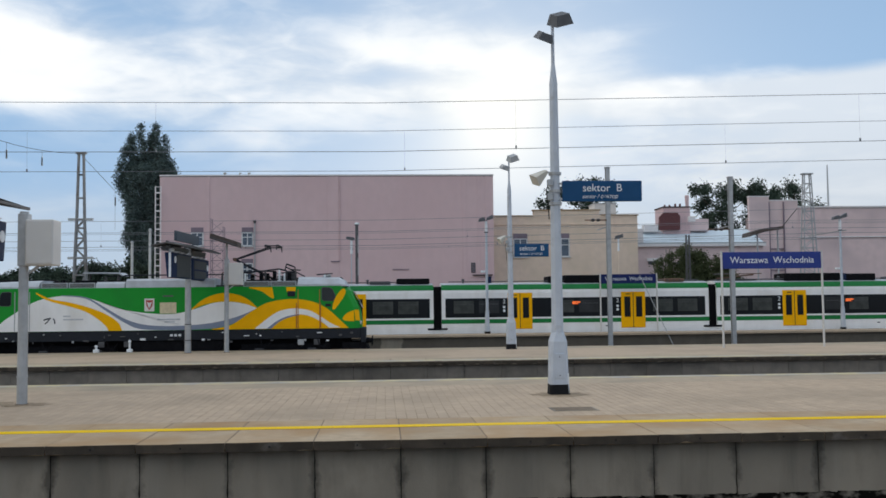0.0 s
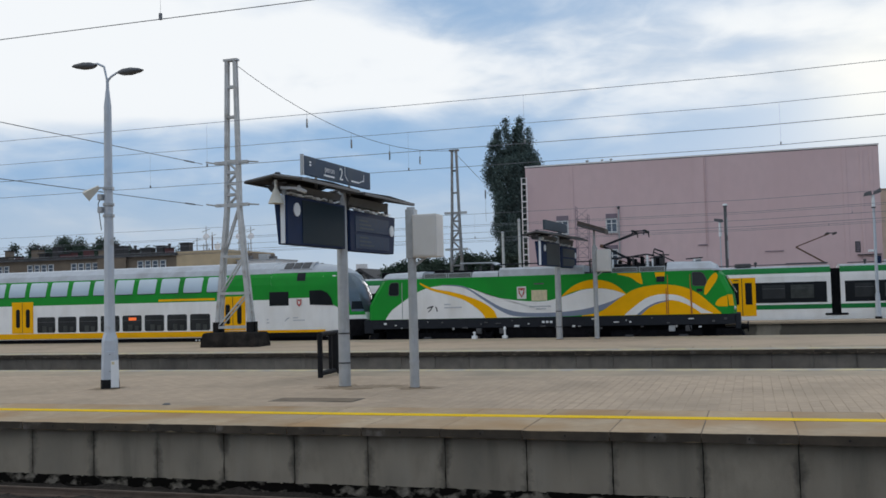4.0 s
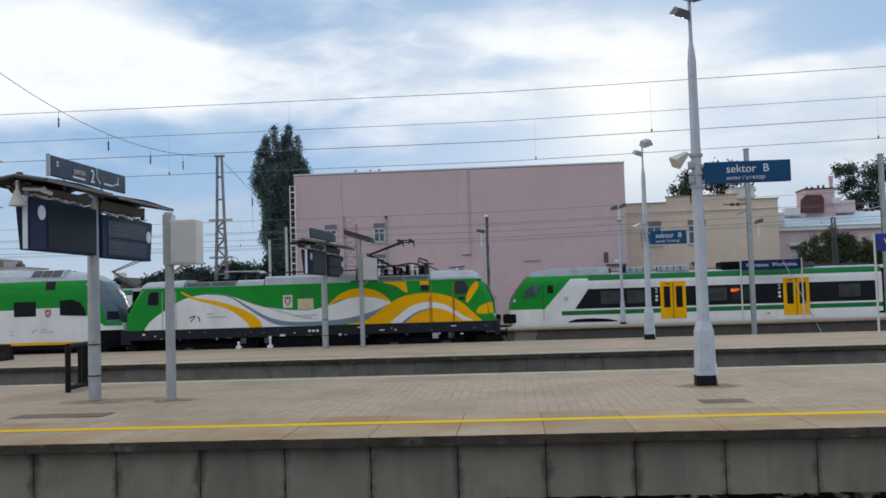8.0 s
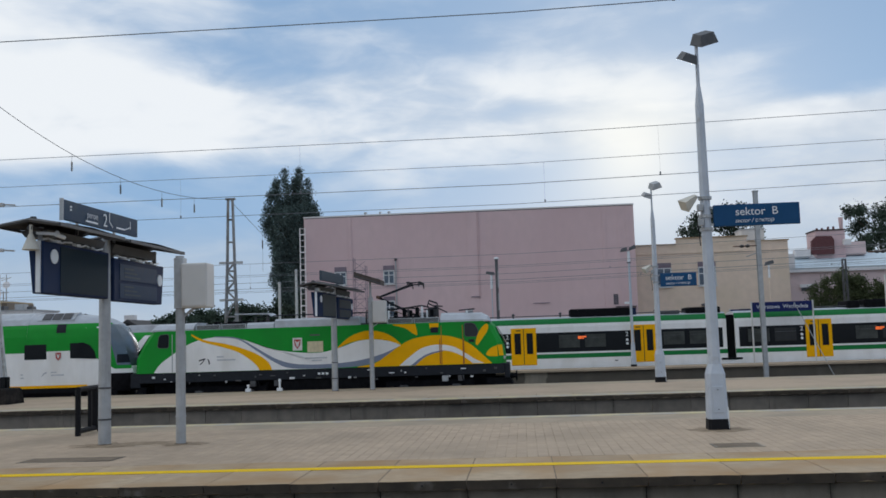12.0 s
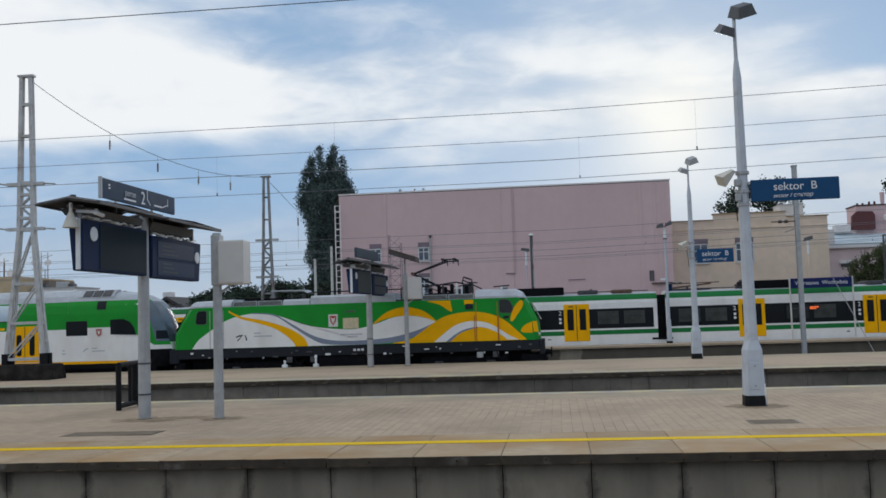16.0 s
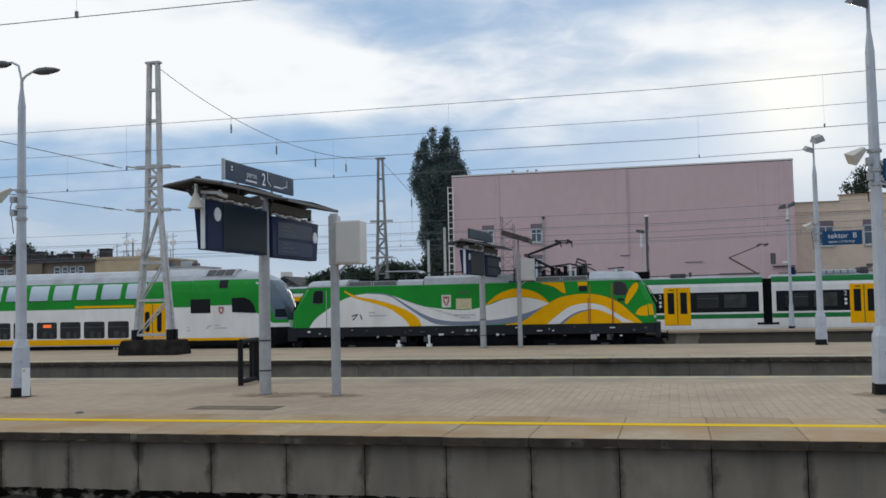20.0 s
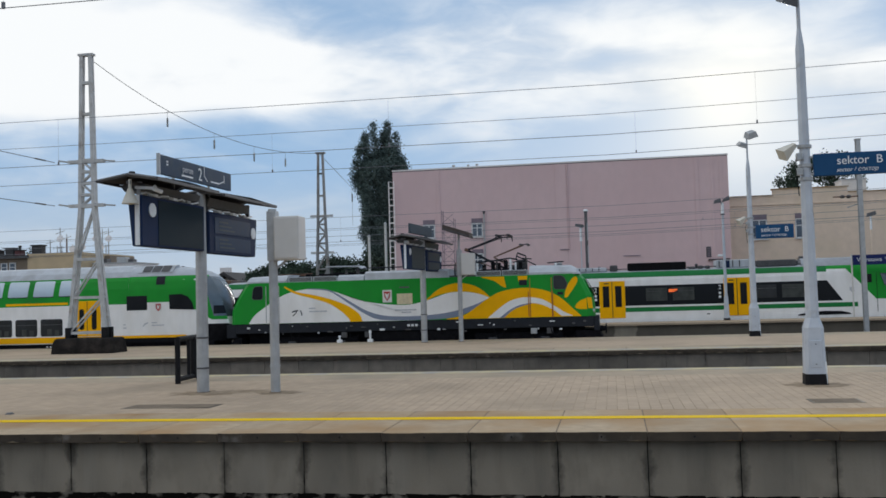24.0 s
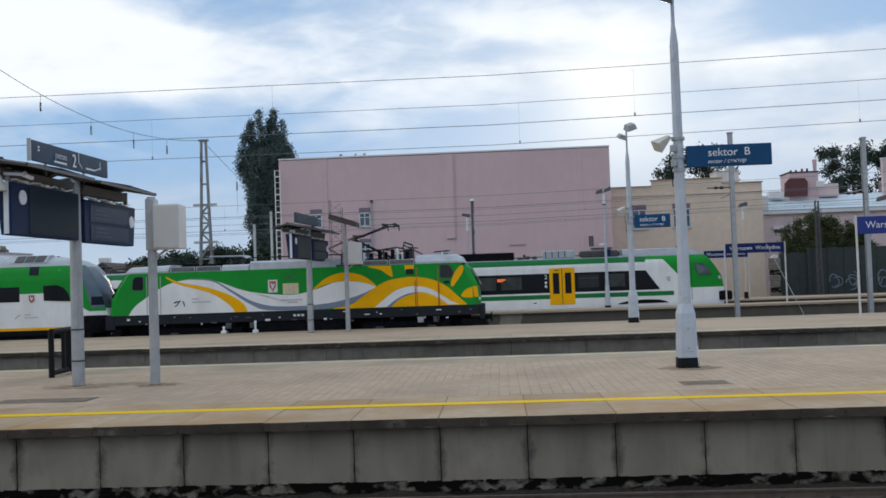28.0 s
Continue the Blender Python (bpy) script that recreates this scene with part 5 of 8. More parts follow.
    for c in GANGWAYS:
        g = part("gangway", Shape().box(c - 0.30, 0.16, 0.3, c + 0.30, W - 0.16, 3.30, 0.03), RUBBER, un, "black rubber gangway")
        for i in range(5):
            part("bellow", Shape().box(c - 0.24 + i * 0.105, 0.10, 0.5, c - 0.19 + i * 0.105, 0.2, 3.2), UNDER, g)
        part("gangway_step", Shape().box(c - 0.66, -0.05, 0.42, c + 0.66, 0.3, 0.55, 0.03), UNDER, g)
        part("gangway_skirt", Shape().box(c - 0.28, 0.02, -0.42, c + 0.28, W - 0.02, 0.42, 0.02), WHITE, g, "white skirt under the gangway")
        bog = part("bogie", Shape().box(c - 1.7, 0.15, -0.55, c + 1.7, 0.4, -0.15, 0.04), UNDER, un)
        for xx in (c - 1.3, c + 1.3):
            part("wheel", Shape().rod((xx, 0.5, -0.35), (xx, 0.63, -0.35), 0.41, 0.41, 18), UNDER, bog)
    for i, c in enumerate(DOORS):
        d = part("door", Shape().box(c - 0.82, -0.03, 0.44, c + 0.82, 0.02, 2.84, 0.015), YELLOW, un, "yellow double door")
        for x in (c - 0.60, c + 0.19):
            part("door_window", Shape().box(x, -0.042, 1.16, x + 0.41, -0.026, 2.52, 0.01), GLASS, d)
        part("door_gap", Shape().box(c - 0.02, -0.038, 0.46, c + 0.02, -0.026, 2.82), BEAM, d)
        for z in (2.6,):
            part("door_mark", Shape().box(c - 0.5, -0.036, z + 0.06, c - 0.2, -0.029, z + 0.12), BEAM, d)
        words("class_mark", "2", 0.40, (c - 1.06, -0.014, 2.26), WHITEPL, un, label="white class number")
        for z in (1.58, 1.82):
            part("class_mark", Shape().rod((c - 1.06, -0.02, z + 0.08), (c - 1.06, -0.009, z + 0.08), 0.09, 0.09, 10), WHITEPL, un, "white door symbol")
        if i % 2:
            part("socket", Shape().box(c - 1.9, -0.012, 0.56, c - 1.7, 0.01, 0.62), BEAM, un)
    for x in (14.4, 33.2, 52.0, 70.8, 89.6):
        led = part("led_display", Shape().box(x - 0.30, -0.020, 2.02, x + 0.30, -0.012, 2.26), BEAM, un, "dark display with lit orange figures")
        part("lit_figures", Shape().box(x - 0.27, -0.024, 2.05, x - 0.04, -0.019, 2.23).box(x - 0.02, -0.024, 2.14, x + 0.27, -0.019, 2.23).box(x - 0.02, -0.024, 2.05, x + 0.12, -0.019, 2.11), ORANGE, led, "lit orange figures")
    nose(False)
    nose(True)
    # pantograph with its knee towards the nose, and folded ones
    pan = part("pantograph", Shape().box(77.3, 0.7, 3.62, 79.75, 2.08, 3.7), EQUIP, un, "raised single-arm pantograph")
    part("lower_arm", Shape().bar((79.6, 1.4, 3.7), (77.95, 1.4, 4.72), 0.10), RUST, pan)
    part("upper_arm", Shape().bar((77.95, 1.2, 4.72), (79.95, 1.0, 5.48), 0.06).bar((77.95, 1.6, 4.72), (79.95, 1.8, 5.48), 0.06), RUST, pan)
    part("collector", Shape().box(79.75, 0.5, 5.44, 79.89, 2.3, 5.53).box(80.2, 0.5, 5.44, 80.34, 2.3, 5.53).bar((79.8, 0.6, 5.48), (80.3, 0.6, 5.48), 0.06), EQUIP, pan)
    pan = part("pantograph", Shape().box(61.9, 0.7, 3.56, 64.6, 2.08, 3.64), EQUIP, un, "folded rusty pantograph")
    part("lower_arm", Shape().bar((62.1, 1.4, 3.70), (64.7, 1.4, 3.95), 0.10), RUST, pan)
    part("upper_arm", Shape().bar((62.3, 1.2, 3.98), (65.2, 1.2, 4.02), 0.06), RUST, pan)
    part("collector", Shape().box(62.2, 0.5, 3.98, 62.32, 2.3, 4.06).box(62.6, 0.5, 3.98, 62.72, 2.3, 4.06), EQUIP, pan)
    return un


rear_unit = make_unit()
front_unit = copy_thing(rear_unit, pose(-105.4, UNIT_Y, 0))


# ---- lamps, signs and masts ----
def lamp_post(at, label, heads, horn=True, sticker=False, head_paint=None, base_turn=0.0):
    p = thing("platform_lamp", at, label, "lamp post", "platform lamp posts")
    foot = Shape().grid([[(sx, sy, z) for sx, sy in ((r, c), (c, r), (-c, r), (-r, c), (-r, -c), (-c, -r), (c, -r), (r, -c), (r, c))] for z, r, c in ((0.0, 0.240, 0.177), (0.24, 0.233, 0.170), (0.25, 0.2, 0.13))])
    foot = part("foot", foot, BLACKPAINT, p, "black painted foot")
    plate = part("ground_plate", Shape().box(-0.24, -0.24, 0.0, 0.24, 0.24, 0.02, 0.005), BLACKPAINT, p)
    base = Shape()
    rows = []
    for z, r, c in ((0.0, 0.232, 0.17), (1.12, 0.205, 0.14), (1.26, 0.205, 0.13), (1.48, 0.145, 0.06)):
        rows.append([(sx, sy, z) for sx, sy in ((r, c), (c, r), (-c, r), (-r, c), (-r, -c), (-c, -r), (c, -r), (r, -c), (r, c))])
    base.grid(rows)
    b = part("base_column", base, POLE, p, "pale blue-grey base with a hatch")
    for bit in (foot, plate, b):
        bit.rotation_euler[2] = radians(base_turn)
    part("hatch", Shape().box(-0.12, -0.238, 0.38, 0.12, -0.18, 0.98, 0.008), POLE, b)
    for hz in (0.46, 0.9):
        part("hatch_bolt", Shape().rod((0, -0.25, hz), (0, -0.23, hz), 0.014, 0.014, 6), EQUIP, b)
    part("paint_chip", Shape().box(0.19, -0.2, 0.02, 0.225, -0.05, 0.5, 0.005), WHITEPL, b, "bare white strip on the base corner")
    if sticker:
        part("notice", Shape().box(0.02, -0.256, 0.03, 0.215, -0.242, 0.74), WHITEPL, b, "torn white notice")
        part("notice_mark", Shape().box(0.04, -0.262, 0.64, 0.11, -0.255, 0.71), PLATE, b)
    part("shaft", Shape().rod((0, 0, 1.46), (0, 0, 7.5), 0.145, 0.10, 8), POLE, p, "tapered octagonal shaft")
    part("neck", Shape().rod((0, 0, 7.5), (0, 0, 7.98), 0.105, 0.05, 8).rod((0, 0, 7.98), (0, 0, 8.95 if heads == "flood" else 8.3), 0.045, 0.04, 8), POLE, p)
    for z in (4.55, 4.85, 5.28):
        part("clamp", Shape().rod((0, 0, z), (0, 0, z + 0.07), 0.155, 0.155, 10), GALV, p, "steel clamp band")
    for z in (4.66, 5.0):
        part("cable_box", Shape().box(-0.21, -0.2, z, -0.08, -0.05, z + 0.16, 0.01), GALV, p)
    part("cable", Shape().tube([(-0.16, -0.1, 5.1), (-0.24, -0.12, 4.9), (-0.2, -0.12, 4.6), (-0.17, -0.08, 4.2)], 0.012), BLACKPAINT, p)
    if heads == "flood":
        for at2, tip, sz in (((0.18, -0.05, 9.12), -18, (0.25, 0.22, 0.13)), ((-0.22, -0.1, 8.66), 14, (0.2, 0.18, 0.10))):
            h = Shape()
            m = Matrix.Translation(at2) @ Euler((radians(24), radians(tip), radians(20))).to_matrix().to_4x4()
            pts = [(-1, -1, -1), (1, -1, -1), (1, 1, -1), (-1, 1, -1), (-0.72, -0.72, 1), (0.72, -0.72, 1), (0.72, 0.72, 1), (-0.72, 0.72, 1)]
            vs = [h.bm.verts.new(m @ Vector((q[0] * sz[0], q[1] * sz[1], q[2] * sz[2]))) for q in pts]
            for f in ((0, 3, 2, 1), (4, 5, 6, 7), (0, 1, 5, 4), (1, 2, 6, 5), (2, 3, 7, 6), (3, 0, 4, 7)):
                h.bm.faces.new([vs[i] for i in f])
            head = part("floodlight", h, head_paint or FLOOD, p, "grey floodlight head")
            g = Shape()
            gv = [g.bm.verts.new(m @ Vector((q[0] * sz[0] * 0.86, q[1] * sz[1] * 0.86, -sz[2] * 1.02))) for q in pts[:4]]
            g.bm.faces.new(gv)
            part("front_glass", g, LENS, head)
        part("bracket", Shape().bar((0, 0, 8.62), (-0.22, -0.06, 8.62), 0.05).bar((0, 0, 8.94), (0.1, 0, 9.02), 0.06), GALV, p)
    else:
        for sgn, z in ((-1, 8.72), (1, 8.42)):
            part("bracket", Shape().tube([(0, 0, 8.2), (0.1 * sgn, 0, z - 0.1), (0.3 * sgn, 0, z), (0.45 * sgn, 0, z)], 0.03), POLE, p)
            h = Shape()
            rows = []
            for x, w, t in ((0.35, 0.05, 0.04), (0.5, 0.12, 0.09), (0.75, 0.15, 0.10), (1.0, 0.11, 0.06), (1.12, 0.03, 0.02)):
                rows.append([(sgn * x, w * math.cos(a), z + t * math.sin(a) + (0.0 if sgn > 0 else -0.05 * (1.1 - x))) for a in [2 * math.pi * i / 10 for i in range(11)]])
            h.grid(rows)
            part("street_light_head", h, FLOOD, p, "flat dark street-light head", True)
    if horn:
        h = Shape()
        h.rod((-0.22, -0.1, 5.36), (-0.54, -0.22, 5.12), 0.06, 0.19, 4)
        hn = part("loudspeaker_horn", h, HORN, p, "ivory horn loudspeaker")
        part("horn_arm", Shape().bar((0, 0, 5.34), (-0.3, -0.1, 5.34), 0.04), GALV, hn)
    return p


LAMP1 = (4.36, 22.86, 0)
lamp_post(LAMP1, "tall pale blue-grey lamp post with floodlights on the paved platform", "flood")
lamp_post((-16.45, 21.97, 0), "tall pale blue-grey lamp post with two street-light heads", "street", sticker=True, base_turn=36.0)
lamp_post((24.9, 22.86, 0), "tall pale blue-grey lamp post on the paved platform", "flood")
lamp_post((6.24, 45.6, 0), "tall grey lamp post with floodlights on the further platform", "flood", head_paint=FLOODPALE)


def sector_sign(at, w, h, small=False):
    s = thing("sector_sign", at, "dark blue hanging sign with white letters on a lamp post", "sign", "sector signs")
    part("board", Shape().box(0, -0.05, -h / 2, w, 0.05, h / 2, 0.012), SIGNBLUE, s, "dark blue board")
    part("arm", Shape().bar((-0.12, 0, h * 0.38), (0.02, 0, h * 0.38), 0.04).bar((-0.12, 0, -h * 0.38), (0.02, 0, -h * 0.38), 0.04), GALV, s)
    words("lettering", "sektor  B", h * 0.52, (w * 0.50, -0.058, h * 0.14), WHITEPL, s, label="white letters")
    words("lettering", "sector / сектор", h * 0.26, (w * 0.47, -0.058, -h * 0.27), WHITEPL, s, label="small white letters", lean=0.25)
    return s


sector_sign((4.52, 22.80, 4.88), 1.95, 0.50)
sector_sign((6.45, 45.55, 4.68), 1.64, 0.62)


def information_stand(at, turn, label, housing, blank, panel, plain=False):
    p = thing("information_stand", at, label, "information board", "platform information stands", turn=turn)
    part("post", Shape().rod((0, 0, 0), (0, 0, 4.95), 0.15, 0.13, 14), GALV, p, "round grey post")
    part("post_joint", Shape().rod((0, 0, 1.32), (0, 0, 1.36), 0.16, 0.16, 14), EQUIP, p)
    part("post_ring", Shape().rod((0, 0, 0.58), (0, 0, 0.62), 0.162, 0.162, 14), EQUIP, p)
    part("foot_plate", Shape().rod((0, 0, 0), (0, 0, 0.025), 0.19, 0.17, 14), COVER, p)
    for x0, x1, z0, z1, clock in ((-3.2, -0.14, 3.45, 4.55, -2.75), (0.14, 3.2, 3.42, 4.46, 2.9)):
        shell = Shape().box(x0, -0.17, z0, x1, 0.17, z1, 0.02)
        for v in shell.bm.verts:
            if v.co.z < (z0 + z1) / 2:        # the housing narrows towards its lower edge
                v.co.y = min(v.co.y, 0.06)
                v.co.x = min(v.co.x, x1 - (0.16 if clock > 0 else 0.04))
        d = part("display", shell, housing, p, "dark display housing")
        if clock < 0:
            part("screen", Shape().box(x0 + 0.72, -0.182, z0 + 0.05, x1 - 0.10, -0.168, z1 - 0.06), blank, d, "blank dark screen")
        else:
            for za, zb in ((z0 + 0.08, z0 + 0.44), (z0 + 0.52, z1 - 0.12)):
                sc = part("screen", Shape().box(x0 + 0.3, -0.182, za, x1 - 0.5, -0.168, zb), panel, d, "dim display panel")
                for i in range(3):
                    part("text_bar", Shape().box(x0 + 0.55, -0.186, za + 0.07 + 0.1 * i, x0 + 1.5 - 0.2 * i, -0.181, za + 0.11 + 0.1 * i), DULLBOARD, sc)
        c = Shape().rod((clock, -0.165, z1 - 0.4 if clock > 0 else z1 - 0.3), (clock, -0.19, z1 - 0.4 if clock > 0 else z1 - 0.3), 0.155, 0.155, 20)
        part("clock_face", c, WHITEPL, d, "round white clock face")
        # white tube and boxes imitate the bright sky in the gap under the canopy
        gap_line = [((x0 + 0.15) + (x1 - x0 - 0.3) * i / 12, -0.1 + 0.03 * math.sin(i * 2.3), z1 + 0.05 + 0.035 * math.sin(i * 1.7)) for i in range(13)]
        tagged(part("cable_run", Shape().tube(gap_line, 0.022, 6), WHITEPL, d, "white strip standing in for the bright sky over the display"), kind="stuff")
        for k in (2, 5, 6, 9):
            part("cable_box", Shape().box(gap_line[k][0], -0.14, z1 + 0.01, gap_line[k][0] + 0.2, 0.02, z1 + 0.08, 0.01), FLOODPALE if k % 2 else WHITEPL, d)
        for hx in ((x0 + 0.22, x1 - 0.12) if clock < 0 else (x0 + 0.2, x1 - 0.25)):
            part("hanger", Shape().bar((hx, 0, z1), (hx, 0, 4.86), 0.09), FLOODPALE if hx < -2 else EQUIP, p)
    part("end_strip", Shape().box(-3.23, -0.12, 3.47, -3.2, -0.02, 4.55), WHITEPL, p, "pale strip on the housing's end")
    for x0, x1, dz in ((-3.66, -0.62, 0.02), (-0.30, 3.15, 0.0)):
        s = Shape()
        for far in (-0.75, 0.60):
            s.grid([[(x0, far, 4.84), ((x0 + x1) / 2, far, 4.84), (x1, far, 4.84)], [(x0 + 0.25, 0, 4.98), ((x0 + x1) / 2, 0, 5.00), (x1 - 0.25, 0, 4.98)]])
            s.grid([[(x0, far, 4.80), ((x0 + x1) / 2, far, 4.80), (x1, far, 4.80)], [(x0 + 0.25, 0, 4.94), ((x0 + x1) / 2, 0, 4.96), (x1 - 0.25, 0, 4.94)]])
        for v in s.bm.verts:
            v.co.z += dz + 0.05 * math.sin(math.pi * (v.co.x - x0) / (x1 - x0))
        c = part("canopy", s, CANOPY, p, "weathered grey canopy sheet")
        part("canopy_rim", Shape().bar((x0, -0.76, 4.80), (x1, -0.76, 4.80), 0.07).bar((x0, 0.61, 4.80), (x1, 0.61, 4.80), 0.05).bar((x0, -0.76, 4.80), (x0 + 0.2, 0, 4.94), 0.06).bar((x0, 0.61, 4.80), (x0 + 0.2, 0, 4.94), 0.05).bar((x1, -0.76, 4.80), (x1 - 0.2, 0, 4.94), 0.06).bar((x1, 0.61, 4.80), (x1 - 0.2, 0, 4.94), 0.05), DARKPOST, c, "dull grey rim")
        c.children[-1].location.z = dz
    part("crossbeam", Shape().box(-3.45, -0.05, 4.76, 2.7, 0.05, 4.83), EQUIP, p)
    # dark boxes added to stand in for the canopy's dark underside
    for x0, x1, z0 in ((-3.0, -0.3, 4.655), (0.2, 2.75, 4.60)):
        part("light_trough", Shape().slab_yz([(-0.16, 4.80), (-0.08, z0), (0.34, z0), (0.46, 4.80)], x0, x1), FLOOD, p, "dark box added to fill in the canopy's dark underside")
    part("cap", Shape().rod((-3.2, 0.05, 4.9), (-3.2, 0.05, 5.06), 0.11, 0.06, 10), CANOPY, p)
    if plain:
        part("camera_dome", Shape().ball((-3.0, -0.1, 4.66), 0.12, 0.8), WHITEPL, p, "small white camera dome")
        part("platform_board", Shape().box(-2.15, -0.06, 5.13, 1.75, 0.06, 5.58, 0.012), DULLBOARD, p, "dull slate platform board")
        return p
    cam_dome = part("loudspeaker_cone", Shape().rod((-3.42, -0.02, 4.34), (-3.42, -0.02, 4.66), 0.175, 0.05, 14), HORN, p, "white cone loudspeaker")
    part("cone_stem", Shape().rod((-3.42, -0.02, 4.66), (-3.42, -0.02, 4.86), 0.035), HORN, cam_dome)
    arm = part("camera_arm", Shape().bar((-3.15, 0.0, 4.72), (-3.15, -0.42, 4.68), 0.06), WHITEPL, p, "white camera arm")
    part("bullet_camera", Shape().rod((-3.2, -0.45, 4.66), (-2.95, -0.5, 4.62), 0.045, 0.045, 10), WHITEPL, arm)
    part("bullet_camera", Shape().rod((-3.1, -0.42, 4.72), (-2.8, -0.30, 4.70), 0.04, 0.04, 10), WHITEPL, arm)
    b = part("platform_board", Shape().box(-2.15, -0.06, 5.13, 1.75, 0.01, 5.58, 0.01), SLATE, p, "slate blue platform board")
    part("board_edge", Shape().box(-2.18, -0.066, 5.11, -2.145, 0.015, 5.60), GALV, b)
    for x in (-1.4, 0.5):
        part("board_leg", Shape().bar((x, 0, 4.86), (x, 0, 5.15), 0.05), GALV, p)
    words("lettering", "peron", 0.23, (-0.78, -0.068, 5.37), FAINT, b)
    words("lettering", "2", 0.44, (-0.12, -0.068, 5.33), WHITEPL, b)
    for x, z, w in ((-1.85, 5.43, 0.08), (-1.85, 5.36, 0.08), (-1.1, 5.20, 0.6), (0.5, 5.22, 0.45)):
        part("small_mark", Shape().box(x, -0.066, z, x + w, -0.06, z + 0.04), WHITEPL, b)
    part("arrow_shape", Shape().bar((0.12, -0.064, 5.56), (0.12, -0.064, 5.34), 0.025, 0.006).bar((0.12, -0.064, 5.34), (0.3, -0.064, 5.22), 0.025, 0.006), WHITEPL, b)
    part("arrow_shape", Shape().bar((0.95, -0.064, 5.23), (1.3, -0.064, 5.33), 0.025, 0.006).bar((1.3, -0.064, 5.28), (1.3, -0.064, 5.48), 0.025, 0.006), WHITEPL, b)
    return p


information_stand((-9.97, 22.6, 0), 88.5, "dark blue departure displays under a small canopy on a grey post", DISPLAY, SCREEN, SCREENTEXT)
information_stand((-8.93, 45.75, 0), 86.0, "dull grey departure displays under a canopy on the further platform", DISPLAY, DULLSCREEN, DULLSCREEN, True)


def cabinet_post(at):
    p = thing("cabinet_post", at, "white metal cabinet mounted on a grey post", "equipment cabinet", "cabinet posts")
    part("post", Shape().rod((0, 0, 0), (0, 0, 4.4), 0.115, 0.10, 14), GALV, p, "round grey post")
    part("foot_plate", Shape().rod((0, 0, 0), (0, 0, 0.025), 0.155, 0.14, 14), COVER, p)
    part("mount", Shape().box(-0.10, -0.14, 3.15, 0.12, 0.14, 4.35, 0.01), FLOODPALE, p)
    c = part("cabinet", Shape().box(0.12, -0.28, 3.16, 0.74, 0.28, 4.2, 0.02), CABINET, p, "white cabinet")
    part("cabinet_door", Shape().box(0.15, -0.295, 3.2, 0.71, -0.278, 4.16, 0.006), CABINET, c)
    part("brace", Shape().bar((0.05, 0, 2.95), (0.35, 0, 3.16), 0.05), GALV, p)
    part("post_ring", Shape().rod((0, 0, 0.62), (0, 0, 0.66), 0.125, 0.125, 14), FLOODPALE, p)
    return p


cab = cabinet_post((-8.03, 22.37, 0))
cab_far = copy_thing(cab, pose(-7.17, 45.9, 0))
stem = part("roof_stem", Shape().rod((0, 0, 4.35), (0, 0, 5.12), 0.06, 0.05, 8), GALV, cab_far)
part("tilted_roof", Shape().slab_xz([(-0.70, 5.34), (-0.66, 5.58), (0.60, 5.16), (0.60, 4.92)], -0.6, 0.6), WEATHERED, cab_far, "small dark weathered tilted roof")
part("roof_edge", Shape().bar((-0.66, -0.62, 5.38), (0.6, -0.62, 4.98), 0.05), EQUIP, cab_far)


def name_sign(at, w, h, z, label, paint=DEEPNAVY):
    s = thing("station_name_sign", at, label, "sign", "station name signs")
    part("board", Shape().box(0, -0.05, z, w, 0.05, z + h, 0.01), paint, s, "dark blue board")
    for x in (-0.05, w + 0.05):
        part("post", Shape().rod((x, 0, 0), (x, 0, z + h + 0.05), 0.05, 0.05, 10), CABINET, s, "slim white post")
    words("lettering", "Warszawa  Wschodnia", h * 0.55, (w / 2, -0.058, z + h * 0.5), WHITEPL, s, label="white letters")
    return s


name_sign((16.0, 44.0, 0), 4.7, 0.78, 3.66, "dark blue station name sign on two white posts", NAVY)
name_sign((14.6, 63.2, TOP4), 3.7, 0.62, 3.2, "dark blue station name sign on the far platform")
name_sign((15.4, 73.6, TOP4), 3.2, 0.55, 3.1, "distant dark blue station name sign")

br = thing("barrier", (-11.86, 25.9, 0), "black painted steel tube barrier standing on the platform", "barrier", turn=94)
part("frame", Shape().tube([(-0.80, 0, 0), (-0.80, 0, 1.22), (0.78, 0, 1.22), (0.78, 0, 0)], 0.075, 8).tube([(-0.80, 0, 0.12), (0.78, 0, 0.12)], 0.075, 8), BLACKPAINT, br, "black tube frame")
for x in (0.02, 0.42):
    part("bar", Shape().rod((x, 0, 0.1), (x, 0, 1.22), 0.05 if x < 0.1 else 0.10), BLACKPAINT, br)

for x, y, w, d, lab in ((3.6, 19.2, 0.95, 0.7, "worn square manhole cover set in the paving"), (-10.36, 19.25, 2.0, 0.75, "dark worn steel cover set in the paving")):
    m = thing("manhole_cover", (x, y, 0), lab, "manhole cover", "covers in the paving")
    part("frame", Shape().box(0, 0, 0, w, d, 0.006), EDGE, m)
    part("lid", Shape().box(0.06, 0.06, 0.004, w - 0.06, d - 0.06, 0.012, 0.003), COVER, m)


dr = thing("drain_cap", (-12.43, 18.5, 0), "small dark drain cap set in the paving", "drain")
part("cap", Shape().rod((0, 0, 0), (0, 0, 0.03), 0.10, 0.06, 10), DARKPOST, dr)


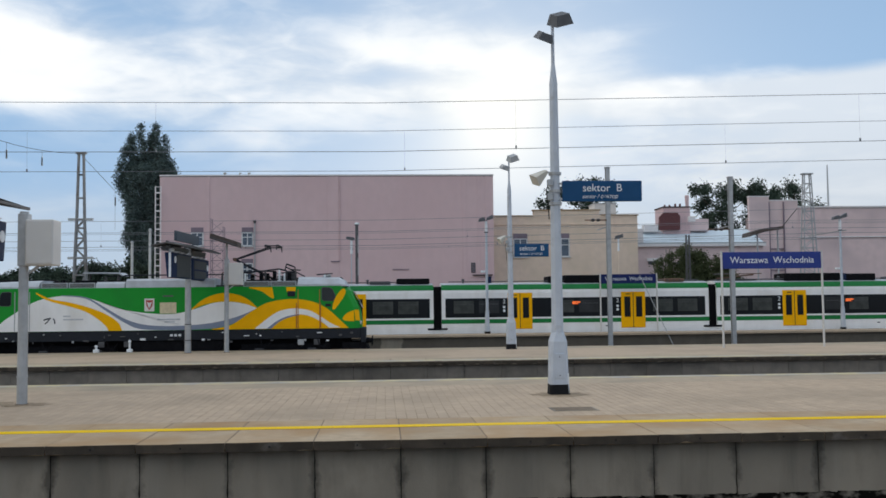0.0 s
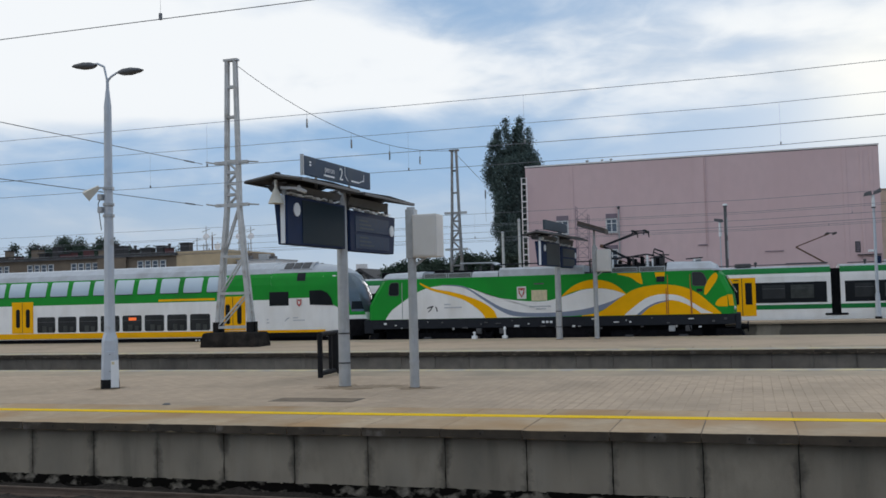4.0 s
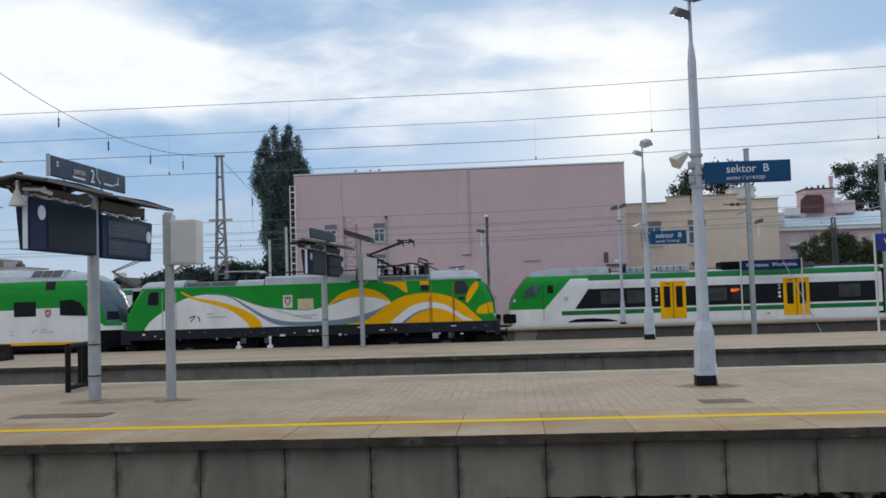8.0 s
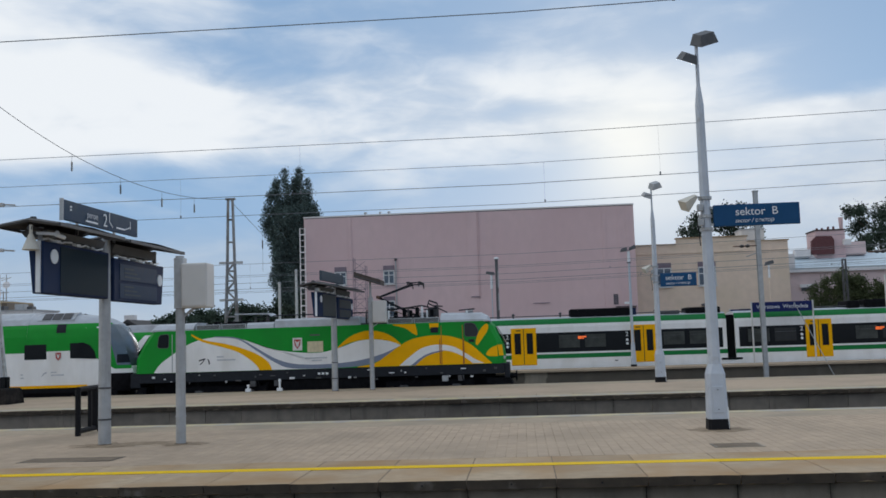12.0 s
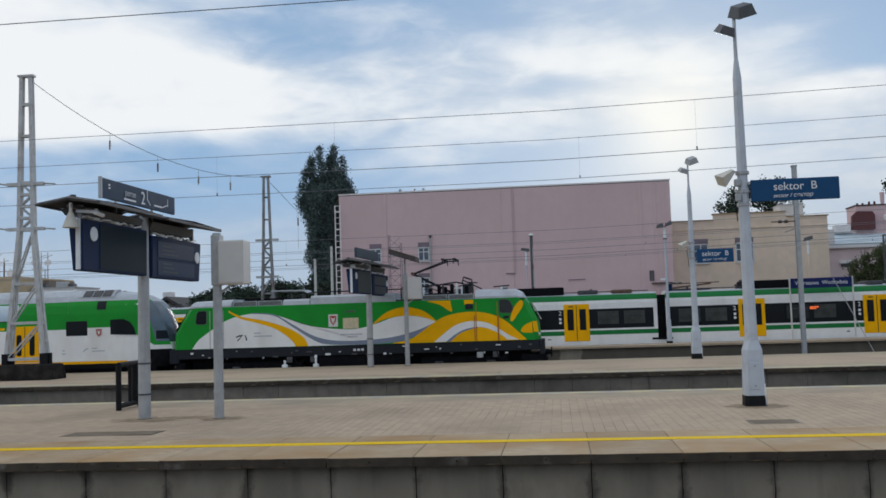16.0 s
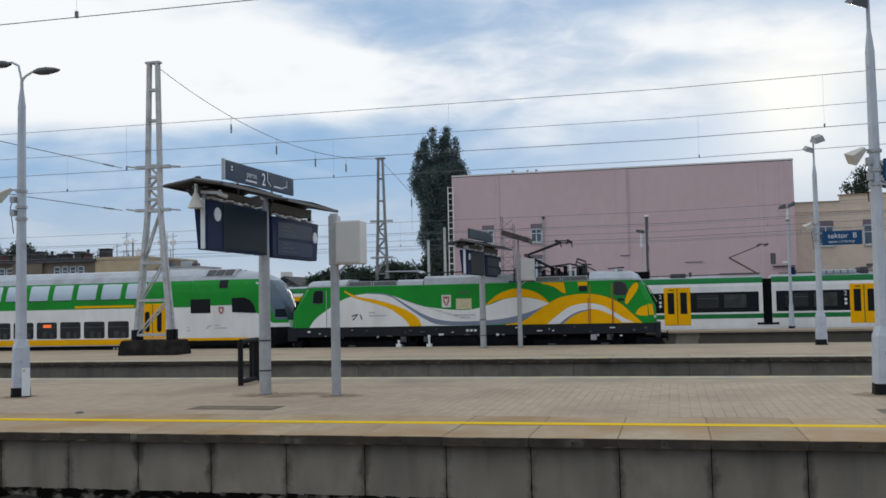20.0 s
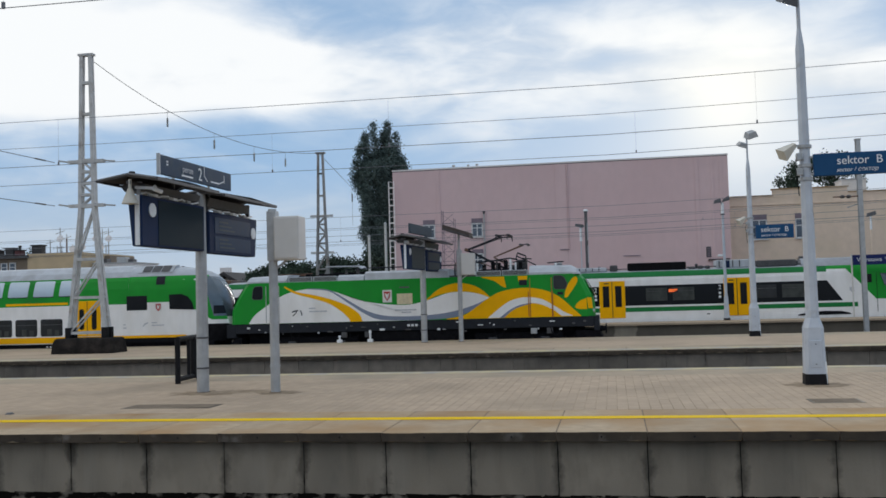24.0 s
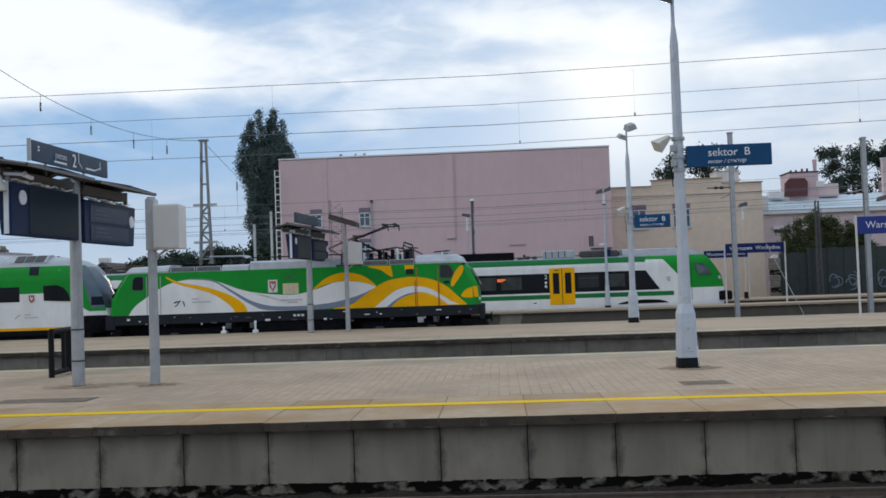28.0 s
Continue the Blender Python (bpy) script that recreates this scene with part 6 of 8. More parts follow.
def lattice(name, at, label, widths, ties, material=MASTPAINT, leg=0.13, depth=0.6, diag=(0, 1), group="overhead line masts"):
    """A four-legged steel mast. widths: rows of height and width; ties: heights of cross bars."""
    m = thing(name, at, label, "mast", group)

    def wide(z):
        for (z0, w0), (z1, w1) in zip(widths, widths[1:]):
            if z <= z1:
                return w0 + (w1 - w0) * (z - z0) / (z1 - z0)
        return widths[-1][1]

    for sx in (-1, 1):
        for sy in (-1, 1):
            s = Shape()
            for (z0, w0), (z1, w1) in zip(widths, widths[1:]):
                s.bar((sx * w0 / 2, sy * w0 * depth / 2, z0), (sx * w1 / 2, sy * w1 * depth / 2, z1), leg)
            part("leg", s, material, m)
    for z in ties:
        w = wide(z)
        d = w * depth
        part("tie", Shape().bar((-w / 2, -d / 2, z), (w / 2, -d / 2, z), leg * 0.8).bar((-w / 2, d / 2, z), (w / 2, d / 2, z), leg * 0.8).bar((-w / 2, -d / 2, z), (-w / 2, d / 2, z), leg * 0.8).bar((w / 2, -d / 2, z), (w / 2, d / 2, z), leg * 0.8), material, m)
    for i, (za, zb) in enumerate(zip(ties, ties[1:])):
        if not diag[0] <= za < diag[1]:
            continue
        wa, wb = wide(za), wide(zb)
        for sy in (-1, 1):
            k = 1 if (i % 2) or za < 4.5 else -1
            part("brace", Shape().bar((-k * wa / 2, sy * wa * depth / 2, za), (k * wb / 2, sy * wb * depth / 2, zb), leg * (0.4 if leg > 0.15 else 0.6)), material, m)
    top, w = widths[-1]
    part("cap_plate", Shape().box(-w / 2 - 0.16, -w * depth / 2 - 0.1, top, w / 2 + 0.16, w * depth / 2 + 0.1, top + 0.1), material, m)
    return m


MAST1, MAST2 = (-24.3, 42.3, 0), (-17.8, 58.6, -0.9)
m1 = lattice("catenary_mast", MAST1, "tall pale lattice steel mast on a black concrete block", ((0.7, 1.85), (6.7, 0.70), (9.1, 0.62), (14.1, 0.44)), (0.95, 2.6, 4.4, 6.9, 7.45, 8.0, 8.55, 9.1, 11.3, 12.8), leg=0.16, depth=0.22, diag=(0.9, 9.0))
block = Shape()
rows = []
for z, ex, ey in ((0.0, 1.50, 0.76), (0.10, 1.50, 0.76), (0.55, 1.44, 0.70), (0.67, 1.40, 0.66), (0.71, 1.32, 0.58)):
    ring = [(-ex, -ey), (-ex * 0.3, -ey * 1.03), (ex * 0.4, -ey * 0.98), (ex, -ey), (ex * 1.02, 0), (ex, ey), (-ex, ey), (-ex * 0.98, 0)]
    rows.append([(x, y, z + 0.02 * math.sin(5 * x + 3 * y) * (0.05 < z < 0.69)) for x, y in ring + ring[:1]])
block.grid(rows)
block.bm.faces.new([block.bm.verts.new(p) for p in rows[-1][:-1]])
part("foundation", block, BITUMEN, m1, "rough brown-black coated concrete block")
for z in (6.95, 9.05):
    part("cross_arm", Shape().box(-0.95, -0.12, z - 0.07, 0.85, 0.12, z + 0.07), MASTPAINT, m1)
    part("insulator", Shape().rod((-0.95, 0, z), (-1.5, 0, z + 0.1), 0.04, 0.04), FLOODPALE, m1)
    part("insulator", Shape().rod((0.85, 0, z), (1.4, 0, z - 0.05), 0.04, 0.04), FLOODPALE, m1)
for sx in (-0.92, 0.92):
    for sy in (-0.2, 0.2):
        part("leg_sleeve", Shape().box(sx - 0.13, sy - 0.13, 0.7, sx + 0.13, sy + 0.13, 1.2), BLACKPAINT, m1)
m2 = lattice("catenary_mast", MAST2, "distant lattice steel mast, its grey darkened as seen against the light", ((0.0, 1.0), (6.0, 0.62), (8.3, 0.46), (12.25, 0.28)), (0.8, 2.2, 3.6, 5.0, 6.0, 6.6, 7.2, 7.8, 8.3, 9.6, 11.0), leg=0.115, depth=0.3, diag=(0, 8.2), material=BACKLITMAST)
m2.children[-1].data.materials[0] = DARKPOST
for z in (8.25, 5.95):
    part("cross_arm", Shape().box(-0.72, -0.1, z, 0.72, 0.1, z + 0.14), MASTPAINT, m2)
m3 = lattice("catenary_mast", (32.5, 71.4, -0.9), "weathered lattice steel mast behind the far platform", ((0.0, 1.5), (12.6, 0.5)), tuple(0.7 * i for i in range(1, 18)), leg=0.075, diag=(0, 20), material=FLOODPALE)

part("registration_arm", Shape().bar((0, 0, 7.9), (0, -6.0, 7.9), 0.06), GALV, m3, "slim arm holding the overhead lines")


def column_mast(at, h, label):
    m = thing("column_mast", at, label, "mast", "slim overhead line masts")
    part("column", Shape().box(-0.11, -0.13, 0, 0.11, -0.09, h).box(-0.11, 0.09, 0, 0.11, 0.13, h).box(-0.02, -0.09, 0, 0.02, 0.09, h), GALV, m, "grey steel column")
    part("cap", Shape().box(-0.14, -0.16, h, 0.14, 0.16, h + 0.06), GALV, m)
    return m


for x, h in ((12.5, 10.4), (19.35, 9.85)):
    c = column_mast((x, 51.9, -0.9), h, "slim grey steel mast between the tracks")
    part("registration_arm", Shape().bar((0, 0, 7.2), (0, 2.72, 7.2), 0.05), GALV, c, "slim arm holding the overhead line")
    part("stay_arm", Shape().bar((0, 0, h - 2.85), (-1.3, 0, h - 2.85), 0.06), RUST, c, "rusty insulated stay arm")
    for k in (-0.55, -0.85):
        part("insulator", Shape().ball((k, 0, h - 2.85), 0.13, 0.7), PORCELAIN, c)
dark = column_mast((-1.78, 73.6, TOP4), 8.0, "slim dark steel mast with white bands before the pink wall")
for bit in dark.children:
    bit.data.materials[0] = DARKPOST
for k in (0.3, 2.2, 4.2, 5.9):
    part("white_band", Shape().box(0.06, -0.15, k, 0.13, 0.15, k + 1.3), FLOODPALE, dark, "pale edge strip")
part("top_lamp", Shape().ball((0, 0, 8.12), 0.2, 0.55), WHITEPL, dark, "white dome on the mast")


def far_lamp(at):
    p = thing("far_platform_lamp", at, "slim grey lamp post with dark twin heads on the far platform", "lamp post", "far platform lamps")
    part("foot", Shape().rod((0, 0, 0), (0, 0, 0.14), 0.2, 0.2, 10), BLACKPAINT, p)
    part("base_column", Shape().rod((0, 0, 0.14), (0, 0, 1.5), 0.17, 0.13, 10), POLE, p)
    part("shaft", Shape().rod((0, 0, 1.5), (0, 0, 7.4), 0.10, 0.07, 10), POLE, p)
    part("collar", Shape().rod((0, 0, 6.62), (0, 0, 6.70), 0.13, 0.13, 10), FLOOD, p)
    part("top_sleeve", Shape().rod((0, 0, 6.70), (0, 0, 7.40), 0.10, 0.09, 10), WHITEPL, p, "white sleeve under the heads")
    for x, z, tip in ((-0.30, 7.50, 0.05), (0.22, 7.56, 0.14)):
        part("head", Shape().slab_xz([(x - 0.22, z - 0.14), (x + 0.24, z - 0.14 + tip), (x + 0.20, z + 0.12 + tip), (x - 0.16, z + 0.06)], -0.18, 0.16), FLOOD, p, "dark tilted lamp head")
    part("camera_box", Shape().box(-0.4, -0.1, 4.0, -0.1, 0.1, 4.14, 0.02), WHITEPL, p)
    part("sign_plate", Shape().box(0.06, -0.05, 3.3, 0.3, 0.0, 3.75), DISPLAY, p)
    return p


fl = far_lamp((7.0, 63.2, TOP4))
for x in (31.0,):
    copy_thing(fl, pose(x, 63.2, TOP4))


# ---- overhead wires ----
def catenary(y, z_low, z_high, droppers, r=0.018, lo=-110.0, hi=110.0):
    r *= 0.86

    def rise(x):
        return 0.021 * min(max(x, 0.0), 24.0)

    xs = (lo, 0.0, 24.0, hi)
    c = thing("overhead_line", (0, y, 0), "thin dark overhead contact wire with its carrying wire", "overhead line", "overhead lines over the tracks")
    part("contact_wire", Shape().tube([(x, 0, z_low + rise(x)) for x in xs], r, 5), WIRE, c)
    if z_high:
        part("carrying_wire", Shape().tube([(x, 0, z_high + rise(x)) for x in xs], r * 0.9, 5), WIRE, c)
        for x in droppers:
            part("dropper", Shape().rod((x, 0, z_low + rise(x)), (x, 0, z_high + rise(x)), r * 0.26, r * 0.26, 4), WIRE, c)
            part("clip", Shape().box(x - 0.022, -0.022, z_low + rise(x) - 0.01, x + 0.022, 0.022, z_low + rise(x) + 0.10), WIRE, c)
    return c


catenary(14.05, 7.02, 8.5, (-9.5, 2.4, 12), 0.009)
catenary(29.85, 6.96, 8.5, (-18.2, -6.8, 4.4, 15.6), 0.012)
catenary(34.95, 7.05, 8.52, (-24.0, -12.5, 1.0, 13.0), 0.012)
catenary(49.45, 5.2, 6.5, (-30, -14, 16, 30), 0.013)
catenary(54.6, 5.85, 6.3, (-25, 5, 24), 0.013)
catenary(65.4, 6.0, 7.0, (-28, -9, 8, 26), 0.013)
catenary(70.6, 6.2, 7.5, (-30, -12, 5, 22), 0.013)

span = thing("cross_span", (0, 0, 0), "sagging cross-span wire with hanging insulators between two masts", "overhead line")
a, b = Vector((MAST1[0], MAST1[1], 14.1)), Vector((MAST2[0], MAST2[1], 11.4))
pts = []
for i in range(17):
    t = i / 16
    p = a.lerp(b, t)
    p.z -= 1.35 * 4 * t * (1 - t)
    pts.append(p)
part("span_wire", Shape().tube(pts, 0.016, 5), WIRE, span)
for t in (0.285, 0.475, 0.655, 0.81):
    p = a.lerp(b, t)
    p.z -= 1.35 * 4 * t * (1 - t)
    ins = part("insulator", Shape().rod((p.x, p.y, p.z - 0.38), (p.x, p.y, p.z - 0.86), 0.03, 0.03, 6), PORCELAIN, span)
    for k in range(5):
        part("insulator_rib", Shape().rod((p.x, p.y, p.z - 0.42 - 0.09 * k), (p.x, p.y, p.z - 0.47 - 0.09 * k), 0.035, 0.065, 8), PORCELAIN, ins)
    part("hanger", Shape().rod(p, (p.x, p.y, p.z - 0.9), 0.012, 0.012, 4), WIRE, span)
for z in (9.0, 6.95):
    # the span goes on over the tracks towards a mast beside the camera's own line
    part("lower_span", Shape().rod((MAST1[0] - 1.4, MAST1[1] - 0.5, z), (-25.6, 27.5, z - 0.15), 0.017, 0.017, 5), WIRE, span)
    part("insulator", Shape().rod((MAST1[0] - 1.42, MAST1[1] - 1.2, z), (MAST1[0] - 1.45, MAST1[1] - 2.0, z), 0.035, 0.035, 6), PORCELAIN, span)


# a stay runs on from the further mast's head
part("stay_wire", Shape().rod((MAST2[0], MAST2[1], 11.3), (-18.64, 70.0, 10.2), 0.016, 0.016, 5), WIRE, span)
part("insulator", Shape().rod((-18.6, 69.0, 9.9), (-18.6, 69.0, 9.3), 0.05, 0.05, 6), PORCELAIN, span)
part("hanger", Shape().rod((-18.6, 69.0, 10.3), (-18.6, 69.0, 7.6), 0.012, 0.012, 4), WIRE, span)
part("lower_span", Shape().rod((-25.6, 27.5, 6.80), (-26.9, 14.05, 7.02), 0.017, 0.017, 5).rod((-26.9, 14.05, 7.02), (-27.3, 10.0, 7.05), 0.017, 0.017, 5), WIRE, span)
part("lower_span", Shape().rod((-25.6, 27.5, 8.85), (-26.9, 14.05, 8.50), 0.017, 0.017, 5).rod((-26.9, 14.05, 8.50), (-27.3, 10.0, 8.45), 0.017, 0.017, 5), WIRE, span)


# ---- dirt round the feet of the posts ----
def dirt(at, rx, ry, seed):
    """A thin uneven film of dirt on the paving."""
    rnd4 = random.Random(seed)
    ring = []
    for i in range(36):
        a = 2 * math.pi * i / 36
        k = rnd4.uniform(0.55, 1.1)
        ring.append((rx * k * math.cos(a), ry * k * math.sin(a), 0.004))
    s = Shape()
    vs = [s.bm.verts.new(p) for p in ring]
    mid = s.bm.verts.new((0, 0, 0.007))
    for a, b in zip(vs, vs[1:] + vs[:1]):
        s.bm.faces.new((a, b, mid))
    d = part("dirt_patch", s, DIRT)
    d.matrix_basis = pose(*at)
    tagged(d, "thin uneven patch of brown dirt on the paving", "dirt", "dirt patches round the posts", "stuff")


dirt((-9.75, 22.45, 0), 1.0, 0.75, 1)
dirt((-8.03, 22.37, 0), 0.62, 0.5, 2)
dirt((-8.9, 22.9, 0), 0.7, 0.35, 7)
dirt((LAMP1[0], LAMP1[1] - 0.1, 0), 0.75, 0.6, 3)
dirt((-16.45, 21.87, 0), 0.5, 0.5, 4)


# ---- buildings ----
def window(parent, x, y, z, w, h, parts=2, sill=True):
    f = part("window", Shape().box(x, y - 0.02, z, x + w, y + 0.2, z + h), WINGLASS, parent, "dark window")
    fr = Shape()
    t = 0.09
    fr.box(x - 0.02, y - 0.06, z, x + t, y, z + h).box(x + w - t, y - 0.06, z, x + w + 0.02, y, z + h).box(x, y - 0.06, z + h - t, x + w, y, z + h).box(x, y - 0.06, z, x + w, y, z + t)
    for i in range(1, parts):
        fr.box(x + w * i / parts - t / 2, y - 0.055, z, x + w * i / parts + t / 2, y, z + h)
    fr.box(x, y - 0.055, z + h * 0.62, x + w, y, z + h * 0.62 + t * 0.8)
    part("frame", fr, WINFRAME, f, "white window frame")
    if sill:
        part("sill", Shape().box(x - 0.1, y - 0.16, z - 0.08, x + w + 0.1, y, z), WINFRAME, f)
    return f


pk = thing("pink_building", (0, 84, 0), "large plain pink rendered building with few windows", "building")
part("wall", Shape().box(-18.9, 0, -1.0, 9.9, 16, 13.3), PINK, pk, "pink rendered wall")
part("roof", Shape().box(-18.85, 0.1, 13.3, 9.85, 15.9, 13.36), TARROOF, pk)
part("roof_cap", Shape().box(-18.94, -0.04, 13.36, 9.94, 0.3, 13.48).box(-18.94, 0.3, 13.36, -18.7, 16.1, 13.48).box(9.7, 0.3, 13.36, 9.94, 16.1, 13.48), PALECAP, pk, "pale sheet-metal cap")
for x0, x1, d in ((-14.96, -14.66, 0.06), (-4.55, -3.60, 0.05), (7.15, 7.48, 0.05), (8.46, 8.70, 0.05), (9.18, 9.45, 0.04)):
    part("pilaster", Shape().box(x0, -d, -1.0, x1, 0.05, 13.30, 0.015), PINK, pk)
for x, z, w, h, t in ((-16.24, 7.30, 1.05, 1.20, 0.42), (-11.93, 7.28, 0.98, 1.20, 0.42), (-11.96, 4.35, 0.99, 1.48, 0.36), (-16.24, 4.35, 1.05, 1.48, 0.36)):
    window(pk, x, 0, z, w, h)
    part("hood", Shape().box(x, -0.04, z + h, x + w, 0.02, z + h + t), LINTEL, pk, "dull mauve lintel")
v = part("vent_grille", Shape().box(7.87, -0.06, 4.83, 8.26, 0.02, 5.71, 0.02), EQUIP, pk, "dark vent grille")
for i in range(5):
    part("louvre", Shape().box(7.93, -0.09, 4.92 + i * 0.15, 8.20, -0.05, 4.99 + i * 0.15), LINTEL, v)
part("ledge", Shape().box(8.02, -0.30, 4.58, 9.74, 0.02, 4.66), TARROOF, pk)
part("ledge", Shape().box(-4.29, -0.14, 5.86, -3.52, 0.02, 5.94), LINTEL, pk)
part("ledge", Shape().box(1.02, -0.07, 5.14, 2.46, 0.02, 5.20), LINTEL, pk)
dp = part("downpipe", Shape().rod((-10.81, -0.12, 3.0), (-10.81, -0.12, 9.30), 0.06), FLOODPALE, pk, "slim grey downpipe")
part("hopper_head", Shape().rod((-10.81, -0.12, 9.25), (-10.81, -0.12, 9.5), 0.07, 0.15, 8), DARKPOST, dp)
part("downpipe", Shape().rod((-3.50, -0.05, 5.9), (-3.50, -0.05, 13.2), 0.05), PINK, pk, "dull downpipe ending above a ledge")
for x, w in ((-13.44, 0.16), (-12.13, 0.12), (-11.36, 0.14)):
    part("roof_vent", Shape().rod((x, 0.15, 13.46), (x, 0.15, 13.58), 0.05, 0.05, 8).ball((x + 0.04, 0.15, 13.62), w, 0.6), FLOODPALE, pk, "small grey roof vent")
part("slanted_pipe", Shape().rod((7.05, -0.14, 3.74), (8.28, -0.14, 2.99), 0.10, 0.10, 8).rod((8.28, -0.14, 3.05), (8.28, -0.14, -0.9), 0.10, 0.10, 8), FLOODPALE, pk, "grey slanted drain pipe")
ladder = thing("wall_ladder", (-19.18, 83.6, -1.0), "tall pale steel ladder beside the pink building", "ladder")
for x in (0, 0.46):
    part("rail", Shape().bar((x, 0, 0), (x, 0, 13.45), 0.085), PALECAP, ladder)
for i in range(26):
    part("rung", Shape().bar((0, 0, 0.4 + 0.52 * i), (0.46, 0, 0.4 + 0.52 * i), 0.11 if i % 3 == 0 else 0.045), PALECAP, ladder)

scaf = thing("steel_ladder_tower", (-13.95, 80.5, -0.9), "slim dull lattice tower before the pink wall", "tower")
for x in (0, 1.0):
    for y in (0, 0.8):
        part("leg", Shape().bar((x, y, 0), (x, y, 10.3 - (0.7 if x else 0)), 0.05), LINTEL, scaf)
for i in range(12):
    z = 0.8 * i + 0.4
    part("rung", Shape().bar((0, 0, z), (1.0, 0, z), 0.045), LINTEL, scaf)
    part("brace", Shape().bar((0, 0, z), (1.0, 0, z + 0.8), 0.03).bar((1.0, 0, z), (0, 0, z + 0.8), 0.03), LINTEL, scaf)

bg = thing("beige_building", (0, 88, 0), "beige rendered building with stepped parapet and tall windows", "building")
part("wall", Shape().box(10.0, 0, -1.0, 23.75, 14, 9.95), BEIGE, bg, "beige rendered wall")
part("parapet", Shape().box(14.05, -0.02, 9.95, 20.2, 0.5, 10.62), BEIGE, bg)
part("parapet", Shape().box(10.0, -0.02, 9.95, 14.05, 0.5, 10.10), BEIGE, bg)
part("parapet", Shape().box(20.2, -0.02, 9.95, 23.75, 0.5, 10.14), BEIGE, bg)
for x0, x1, z in ((10.0, 14.0, 10.10), (13.95, 20.3, 10.62), (20.3, 23.85, 10.14)):
    part("parapet_cap", Shape().box(x0, -0.10, z, x1, 0.6, z + 0.09), SLAB, bg, "weathered stone cap")
part("cornice", Shape().box(10.0, -0.07, 9.30, 23.80, 0.02, 9.38), BEIGE, bg)
for x, w, t in ((12.15, 1.30, 0.45), (15.80, 1.55, 0.45)):
    window(bg, x, 0, 6.35, w, 1.70)
    part("hood", Shape().box(x, -0.05, 8.05, x + w, 0.02, 8.05 + t), LINTEL, bg, "dull mauve blind over the window")
part("wall_lamp", Shape().box(15.9, -0.5, 4.55, 16.4, -0.1, 4.75, 0.03).bar((16.15, -0.1, 4.6), (16.15, 0.0, 4.4), 0.06), FLOOD, bg, "dark spotlight on the wall")
rh = thing("roof_house", (20.21, 90, 9.9), "small grey plant house on the roof", "roof house")
part("wall", Shape().box(0, 0, 0, 2.05, 2.5, 1.5), CABINET, rh)
part("cover", Shape().box(-0.06, -0.06, 1.5, 2.11, 2.56, 1.6), FLOODPALE, rh)

lw = thing("low_pink_building", (0, 94, 0), "low pink building with a pale blue sheet roof", "building")
part("wall", Shape().box(23.9, 0, -1.0, 38.0, 10, 7.75), PINKLOW, lw, "faded pink wall")
part("roof", Shape().slab_yz([(-0.3, 7.75), (4.5, 9.6), (10.3, 7.75)], 24.0, 38.2), BLUEROOF, lw, "pale blue sheet roof")
part("parapet", Shape().box(23.9, -0.35, 7.55, 38.2, -0.1, 7.8), PALECAP, lw)
for x0, x1, z0, z1 in ((24.0, 25.9, 7.8, 9.35), (26.7, 28.2, 9.2, 9.95)):
    part("dormer", Shape().box(x0, -0.1 if z0 < 9 else 2.6, z0, x1, 3.4, z1, 0.03), PALECAP, lw, "pale sheet dormer")
part("roof_seam", Shape().box(24.0, -0.36, 7.82, 38.2, -0.30, 7.95), FLOODPALE, lw)
ch = part("chimney_block", Shape().box(28.85, 3, 8.5, 31.66, 6, 11.72, 0.04), PINK, lw, "dull pink chimney block")
part("chimney_cap", Shape().box(28.78, 2.95, 11.72, 31.73, 6.05, 11.84), WEATHERED, ch, "dark weathered cap")
for x in (29.2, 29.7, 30.3, 30.8):
    part("chimney_pot", Shape().rod((x, 3.6, 11.84), (x, 3.6, 12.05 + 0.12 * (x > 30)), 0.12, 0.09, 8), BRICKRED, ch)
part("brick_gable", Shape().slab_xz([(28.30, 9.4), (28.36, 10.73), (28.80, 11.16), (30.22, 11.14), (30.46, 10.76), (30.42, 9.4)], 2.5, 2.99), BRICKRED, lw, "red brick gable")
part("low_block", Shape().box(30.7, 3.1, 9.3, 33.6, 4.6, 10.55, 0.03), PINKLOW, lw, "small pink roof block")
part("pipe", Shape().rod((31.48, 3.4, 11.6), (31.48, 3.4, 13.0), 0.15, 0.22, 10), PINK, lw)
part("hood_box", Shape().box(31.2, 2.0, 10.2, 31.9, 2.5, 10.75, 0.04), PALECAP, lw)
part("blind", Shape().box(26.2, -0.2, 6.12, 27.4, 0.02, 6.42), PALECAP, lw, "white lowered blind")
part("blind_opening", Shape().box(26.35, -0.1, 5.8, 27.25, 0.02, 6.12), EQUIP, lw, "dark opening under the blind")
tw = thing("pink_tower_building", (0, 98, 0), "long pale pink building with a higher stair block", "building")
part("wall", Shape().box(43.2, 0, -1, 90, 14, 11.75), PINKLOW, tw, "pale pink wall")
part("stair_block", Shape().box(38.1, -0.4, -1, 40.2, 0.1, 12.85), PINKLOW, tw, "pale pink stair block")
part("stair_block", Shape().box(40.2, -0.25, -1, 43.3, 0.1, 12.45), PINKLOW, tw, "recessed pale pink stair block")
part("roof_cap", Shape().box(43.2, -0.15, 11.75, 90, 14, 11.9), PALECAP, tw)
part("stair_cap", Shape().box(38.05, -0.45, 12.85, 40.25, 0.15, 12.95), PALECAP, tw)
part("stair_cap", Shape().box(40.25, -0.30, 12.45, 43.35, 0.15, 12.55), PALECAP, tw)
for x in (40.15, 41.7):
    part("rib", Shape().box(x, -0.42, 2, x + 0.10, -0.24, 12.3), LINTEL, tw)
